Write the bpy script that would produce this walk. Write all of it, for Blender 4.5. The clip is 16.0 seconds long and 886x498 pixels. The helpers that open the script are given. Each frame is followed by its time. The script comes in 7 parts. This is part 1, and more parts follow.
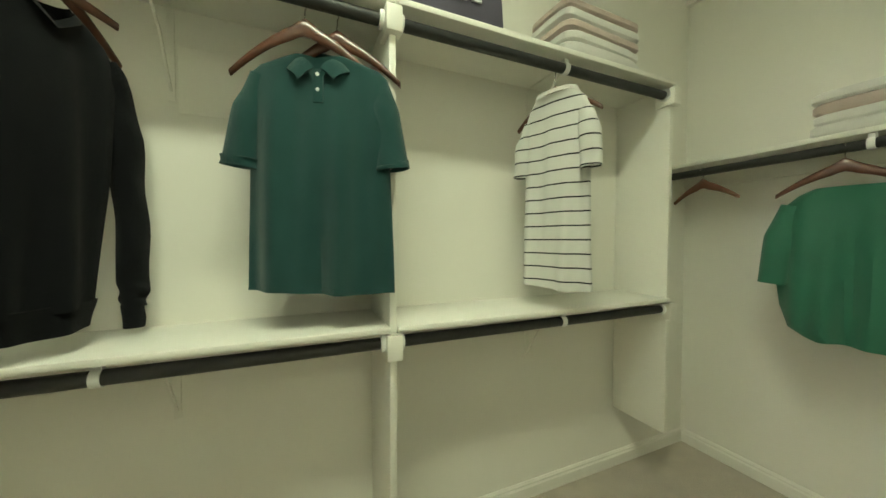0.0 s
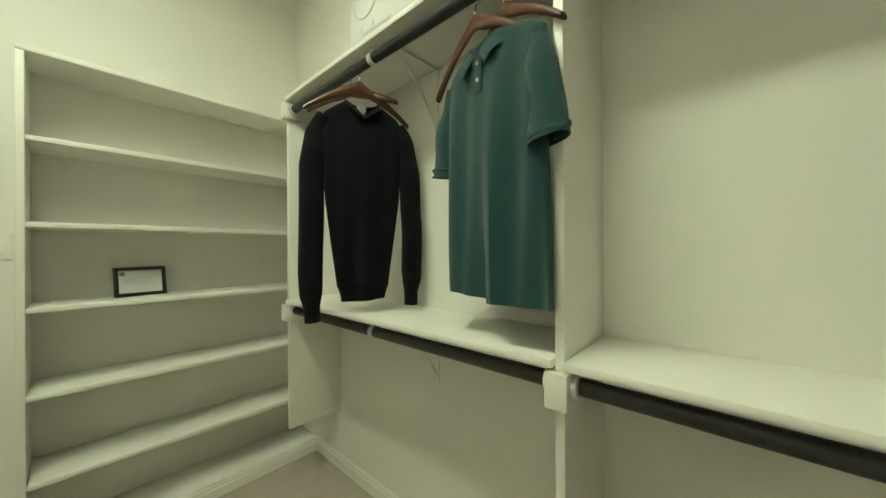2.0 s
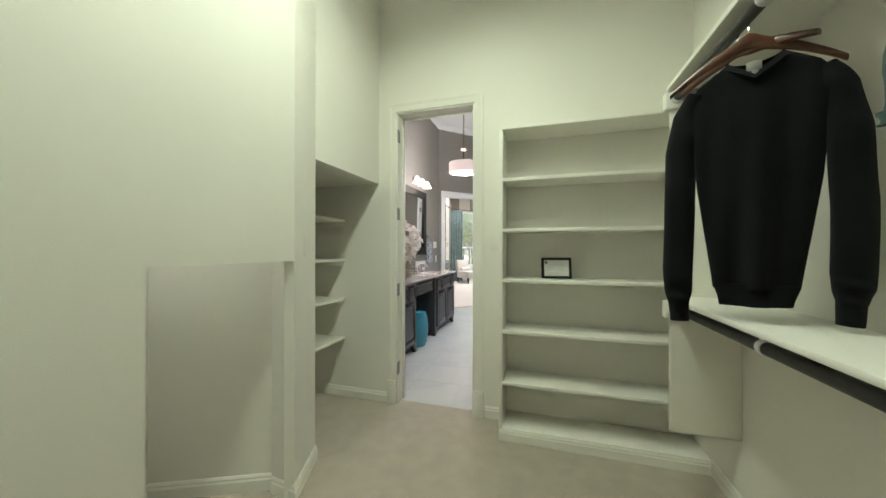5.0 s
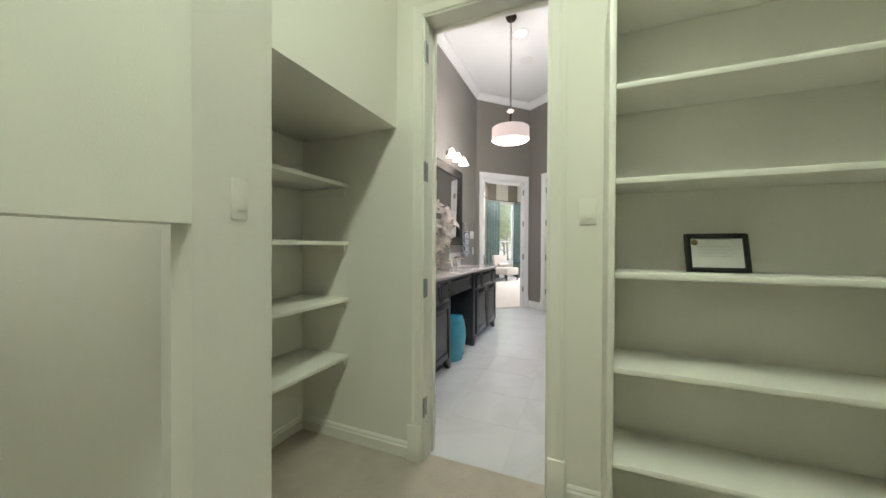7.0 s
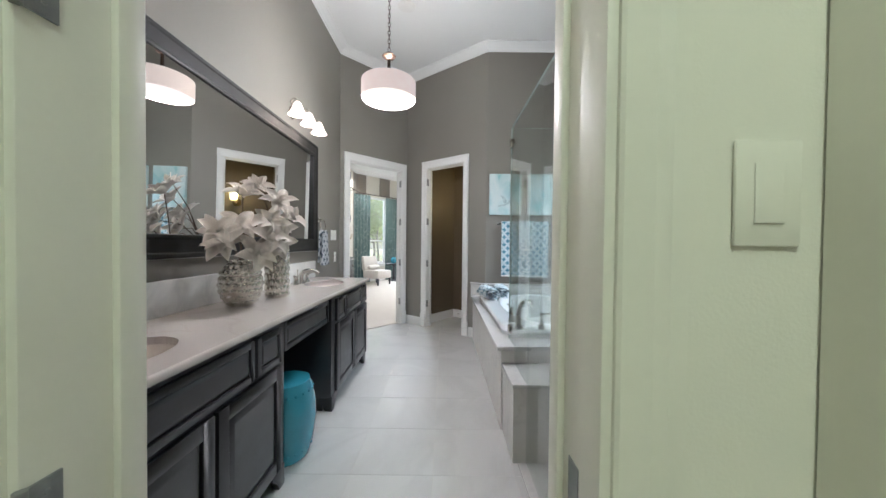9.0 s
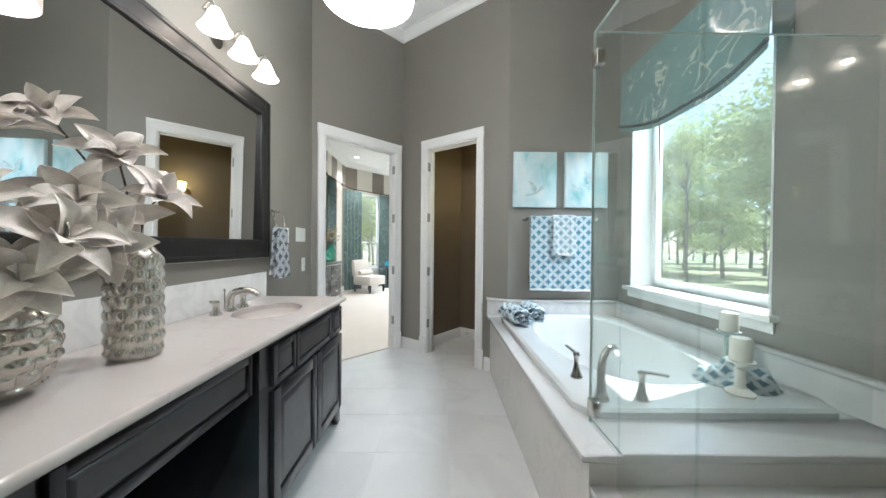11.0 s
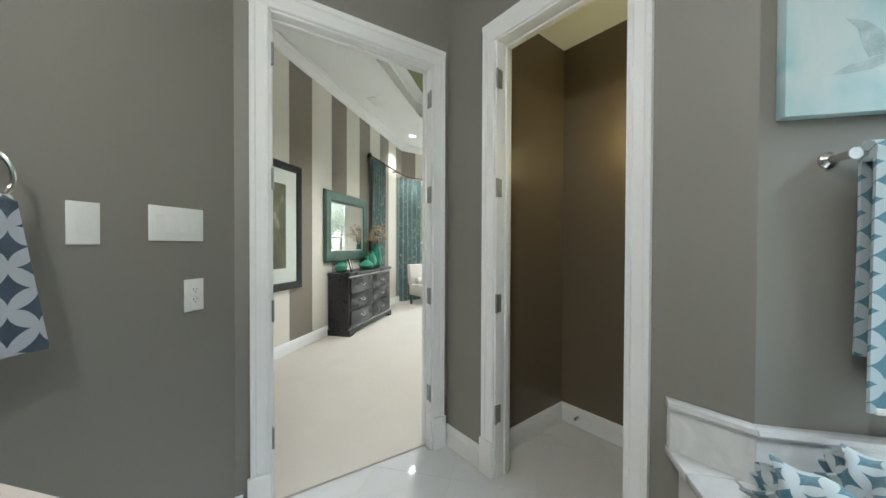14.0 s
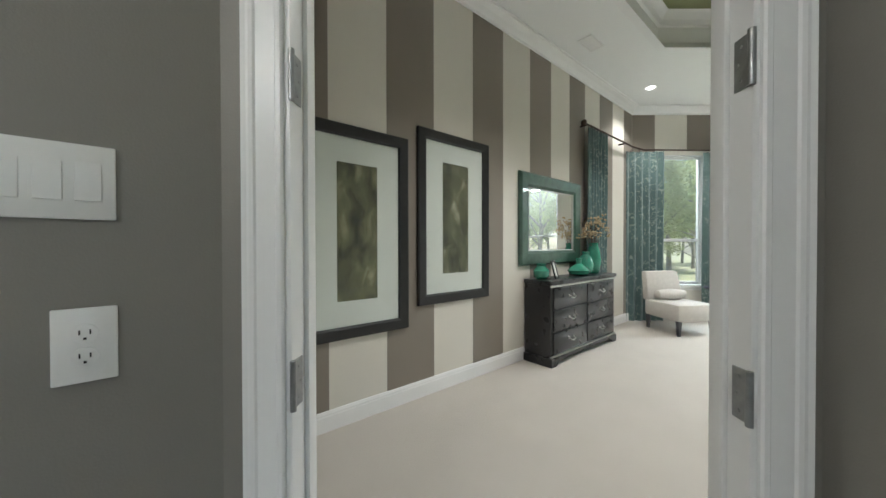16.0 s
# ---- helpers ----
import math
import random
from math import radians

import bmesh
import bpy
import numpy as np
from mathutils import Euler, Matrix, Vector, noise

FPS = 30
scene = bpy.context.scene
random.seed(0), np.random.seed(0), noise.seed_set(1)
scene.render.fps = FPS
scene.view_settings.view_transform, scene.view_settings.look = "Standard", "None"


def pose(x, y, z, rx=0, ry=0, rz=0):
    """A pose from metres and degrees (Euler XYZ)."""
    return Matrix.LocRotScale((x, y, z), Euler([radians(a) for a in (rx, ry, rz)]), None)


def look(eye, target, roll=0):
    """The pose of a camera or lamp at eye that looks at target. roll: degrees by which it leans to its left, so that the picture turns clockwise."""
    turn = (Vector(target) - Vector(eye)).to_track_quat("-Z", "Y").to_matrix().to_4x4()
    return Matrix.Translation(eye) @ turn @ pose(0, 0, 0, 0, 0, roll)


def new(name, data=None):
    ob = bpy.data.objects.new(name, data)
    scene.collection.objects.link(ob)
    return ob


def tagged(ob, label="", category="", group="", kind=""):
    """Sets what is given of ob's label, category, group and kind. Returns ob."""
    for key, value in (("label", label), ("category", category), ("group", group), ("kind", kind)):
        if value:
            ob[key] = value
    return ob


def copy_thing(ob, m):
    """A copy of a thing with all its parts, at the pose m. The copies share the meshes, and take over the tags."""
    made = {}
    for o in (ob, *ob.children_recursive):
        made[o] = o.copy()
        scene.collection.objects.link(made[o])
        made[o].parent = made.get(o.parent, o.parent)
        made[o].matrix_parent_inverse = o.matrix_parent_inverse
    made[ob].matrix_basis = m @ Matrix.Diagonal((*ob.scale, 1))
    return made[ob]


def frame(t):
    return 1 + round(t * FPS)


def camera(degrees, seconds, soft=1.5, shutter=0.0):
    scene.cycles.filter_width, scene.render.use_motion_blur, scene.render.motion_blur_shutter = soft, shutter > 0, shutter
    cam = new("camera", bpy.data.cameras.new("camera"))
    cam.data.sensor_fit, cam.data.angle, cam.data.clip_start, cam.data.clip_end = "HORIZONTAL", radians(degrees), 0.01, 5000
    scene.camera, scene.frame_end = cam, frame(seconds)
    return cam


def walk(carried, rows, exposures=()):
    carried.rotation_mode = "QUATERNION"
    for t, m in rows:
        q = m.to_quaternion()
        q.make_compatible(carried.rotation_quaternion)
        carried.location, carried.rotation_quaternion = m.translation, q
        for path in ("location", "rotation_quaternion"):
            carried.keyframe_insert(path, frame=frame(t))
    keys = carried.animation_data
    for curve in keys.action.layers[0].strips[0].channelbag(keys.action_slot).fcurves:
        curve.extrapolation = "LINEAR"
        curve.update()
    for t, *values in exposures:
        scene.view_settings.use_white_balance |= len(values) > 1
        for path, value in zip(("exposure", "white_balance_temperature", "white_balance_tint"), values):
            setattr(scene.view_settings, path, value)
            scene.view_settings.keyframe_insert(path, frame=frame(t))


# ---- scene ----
cam = camera(106.8, 16.0)
PATH = [
    (0, (-0.098, 0.094, 1.344), (0.692, 1.931, 1.291), 0.1),
    (0.5, (0.114, 0.205, 1.334), (0.446, 2.176, 1.286), -0.1),
    (1, (0.289, 0.285, 1.341), (0.042, 2.269, 1.296), -0.3),
    (1.5, (0.422, 0.357, 1.34), (-0.45, 2.156, 1.309), -0.4),
    (2, (0.495, 0.404, 1.318), (-0.838, 1.895, 1.32), -0.3),
    (2.5, (0.529, 0.393, 1.306), (-1.07, 1.596, 1.299), -0.1),
    (3, (0.603, 0.371, 1.301), (-1.181, 1.276, 1.297), 0.0),
    (3.5, (0.714, 0.383, 1.306), (-1.176, 1.037, 1.299), 0.1),
    (4, (0.795, 0.431, 1.312), (-1.177, 0.766, 1.307), 0.1),
    (4.5, (0.8, 0.483, 1.322), (-1.198, 0.392, 1.313), 0.1),
    (5, (0.674, 0.538, 1.297), (-1.239, -0.045, 1.297), 0.1),
    (7.5, (-0.536, 0.018, 1.18), (-2.382, -0.751, 1.161), 0.3),
    (8, (-0.876, -0.091, 1.222), (-2.824, -0.543, 1.204), 0.5),
    (8.5, (-1.203, -0.136, 1.258), (-3.193, -0.338, 1.234), 0.6),
    (9, (-1.489, -0.161, 1.284), (-3.488, -0.166, 1.252), 0.6),
    (11.5, (-2.92, -0.285, 1.29), (-4.92, -0.269, 1.269), 0.5),
    (12, (-3.232, -0.287, 1.284), (-5.232, -0.325, 1.252), 0.3),
    (12.5, (-3.603, -0.297, 1.28), (-5.602, -0.37, 1.261), 0.3),
    (13, (-3.973, -0.299, 1.294), (-5.969, -0.424, 1.275), 0.3),
    (13.5, (-4.344, -0.294, 1.298), (-6.326, -0.56, 1.277), 0.2),
    (14, (-4.705, -0.31, 1.303), (-6.655, -0.755, 1.279), 0.2),
    (14.5, (-5.063, -0.366, 1.313), (-6.938, -1.062, 1.286), 0.3),
    (15, (-5.39, -0.456, 1.304), (-7.13, -1.441, 1.282), -0.1),
    (15.5, (-5.667, -0.577, 1.286), (-7.218, -1.839, 1.262), 0.1),
    (16, (-5.874, -0.75, 1.269), (-7.164, -2.279, 1.25), -0.1),
]
EXPOSURES = [(0.0, 1.27, 6500, 10), (2.5, 1.14, 6350, 13), (4.0, 1.16, 6050, 16), (5.0, 1.18, 5980, 16), (7.5, 1.15, 6000, 15), (9.0, 1.05, 5700, 13), (11.5, 1.25, 5700, 8), (12.5, 1.24, 5550, 7), (13.5, 1.14, 5600, 6), (14.0, 0.95, 5750, 5), (14.5, 0.9, 5820, 7), (15.0, 0.83, 5760, 6), (15.5, 0.66, 5800, 6), (16.0, 0.55, 5850, 7)]
walk(cam, [(t, look(eye, target, roll)) for t, eye, target, roll in PATH], EXPOSURES)

# ---- world, sun, lamps ----
SUN_AZ, SUN_EL = radians(112), radians(58)   # azimuth from +x towards +y
world = bpy.data.worlds.new("world")
scene.world = world
world.use_nodes = True
wn = world.node_tree.nodes
sky = wn.new("ShaderNodeTexSky")
sky.sky_type, sky.sun_disc = "NISHITA", False
sky.sun_elevation, sky.sun_rotation = SUN_EL, radians(90) - SUN_AZ
world.node_tree.links.new(sky.outputs[0], wn["Background"].inputs[0])
wn["Background"].inputs[1].default_value = 0.15


def lamp(name, kind, m, power, colour, size=0.1, size_y=None, angle=None, spread=180):
    d = bpy.data.lights.new(name, kind)
    d.energy, d.color = power, colour
    if kind == "AREA":
        d.shape = "RECTANGLE" if size_y else "DISK"
        d.size = size
        d.spread = radians(spread)
        if size_y:
            d.size_y = size_y
    elif kind == "POINT":
        d.shadow_soft_size = size
    elif kind == "SPOT":
        d.shadow_soft_size, d.spot_size, d.spot_blend = size, radians(angle), 0.6
    elif kind == "SUN":
        d.angle = radians(0.6)
    ob = new(name, d)
    ob.matrix_world = m
    return ob


sd = Vector((math.cos(SUN_EL) * math.cos(SUN_AZ), math.cos(SUN_EL) * math.sin(SUN_AZ), math.sin(SUN_EL)))
lamp("sun", "SUN", look(sd * 20, (0, 0, 0)), 5.0, (1.0, 0.95, 0.86))
# unseen area lamps added outside above the window heads, in place of skylight
lamp("bath_window_light", "AREA", look((-4.85, 2.55, 3.35), (-5.3, 0.5, 1.0)), 90.0, (0.92, 1.0, 0.99), 2.0, 1.1)
lamp("bay_window_light", "AREA", look((-14.5, 0.24, 3.7), (-11.5, -0.6, 0.6)), 620, (0.93, 1.0, 0.98), 1.5, 1.9)
lamp("bay_sky_light", "AREA", look((-13.6, -3.6, 3.4), (-11.0, -1.2, 0.4)), 100, (0.93, 1.0, 0.98), 1.4, 1.0)
# closet ceiling lamp, bath ceiling, vanity bulbs, pendant, bedroom, toilet sconce
lamp("closet_lamp_light", "AREA", pose(-0.28, 0.06, 3.345), 14.5, (0.90, 1.0, 0.72), 1.2, 0.26, spread=158)
# unseen fill with no fixture, added to brighten the recess from above
lamp("recess_fill_light", "AREA", look((-0.32, -1.20, 2.50), (-0.32, -1.20, 0)), 2.6, (0.93, 1.0, 0.86), 0.22)
lamp("pendant_bulb", "POINT", pose(-4.2, -0.62, 2.52), 33, (1.0, 0.93, 0.84), 0.06)
for x in (-2.35, -2.57, -2.8, -4.3, -4.53, -4.78):
    lamp("vanity_bulb", "POINT", pose(x, -1.42, 2.40), 1.1, (1.0, 0.84, 0.66), 0.03)
lamp("bath_downlight", "SPOT", look((-4.55, -0.57, 3.93), (-4.55, -0.57, 0)), 28, (0.95, 1.0, 0.98), 0.05, angle=110)
lamp("sconce_bulb", "POINT", pose(-6.80, 0.37, 1.985), 2.6, (1.0, 0.80, 0.36), 0.03)
# first two sit at downlights; last two are added fill without fixtures
for x, y, power in ((-11.4, -2.5, 45), (-11.9, -1.7, 45), (-10.0, -1.2, 100), (-8.2, -1.2, 100)):
    lamp("bedroom_downlight_or_fill", "SPOT", look((x, y, 3.55), (x, y, 0)), power, (1.0, 0.92, 0.83), 0.05, angle=120)

# ---- materials ----
MATS = {}


def mat(name, colour, rough=0.5, metal=0.0, var=0.06, scale=6.0, bump=0.0, bump_scale=120.0, colour2=None, spec=0.5, coat=0.0, sheen=0.0, piece=False, emit=None):
    """A paint, cloth, wood or metal: base colour mottled at two scales, fine relief, roughness variation."""
    m = bpy.data.materials.new(name)
    m.use_nodes = True
    n, l = m.node_tree.nodes, m.node_tree.links
    b = n["Principled BSDF"]
    tc = n.new("ShaderNodeTexCoord")
    big, fine = n.new("ShaderNodeTexNoise"), n.new("ShaderNodeTexNoise")
    big.inputs["Scale"].default_value, fine.inputs["Scale"].default_value = scale, bump_scale
    big.inputs["Detail"].default_value, fine.inputs["Detail"].default_value = 4, 3
    l.new(tc.outputs["Object"], big.inputs["Vector"])
    l.new(tc.outputs["Object"], fine.inputs["Vector"])
    mix = n.new("ShaderNodeMix")
    mix.data_type = "RGBA"
    c2 = colour2 or [c * (1 - 2 * var) for c in colour]
    mix.inputs["A"].default_value, mix.inputs["B"].default_value = (*colour, 1), (*c2, 1)
    add = n.new("ShaderNodeMath")
    add.operation = "MULTIPLY_ADD"
    l.new(fine.outputs[0], add.inputs[0])
    add.inputs[1].default_value = 0.45
    l.new(big.outputs[0], add.inputs[2])
    ramp = n.new("ShaderNodeMapRange")
    ramp.inputs[1].default_value, ramp.inputs[2].default_value = 0.45, 1.0
    l.new(add.outputs[0], ramp.inputs[0])
    l.new(ramp.outputs[0], mix.inputs["Factor"])
    out = mix.outputs["Result"]
    if piece:
        oi, hs = n.new("ShaderNodeObjectInfo"), n.new("ShaderNodeHueSaturation")
        mr = n.new("ShaderNodeMapRange")
        mr.inputs[3].default_value, mr.inputs[4].default_value = 0.93, 1.05
        l.new(oi.outputs["Random"], mr.inputs[0])
        l.new(mr.outputs[0], hs.inputs["Value"])
        l.new(out, hs.inputs["Color"])
        out = hs.outputs[0]
    l.new(out, b.inputs["Base Color"])
    rr = n.new("ShaderNodeMapRange")
    rr.inputs[3].default_value, rr.inputs[4].default_value = max(rough - 0.06, 0.02), min(rough + 0.08, 1)
    l.new(big.outputs[0], rr.inputs[0])
    l.new(rr.outputs[0], b.inputs["Roughness"])
    b.inputs["Metallic"].default_value = metal
    b.inputs["Specular IOR Level"].default_value = spec
    b.inputs["Coat Weight"].default_value = coat
    b.inputs["Sheen Weight"].default_value = sheen
    if bump:
        bp = n.new("ShaderNodeBump")
        bp.inputs["Strength"].default_value, bp.inputs["Distance"].default_value = bump, 0.004
        l.new(fine.outputs[0], bp.inputs["Height"])
        l.new(bp.outputs[0], b.inputs["Normal"])
    if emit:
        b.inputs["Emission Color"].default_value, b.inputs["Emission Strength"].default_value = (*emit[:3], 1), emit[3]
    MATS[name] = m
    return m


closet_paint = mat("closet_paint", (0.84, 0.82, 0.745), 0.55, bump=0.12, bump_scale=220, var=0.015, scale=1.5)
closet_wood = mat("painted_shelf_wood", (0.85, 0.83, 0.755), 0.42, bump=0.06, bump_scale=90, var=0.02, scale=4)
taupe = mat("taupe_wall_paint", (0.225, 0.212, 0.188), 0.5, bump=0.12, bump_scale=220, var=0.02, scale=1.6)
brown = mat("brown_wall_paint", (0.135, 0.105, 0.070), 0.30, bump=0.1, bump_scale=220, var=0.02, scale=1.6)
cream = mat("cream_stripe_paint", (0.68, 0.65, 0.58), 0.55, bump=0.1, bump_scale=220, var=0.02, scale=2)
stripe_brown = mat("taupe_stripe_paint", (0.235, 0.205, 0.17), 0.5, bump=0.1, bump_scale=220, var=0.02, scale=2)
trim_white = mat("white_trim_paint", (0.80, 0.80, 0.79), 0.32, var=0.015, scale=5, bump=0.04, bump_scale=60)
ceiling_white = mat("ceiling_paint", (0.82, 0.83, 0.82), 0.8, var=0.01, scale=2, bump=0.1, bump_scale=160)
tray_green = mat("green_tray_paint", (0.24, 0.26, 0.13), 0.7, var=0.02, scale=2)
carpet = mat("beige_carpet", (0.54, 0.47, 0.38), 0.95, var=0.10, scale=9, bump=0.9, bump_scale=420, sheen=0.3, spec=0.1)
carpet_bed = mat("pale_carpet", (0.60, 0.55, 0.49), 0.95, var=0.04, scale=3, bump=0.9, bump_scale=420, sheen=0.3, spec=0.1)
espresso = mat("espresso_wood", (0.030, 0.030, 0.036), 0.32, var=0.18, scale=14, bump=0.08, bump_scale=90, coat=0.25)
black_wood = mat("black_lacquer_wood", (0.020, 0.020, 0.022), 0.28, var=0.2, scale=12, bump=0.06, bump_scale=90, coat=0.2)
rod_black = mat("black_rod_paint", (0.03, 0.031, 0.03), 0.42, var=0.2, scale=20, bump=0.1, bump_scale=150)
chrome = mat("brushed_nickel", (0.62, 0.60, 0.56), 0.18, metal=1.0, var=0.05, scale=20)
steel = mat("satin_hinge_steel", (0.36, 0.37, 0.37), 0.36, metal=0.85, var=0.1, scale=30)
bronze = mat("oil_rubbed_bronze", (0.09, 0.06, 0.045), 0.35, metal=0.8, var=0.2, scale=20)
acrylic = mat("white_acrylic", (0.60, 0.615, 0.615), 0.12, var=0.01, scale=3, coat=0.3)
plastic = mat("white_plastic", (0.78, 0.78, 0.76), 0.3, var=0.02, scale=9)


def stone(name, base, vein, scale, rough, piece=False, amount=0.5, width=0.03):
    """Polished marble with soft clouds and thin veins."""
    m = bpy.data.materials.new(name)
    m.use_nodes = True
    n, l = m.node_tree.nodes, m.node_tree.links
    b = n["Principled BSDF"]
    tc = n.new("ShaderNodeTexCoord")
    vec = tc.outputs["Object"]
    if piece:
        oi = n.new("ShaderNodeObjectInfo")
        va = n.new("ShaderNodeVectorMath")
        va.operation = "MULTIPLY_ADD"
        va.inputs[1].default_value = (37, 19, 11)
        l.new(oi.outputs["Random"], va.inputs[0])
        l.new(vec, va.inputs[2])
        vec = va.outputs[0]
    cloud, veins = n.new("ShaderNodeTexNoise"), n.new("ShaderNodeTexNoise")
    cloud.inputs["Scale"].default_value, veins.inputs["Scale"].default_value = scale, scale * 0.8
    cloud.inputs["Detail"].default_value, veins.inputs["Detail"].default_value = 6, 8
    veins.inputs["Distortion"].default_value = 1.6
    l.new(vec, cloud.inputs["Vector"])
    l.new(vec, veins.inputs["Vector"])
    vr = n.new("ShaderNodeValToRGB")
    e = vr.color_ramp.elements
    e[0].position, e[0].color = 0.5 - width, (0, 0, 0, 1)
    e[1].position, e[1].color = 0.5 + width, (0, 0, 0, 1)
    mid = e.new(0.5)
    mid.color = (1, 1, 1, 1)
    l.new(veins.outputs[0], vr.inputs[0])
    c1, c2 = n.new("ShaderNodeMix"), n.new("ShaderNodeMix")
    c1.data_type = c2.data_type = "RGBA"
    c1.inputs["A"].default_value = (*base, 1)
    c1.inputs["B"].default_value = (*[0.5 * (p + q) for p, q in zip(base, vein)], 1)
    mr = n.new("ShaderNodeMapRange")
    mr.inputs[1].default_value, mr.inputs[2].default_value, mr.inputs[4].default_value = 0.42, 0.75, amount
    l.new(cloud.outputs[0], mr.inputs[0])
    l.new(mr.outputs[0], c1.inputs["Factor"])
    l.new(c1.outputs["Result"], c2.inputs["A"])
    c2.inputs["B"].default_value = (*vein, 1)
    vm = n.new("ShaderNodeMath")
    vm.operation = "MULTIPLY"
    vm.inputs[1].default_value = amount
    l.new(vr.outputs[0], vm.inputs[0])
    l.new(vm.outputs[0], c2.inputs["Factor"])
    l.new(c2.outputs["Result"], b.inputs["Base Color"])
    b.inputs["Roughness"].default_value = rough
    MATS[name] = m
    return m


floor_marble = stone("floor_marble", (0.62, 0.62, 0.62), (0.44, 0.44, 0.45), 1.1, 0.045, piece=True, amount=0.24, width=0.09)
counter_marble = stone("counter_marble", (0.53, 0.485, 0.465), (0.41, 0.36, 0.34), 1.8, 0.12, amount=0.3)
splash_marble = stone("splash_marble", (0.74, 0.74, 0.73), (0.50, 0.51, 0.52), 7.0, 0.2, piece=True, amount=0.34, width=0.13)
apron_tile = stone("apron_tile", (0.66, 0.64, 0.61), (0.5, 0.48, 0.46), 3.0, 0.22, amount=0.3)
deck_marble = stone("deck_marble", (0.60, 0.595, 0.59), (0.46, 0.46, 0.46), 2.2, 0.14, amount=0.3)
basin = mat("biscuit_porcelain", (0.58, 0.53, 0.505), 0.10, var=0.01, scale=3, coat=0.3)
grout = mat("grout", (0.60, 0.58, 0.55), 0.9, var=0.05, scale=30)


def glass(name, tint=(0.96, 0.985, 0.975), haze=0.0):
    """Thin pane: clear, with a mirror gloss that grows at a slant."""
    m = bpy.data.materials.new(name)
    m.use_nodes = True
    n, l = m.node_tree.nodes, m.node_tree.links
    n.remove(n["Principled BSDF"])
    tr_, gl, lw, mx = n.new("ShaderNodeBsdfTransparent"), n.new("ShaderNodeBsdfGlossy"), n.new("ShaderNodeLayerWeight"), n.new("ShaderNodeMixShader")
    tr_.inputs[0].default_value = (*tint, 1)
    gl.inputs["Roughness"].default_value = 0.0
    lw.inputs[0].default_value = 0.5
    pw, ml = n.new("ShaderNodeMath"), n.new("ShaderNodeMath")
    pw.operation, ml.operation = "POWER", "MULTIPLY_ADD"
    pw.inputs[1].default_value = 4.0
    ml.inputs[1].default_value, ml.inputs[2].default_value = 0.8, 0.03
    l.new(lw.outputs["Facing"], pw.inputs[0])
    l.new(pw.outputs[0], ml.inputs[0])
    l.new(ml.outputs[0], mx.inputs[0])
    l.new(tr_.outputs[0], mx.inputs[1])
    l.new(gl.outputs[0], mx.inputs[2])
    haze_bsdf, both = n.new("ShaderNodeBsdfTranslucent"), n.new("ShaderNodeMixShader")   # pale veil mixed into the pane, standing in for bloom and reflected light
    haze_bsdf.inputs[0].default_value, both.inputs[0].default_value = (0.98, 0.95, 0.88, 1), haze
    l.new(mx.outputs[0], both.inputs[1])
    l.new(haze_bsdf.outputs[0], both.inputs[2])
    l.new(both.outputs[0], n["Material Output"].inputs[0])
    MATS[name] = m
    return m


clear_glass = glass("clear_glass", haze=0.025)
window_glass = glass("window_glass", (0.98, 0.99, 0.985), haze=0.02)
mirror_mat = mat("mirror_silver", (0.86, 0.88, 0.87), 0.0, metal=1.0, var=0.0)
mirror_mat.node_tree.nodes["Principled BSDF"].inputs["Roughness"].default_value = 0.0
for lk in list(mirror_mat.node_tree.links):
    if lk.to_socket.name == "Roughness":
        mirror_mat.node_tree.links.remove(lk)


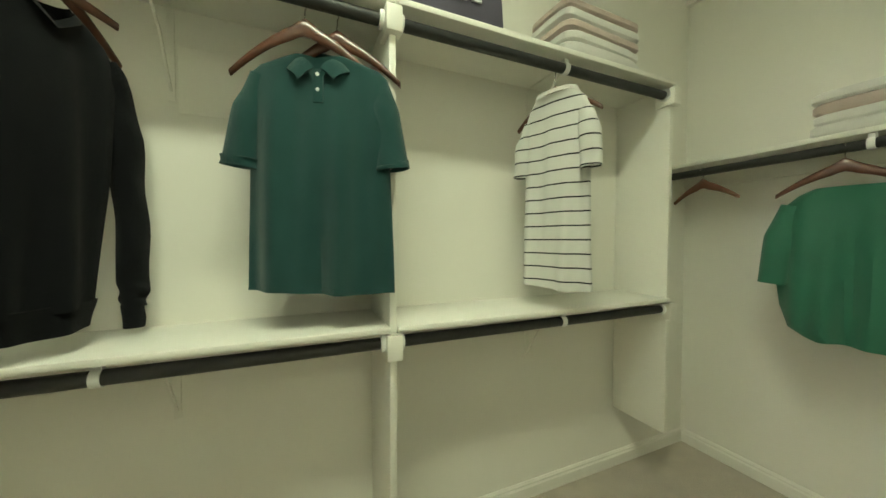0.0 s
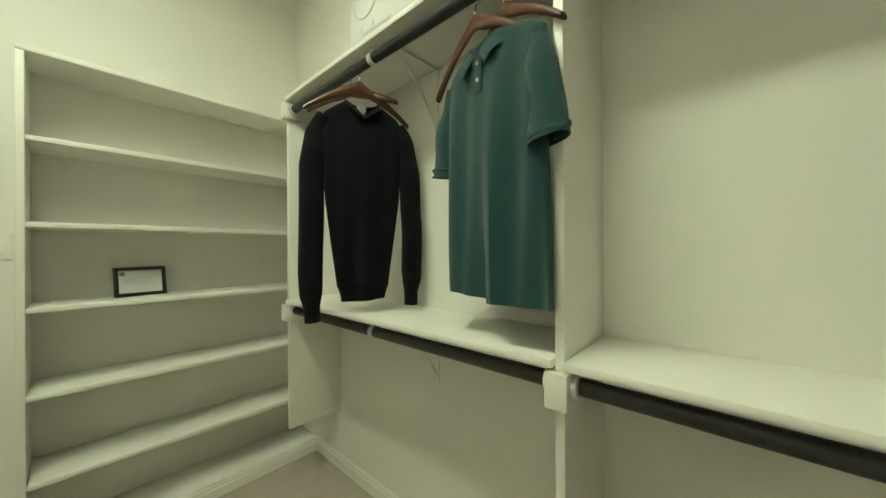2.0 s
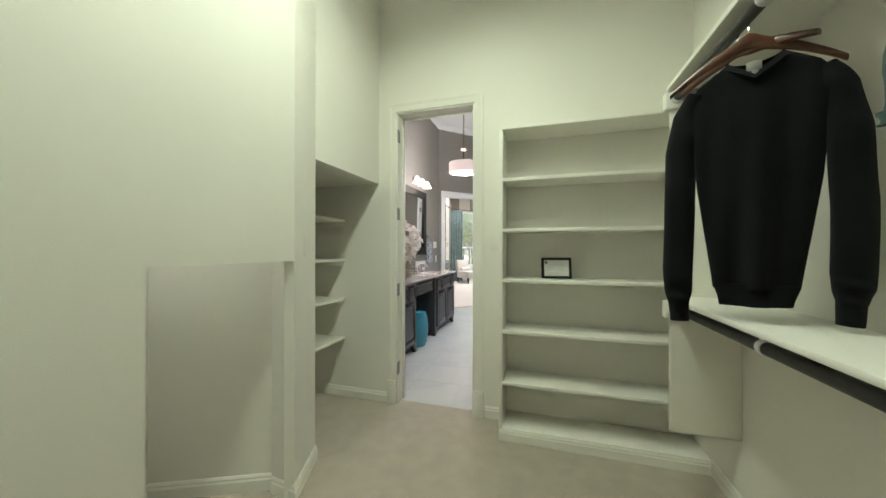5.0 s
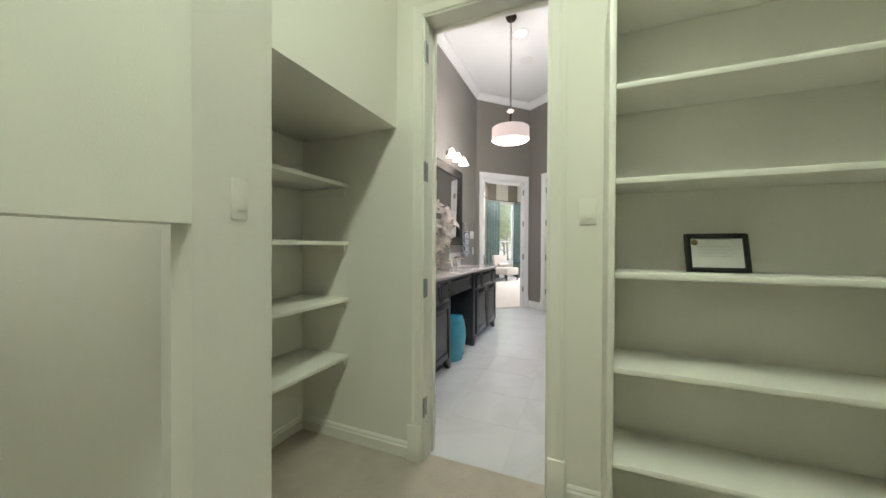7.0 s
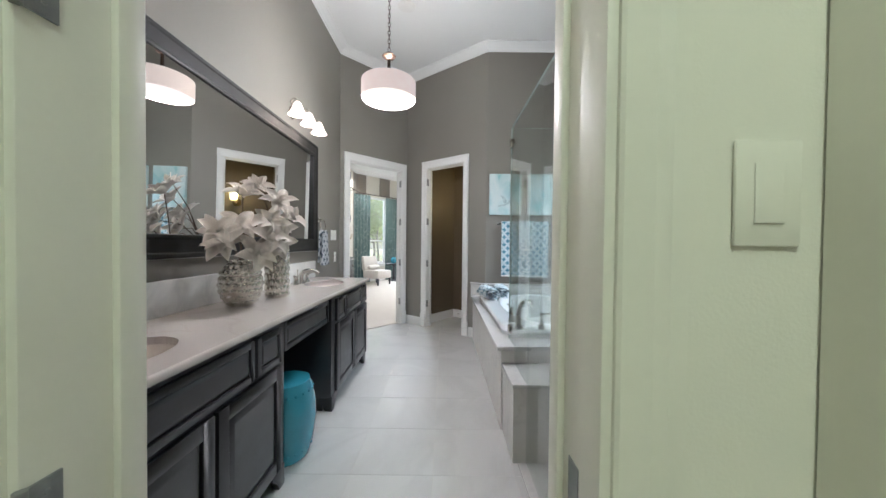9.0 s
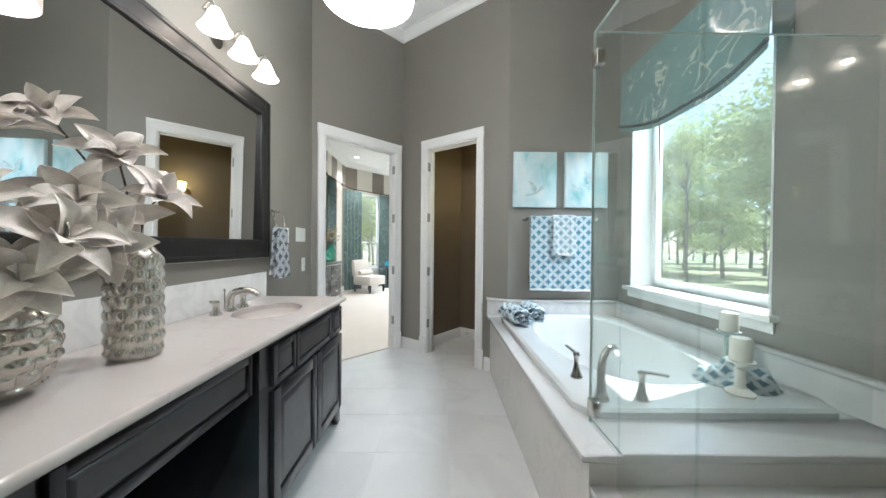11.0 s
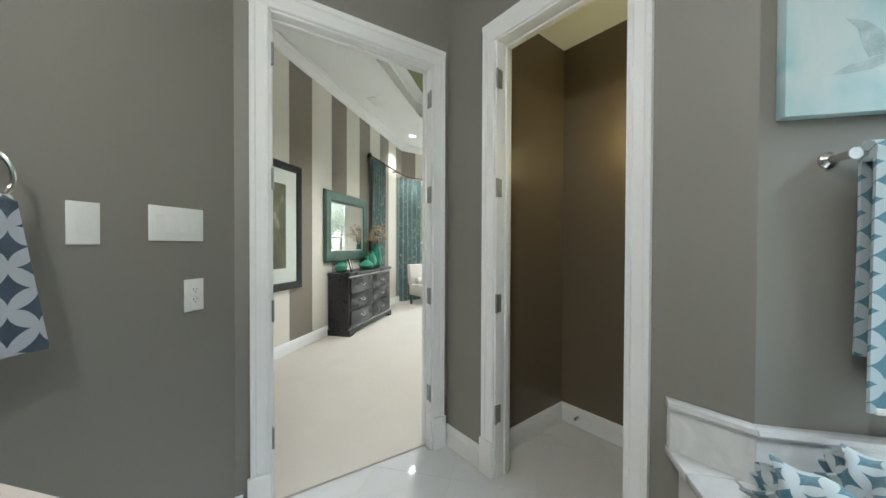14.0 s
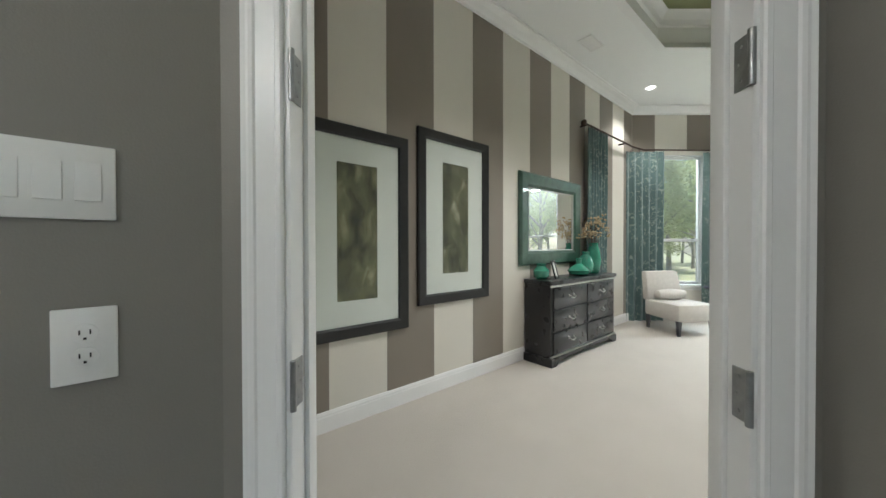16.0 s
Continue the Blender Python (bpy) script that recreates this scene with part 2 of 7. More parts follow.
# ---- mesh builders ----
class Mesh:
    """Collects vertices and faces for one mesh."""

    def __init__(self):
        self.v, self.f = [], []

    def add(self, verts, faces, m=None):
        k = len(self.v)
        self.v += [tuple(m @ Vector(p)) if m else tuple(p) for p in verts]
        self.f += [[i + k for i in f] for f in faces]
        return self

    def box(self, a, b, m=None):
        (x0, y0, z0), (x1, y1, z1) = a, b
        vs = [(x, y, z) for z in (z0, z1) for y in (y0, y1) for x in (x0, x1)]
        return self.add(vs, [(0, 2, 3, 1), (4, 5, 7, 6), (0, 1, 5, 4), (2, 6, 7, 3), (0, 4, 6, 2), (1, 3, 7, 5)], m)

    def rings(self, rings, closed=False, caps=True, m=None):
        """Skin over rings of equal count."""
        n, vs, fs = len(rings[0]), [p for r in rings for p in r], []
        steps = len(rings) if closed else len(rings) - 1
        for i in range(steps):
            for j in range(n):
                a, b = i * n + j, i * n + (j + 1) % n
                c, d = ((i + 1) % len(rings)) * n + (j + 1) % n, ((i + 1) % len(rings)) * n + j
                fs.append((a, b, c, d))
        if caps and not closed:
            fs += [tuple(range(n))[::-1], tuple(range((len(rings) - 1) * n, len(rings) * n))]
        return self.add(vs, fs, m)

    def lathe(self, profile, n=24, m=None, caps=True):
        return self.rings([[(r * math.cos(2 * math.pi * j / n), r * math.sin(2 * math.pi * j / n), z) for j in range(n)] for r, z in profile], caps=caps, m=m)

    def tube(self, path, r, n=10, m=None, closed=False):
        """A round bar along a path; r a number or one per point."""
        path = [Vector(p) for p in path]
        rs = r if isinstance(r, (list, tuple)) else [r] * len(path)
        rings, up = [], None
        for i, p in enumerate(path):
            a = path[i - 1] if (i or closed) else p
            b = path[(i + 1) % len(path)] if (i < len(path) - 1 or closed) else p
            t = (b - a).normalized()
            if up is None:
                up = t.orthogonal().normalized()
            up = (up - t * up.dot(t)).normalized()
            side = t.cross(up)
            rings.append([p + rs[i] * (math.cos(2 * math.pi * j / n) * up + math.sin(2 * math.pi * j / n) * side) for j in range(n)])
        return self.rings(rings, closed=closed, m=m)

    def prism(self, poly, z0, z1, m=None):
        n = len(poly)
        return self.rings([[(x, y, z0) for x, y in poly], [(x, y, z1) for x, y in poly]], m=m)

    def grid(self, fn, nu, nv, wrap=False, m=None):
        vs = [fn(i / nu, j / nv) for i in range(nu + 1) for j in range(nv + (0 if wrap else 1))]
        w = nv if wrap else nv + 1
        fs = [(i * w + j, i * w + (j + 1) % w, (i + 1) * w + (j + 1) % w, (i + 1) * w + j) for i in range(nu) for j in range(nv)]
        return self.add(vs, fs, m)


def mesh_data(name, ms, material, bevel=0.0, smooth=False, segments=2, solid=0.0):
    bm = bmesh.new()
    vs = [bm.verts.new(p) for p in ms.v]
    for f in ms.f:
        try:
            bm.faces.new([vs[i] for i in f])
        except ValueError:
            pass
    bmesh.ops.remove_doubles(bm, verts=bm.verts, dist=1e-5)
    bmesh.ops.recalc_face_normals(bm, faces=bm.faces)
    if solid:
        bmesh.ops.solidify(bm, geom=bm.faces[:], thickness=solid)
        bmesh.ops.recalc_face_normals(bm, faces=bm.faces)
    if bevel:
        es = [e for e in bm.edges if len(e.link_faces) == 2 and e.calc_face_angle(0) > 0.6]
        bmesh.ops.bevel(bm, geom=es, offset=bevel, segments=segments, profile=0.5, affect="EDGES", clamp_overlap=True)
    me = bpy.data.meshes.new(name)
    bm.to_mesh(me)
    bm.free()
    me.materials.append(material)
    if smooth or bevel:
        me.polygons.foreach_set("use_smooth", [True] * len(me.polygons))
        me.set_sharp_from_angle(angle=radians(38 if smooth else 28))
    return me


def solo(name, ms, material, label="", category="", group="", kind="", bevel=0.0, smooth=False, solid=0.0, at=None):
    ob = new(name, mesh_data(name, ms, material, bevel, smooth, solid=solid))
    if at:
        ob.matrix_basis = at
    return tagged(ob, label, category, group, kind)


def thing(name, label, category, group="", at=None, kind=""):
    ob = new(name)
    ob.empty_display_size = 0.1
    if at:
        ob.matrix_basis = at
    return tagged(ob, label, category, group, kind)


def part(name, ms, material, parent, label="", bevel=0.0, smooth=False, solid=0.0, at=None):
    ob = new(name, mesh_data(name, ms, material, bevel, smooth, solid=solid))
    ob.parent = parent
    if at:
        ob.matrix_basis = at
    return tagged(ob, label)


def frame2(p, q):
    """A pose with its x axis from p to q along the ground, origin at p; y points to the left of that way."""
    p, q = Vector((*p, 0)), Vector((*q, 0))
    d = (q - p).normalized()
    return Matrix(((d.x, -d.y, 0, p.x), (d.y, d.x, 0, p.y), (0, 0, 1, 0), (0, 0, 0, 1)))


def wall(name, p, q, z1, material, thick=0.1, openings=(), label="", z0=0.0, ends=(0.0, 0.0)):
    """A wall whose room face runs from p to q, its body on the left of that way, with openings (u0, u1, z0, z1)."""
    length = (Vector(q) - Vector(p)).length
    us = sorted({-ends[0], length + ends[1], *[u for o in openings for u in o[:2]]})
    ms = Mesh()
    for a, b in zip(us, us[1:]):
        mid = (a + b) / 2
        cuts = sorted([(o[2], o[3]) for o in openings if o[0] < mid < o[1]])
        z = z0
        for c0, c1 in cuts:
            if c0 > z + 1e-4:
                ms.box((a, 0, z), (b, thick, c0))
            z = c1
        if z < z1 - 1e-4:
            ms.box((a, 0, z), (b, thick, z1))
    return solo(name, ms, material, label, "wall", kind="structure", at=frame2(p, q))


def slab(name, poly, z0, z1, material, label, category, kind="structure"):
    return solo(name, Mesh().prism(poly, z0, z1), material, label, category, kind=kind)


# ---- plan ----
CW, CE, CN, CS, CH = -1.85, 2.24, 1.47, -0.805, 3.47       # closet faces and height
BE, VY, WY, PX, BH = -2.0, -1.58, 1.50, -5.89, 3.93         # bath faces and height
A, C, B = (-5.965, VY), (-6.81, -0.76), (PX, 0.397)         # ends and corner of the two slanting walls
uA = (Vector(C) - Vector(A)).normalized()
uB = (Vector(B) - Vector(C)).normalized()
LA, LB = (Vector(C) - Vector(A)).length, (Vector(B) - Vector(C)).length
D0 = (-0.645, 0.03)                                           # closet doorway along y
D1, D2 = (0.135, 1.065), (0.41, 1.118)                         # doorways along the slanting walls
DH = 2.44
SY, BZ = -2.96, 3.60                                         # striped bedroom wall, bedroom ceiling
BAY0, BAY1 = (-11.94, SY), (-13.6, -1.56)

# ---- structure: floors ----
slab("closet_floor", [(CE, CS - 0.75), (CE, CN), (CW - 0.07, CN), (CW - 0.07, CS - 0.75)], -0.1, 0.004, carpet, "beige cut-pile carpet floor of the closet", "carpet")
slab("bath_subfloor", [(BE + 0.08, VY - 0.02), (BE + 0.08, WY + 0.1), (-7.9, 1.9), (-7.9, VY - 0.02)], -0.1, -0.0015, grout, "pale grout bed under the marble tiles", "floor")
m1 = Vector(A) + uA * D1[0] + Vector((-uA.y, uA.x)) * 0.05
m2 = Vector(A) + uA * D1[1] + Vector((-uA.y, uA.x)) * 0.05
nA, nB = Vector((-uA.y, uA.x)), Vector((-uB.y, uB.x))      # away from the bath
slab("bedroom_floor", [tuple(m1), tuple(m2), tuple(Vector(C) + nB * 0.02), (-7.62, -0.04), (-7.62, 3.0), (-15, 3.0), (-15, SY), (-6.0, SY), (-6.0, -1.7)][::-1], -0.1, 0.012, carpet_bed, "pale beige carpet of the bedroom", "carpet")

# ---- structure: closet walls ----
NX, NZ, RX0, RX1, RZ, CS2 = -1.035, 1.85, -0.055, -0.715, 1.235, -0.68
wall("wall_closet_west", (CW, CS - 0.75), (CW, CN), CH, closet_paint, 0.075, [(D0[0] - CS + 0.75, D0[1] - CS + 0.75, 0, DH)], "cream painted closet wall with a doorway", ends=(0.08, 0.08))
wall("wall_closet_north", (CW, CN), (CE, CN), CH, closet_paint, 0.1, (), "cream painted closet wall behind the rods")
wall("wall_closet_east", (CE, CN), (CE, CS2), CH, closet_paint, 0.1, (), "cream painted closet wall", ends=(0.1, 0.1))
wall("wall_closet_south", (CE, CS2), (RX1, CS2), CH, closet_paint, 0.10, [(CE - RX0, CE - RX1, 0, RZ)], "cream painted closet wall with a low recess")
wall("wall_closet_slant", (RX1, CS2), (NX, CS), CH, closet_paint, 0.05, (), "narrow slanting cream closet wall")
wall("wall_closet_header", (NX, CS), (CW, CS), CH, closet_paint, 0.10, (), "cream closet wall over the shelved alcove", z0=NZ)
wall("wall_alcove_back", (NX + 0.05, -1.5), (CW, -1.5), 2.1, closet_paint, 0.08, (), "back of the shelved alcove")
wall("wall_alcove_side", (NX, CS - 0.1), (NX, -1.5), 2.1, closet_paint, 0.08, (), "side of the shelved alcove")
solo("alcove_ceiling", Mesh().box((CW, -1.5, NZ), (NX, CS - 0.1, NZ + 0.08)), closet_paint, "cream soffit of the shelved alcove", "ceiling", kind="structure")
RB, RT = -1.40, 2.62                                          # back and ceiling of the space behind the recess
ms = Mesh().prism([(RX1, CS2), (RX1 - 0.02, -0.84), (-0.775, -0.84), (-0.76, CS2 - 0.0176)], 0, RT)
ms.prism([(-0.765, -0.841), (-0.50, RB), (-0.55, RB - 0.03), (-0.83, -0.841)], 0, RT)
ms.box((-0.549, RB - 0.06, 0), (RX0 + 0.06, RB, RT)).box((RX0, RB, 0), (RX0 + 0.06, CS2 - 0.1, RT))
ms.prism([(RX0 + 0.06, CS2 - 0.101), (RX1 - 0.04, CS2 - 0.101), (-0.83, -0.84), (-0.55, RB - 0.06), (RX0 + 0.06, RB - 0.06)], RT, RT + 0.06)
solo("recess_wall", ms, closet_paint, "cream painted inside of the low recess", "wall", kind="structure")
solo("closet_ceiling", Mesh().box((CW - 0.1, -1.7, CH), (CE + 0.1, CN + 0.1, CH + 0.1)), ceiling_white, "white closet ceiling", "ceiling", kind="structure")

# ---- structure: bath walls ----
wall("wall_bath_east", (BE, WY), (BE, VY), BH, taupe, 0.07, [(WY - D0[1], WY - D0[0], 0, DH)], "taupe painted bath wall with the closet doorway", ends=(0.1, 0.1))
wall("wall_vanity", (BE, VY), A, BH, taupe, 0.1, (), "taupe painted wall behind the vanity")
wall("wall_bedroom_door", A, C, BH, taupe, 0.1, [(*D1, 0, DH)], "taupe slanting bath wall with the bedroom doorway")
wall("wall_toilet_door", C, B, BH, taupe, 0.1, [(*D2, 0, DH)], "taupe slanting bath wall with the toilet doorway")
wall("wall_towels", B, (PX, WY), BH, taupe, 0.1, (), "taupe painted wall with towels and canvases")
WX0, WX1, WZ0, WZ1 = -5.675, -4.37, 0.93, 2.75
wall("wall_window", (PX, WY), (BE, WY), BH, taupe, 0.24, [(WX0 - PX, WX1 - PX, WZ0, WZ1)], "taupe painted wall with the bath window", ends=(0.1, 0.1))
solo("bath_ceiling", Mesh().box((-7.95, VY - 0.1, BH), (BE + 0.07, WY + 0.1, BH + 0.1)), ceiling_white, "white bath ceiling", "ceiling", kind="structure")


def loc(u, n):
    return tuple(Vector(C) + uB * u + nB * n)


TH = 2.75
wall("wall_toilet_side", loc(0.298, 0.1), loc(0.298, 0.873), TH, brown, 0.08, (), "brown painted toilet room wall")
wall("wall_toilet_back", loc(0.298, 0.873), loc(2.2, 0.873), TH, brown, 0.08, (), "brown painted toilet room wall with a sconce", ends=(0.08, 0))
wall("wall_toilet_right", loc(2.2, 0.873), loc(1.36, 0.12), TH, brown, 0.03, (), "brown painted toilet room wall")
wall("wall_toilet_front", loc(1.30, 0.116), loc(0.298, 0.116), TH, brown, 0.012, [(1.30 - D2[1], 1.30 - D2[0], 0, DH)], "brown inner face of the toilet doorway wall")
solo("toilet_ceiling", Mesh().prism([loc(0.22, 0.1), loc(1.34, 0.1), loc(2.3, 0.95), loc(0.22, 0.95)], TH, TH + 0.08), ceiling_white, "white toilet room ceiling", "ceiling", kind="structure")

# ---- structure: bedroom ----
wall("wall_bedroom_east", (-6.06, -1.67), (-6.06, SY), BZ + 0.4, cream, 0.1, (), "cream bedroom wall")
wall("wall_striped", (-6.06, SY), BAY0, BZ + 0.4, cream, 0.1, (), "bedroom wall with broad cream and taupe stripes", ends=(0.1, 0.1))
LBAY = (Vector(BAY1) - Vector(BAY0)).length
QW = (0.39, 1.24, 0.60, 2.80)
wall("wall_bay", BAY0, BAY1, BZ + 0.4, cream, 0.14, [QW], "striped bay wall with a tall window")
wall("wall_bedroom_west", BAY1, (-13.6, 3.0), BZ + 0.4, cream, 0.1, [(1.0, 2.6, 0.8, 2.86)], "cream bedroom wall with a tall window")
wall("wall_bedroom_north", (-13.6, 3.0), (-7.62, 3.0), BZ + 0.4, cream, 0.1, (), "cream bedroom wall")
wall("wall_bedroom_inner", (-7.62, 3.0), (-7.62, 0.0), BZ + 0.4, cream, 0.08, (), "cream bedroom wall")
wall("wall_bedroom_slant", (-7.62, 0.0), (-6.93, -0.655), BZ + 0.4, cream, 0.05, (), "cream bedroom wall beside the doorway")
outer = [(-6.0, SY - 0.1), (-12.0, SY - 0.1), (-13.75, -1.5), (-13.75, 3.1), (-7.66, 3.1), (-7.66, 0.02), (-6.97, -0.66), (-6.07, -1.63)]
inner = [(-7.3, -2.12), (-10.40, -2.12), (-11.95, -0.81), (-11.95, 2.0), (-8.3, 2.0), (-8.3, 0.3), (-7.75, -0.6), (-7.3, -1.5)]
ms = Mesh().rings([[(x, y, BZ) for x, y in outer], [(x, y, BZ) for x, y in inner], [(x, y, BZ + 0.42) for x, y in inner], [(x, y, BZ + 0.42) for x, y in outer]], closed=True)
solo("bedroom_ceiling", ms, ceiling_white, "white bedroom ceiling with a raised tray", "ceiling", kind="structure")
slab("tray_ceiling", [(-7.2, -2.2), (-10.5, -2.2), (-12.1, -0.9), (-12.1, 2.1), (-8.2, 2.1), (-8.2, 0.3), (-7.2, -1.4)], BZ + 0.425, BZ + 0.5, tray_green, "olive green recessed tray ceiling", "ceiling")
slab("bedroom_roof", outer, BZ + 0.55, BZ + 0.6, ceiling_white, "plain roof deck over the bedroom", "ceiling")


def sweep_trim(name, path, profile, material, label, category, closed=False):
    """A moulding along a plan path; profile points (out to the right of the way, z)."""
    pts = [Vector((x, y)) for x, y in path]
    rings = []
    for i, p in enumerate(pts):
        a = (p - pts[i - 1]).normalized() if (i or closed) else None
        b = (pts[(i + 1) % len(pts)] - p).normalized() if (i < len(pts) - 1 or closed) else None
        a, b = a or b, b or a
        na, nb = Vector((a.y, -a.x)), Vector((b.y, -b.x))
        mit = (na + nb).normalized()
        mit /= max(mit.dot(na), 0.3)
        rings.append([(p.x + mit.x * o, p.y + mit.y * o, z) for o, z in profile])
    return solo(name, Mesh().rings(rings, closed=closed), material, label, category, kind="structure")


BASE = [(0, 0.0), (0.016, 0.0), (0.016, 0.095), (0.012, 0.105), (0.013, 0.112), (0.006, 0.13), (0, 0.132)]
CLBASE = [(0, 0.0), (0.014, 0.0), (0.014, 0.06), (0.009, 0.07), (0.010, 0.078), (0.004, 0.09), (0, 0.09)]


def crown(z, s=0.11):
    return [(0, z - s), (0.012, z - s), (0.016, z - s * 0.8), (s * 0.45, z - s * 0.42), (s * 0.75, z - s * 0.18), (s * 0.8, z - 0.012), (s, z - 0.012), (s, z - 0.001), (0, z - 0.001)]


pA = [tuple(Vector(A) + uA * u) for u in (0.0, 0.03)]
sweep_trim("baseboard", [(BE, VY), A, pA[1]], BASE, trim_white, "white painted baseboard", "baseboard")
sweep_trim("baseboard", [C, tuple(Vector(C) + uB * (D2[0] - 0.10))], BASE, trim_white, "white painted baseboard", "baseboard")
sweep_trim("baseboard", [tuple(Vector(C) + uB * (D2[1] + 0.10)), tuple(Vector(B) - uB * 0.155)], BASE, trim_white, "white painted baseboard", "baseboard")
sweep_trim("baseboard", [loc(D2[0], 0.118), loc(0.298, 0.118), loc(0.298, 0.873), loc(2.1, 0.873)], BASE, trim_white, "white painted baseboard", "baseboard")
sweep_trim("baseboard", [(-6.06, SY), BAY0, BAY1, (-13.6, 3.0), (-7.62, 3.0), (-7.62, 0.0), (-6.95, -0.64)], [(o, z * 1.05 + 0.012) for o, z in BASE], trim_white, "white painted bedroom baseboard", "baseboard")
sweep_trim("baseboard", [(CW, CS - 0.69), (CW, D0[0] - 0.07)], CLBASE, closet_wood, "cream painted closet baseboard", "baseboard")
sweep_trim("baseboard", [(CW, D0[1] + 0.08), (CW, 0.25)], CLBASE, closet_wood, "cream painted closet baseboard", "baseboard")
sweep_trim("baseboard", [(-1.59, CN), (CE, CN), (CE, CS2), (RX0, CS2)], CLBASE, closet_wood, "cream painted closet baseboard", "baseboard")
sweep_trim("baseboard", [(RX0, CS2 - 0.02), (RX0, RB), (-0.50, RB), (-0.765, -0.845)], CLBASE, closet_wood, "cream painted closet baseboard", "baseboard")
sweep_trim("baseboard", [(RX1 - 0.02, -0.835), (RX1, CS2), (NX, CS), (NX, -1.5), (CW, -1.5)], CLBASE, closet_wood, "cream painted closet baseboard", "baseboard")
sweep_trim("crown_trim", [(-6.06, SY), BAY0, BAY1, (-13.6, 3.0)], crown(BZ, 0.12), trim_white, "white bedroom crown moulding", "moulding")
sweep_trim("tray_trim", inner[::-1], [(0, BZ + 0.10), (-0.05, BZ - 0.015), (-0.09, BZ - 0.015), (-0.09, BZ - 0.002), (0, BZ - 0.002)][::-1], trim_white, "white moulding round the tray", "moulding", closed=True)
sweep_trim("tray_trim", inner, [(0.0, BZ + 0.28), (0.03, BZ + 0.29), (0.05, BZ + 0.34), (0.10, BZ + 0.40), (0.12, BZ + 0.418), (0, BZ + 0.418)], trim_white, "white crown inside the tray", "moulding", closed=True)
sweep_trim("crown_trim", [(BE, VY), A, C, B, (PX, WY), (BE, WY)], crown(BH, 0.10), ceiling_white, "white crown moulding round the bath", "moulding")
sweep_trim("ledge_trim", [(CE, CN), (CE, CS)], [(0, 2.86), (0.03, 2.86), (0.03, 2.90), (0.05, 2.92), (0, 2.93)], closet_wood, "cream moulding high on the closet wall", "moulding")

# ---- door frames (the leaves are taken off, the hinges remain) ----
def hinge_mesh(side):
    ms = Mesh().box((-0.002, 0.0, -0.05), (0.003, 0.036, 0.05))
    ms.lathe([(0.0065, -0.052), (0.0065, 0.052)], 10, Matrix.Translation((0.004 * side, -0.006, 0)))
    for z in (-0.033, 0, 0.033):
        ms.lathe([(0.004, 0), (0.003, 0.0015)], 8, Matrix.Translation((0.003, 0.02 if z else 0.027, z)) @ pose(0, 0, 0, 0, 90, 0))
    return ms


def doorway(name, m, u0, u1, depth, label, sides=(1,), hinges=(), material=trim_white, back=True, w=0.095, plain=False):
    """Casing, jambs and hinges round an opening; m: the wall's own pose, y into the wall."""
    fr = thing(name, label, "door frame", kind="structure", at=m)
    j = 0.018
    ms = Mesh().box((u0 - 0.001, -0.004, 0), (u0 + j, depth + 0.004, DH)).box((u1 - j, -0.004, 0), (u1 + 0.001, depth + 0.004, DH)).box((u0, -0.004, DH - j), (u1, depth + 0.004, DH + 0.001))
    part("jamb", ms, material, fr, bevel=0.0015)
    y0 = depth - 0.05
    st = Mesh().box((u0 + j, y0, 0), (u0 + j + 0.011, y0 + 0.035, DH - j)).box((u1 - j - 0.011, y0, 0), (u1 - j, y0 + 0.035, DH - j)).box((u0 + j, y0, DH - j - 0.011), (u1 - j, y0 + 0.035, DH - j))
    part("door_stop", st, material, fr, bevel=0.002)
    rev = 0.006
    for face in ((0, depth) if back else (0,)):
        s = -1 if face == 0 else 1
        prof = [(0, 0), (0, 0.011), (0.004, 0.015), (0.014, 0.016), (0.018, 0.0125), (0.060, 0.0150), (0.064, 0.019), (0.072, 0.021), (0.078, 0.021), (0.088, 0.024), (w, 0.024), (w, 0)]
        if plain:
            prof = [(0, 0), (0, 0.010), (0.006, 0.013), (0.05, 0.015), (0.07, 0.019), (0.095, 0.019), (0.095, 0)]
        prof = [(a * w / 0.095, b) for a, b in prof]
        for e, d in ((u0 + rev, -1), (u1 - rev, 1)):
            r = [[(e + d * a, face + s * b, z) for a, b in prof] for z in (0.20, DH + w - rev - 0.0)]
            cs = Mesh().rings(r)
            part("casing", cs, material, fr)
            part("plinth_block", Mesh().box((min(e, e + d * (w + 0.006)), min(face, face + s * 0.028), 0), (max(e, e + d * (w + 0.006)), max(face, face + s * 0.028), 0.20)), material, fr, bevel=0.004)
        r = [[(x, face + s * (b + 0.001), DH - rev + a * 1.22) for a, b in prof] for x in (u0 + rev - w * 0.98, u1 - rev + w * 0.98)]
        part("head_casing", Mesh().rings(r), material, fr)
    for side, zs in hinges:
        for z in zs:
            x = u0 + j if side < 0 else u1 - j
            h = hinge_mesh(1)
            part("hinge", h, steel, fr, "satin steel hinge leaf", smooth=True, at=pose(x, 0.0, z) @ Matrix.Diagonal((1 if side < 0 else -1, 1, 1, 1)))
    return fr


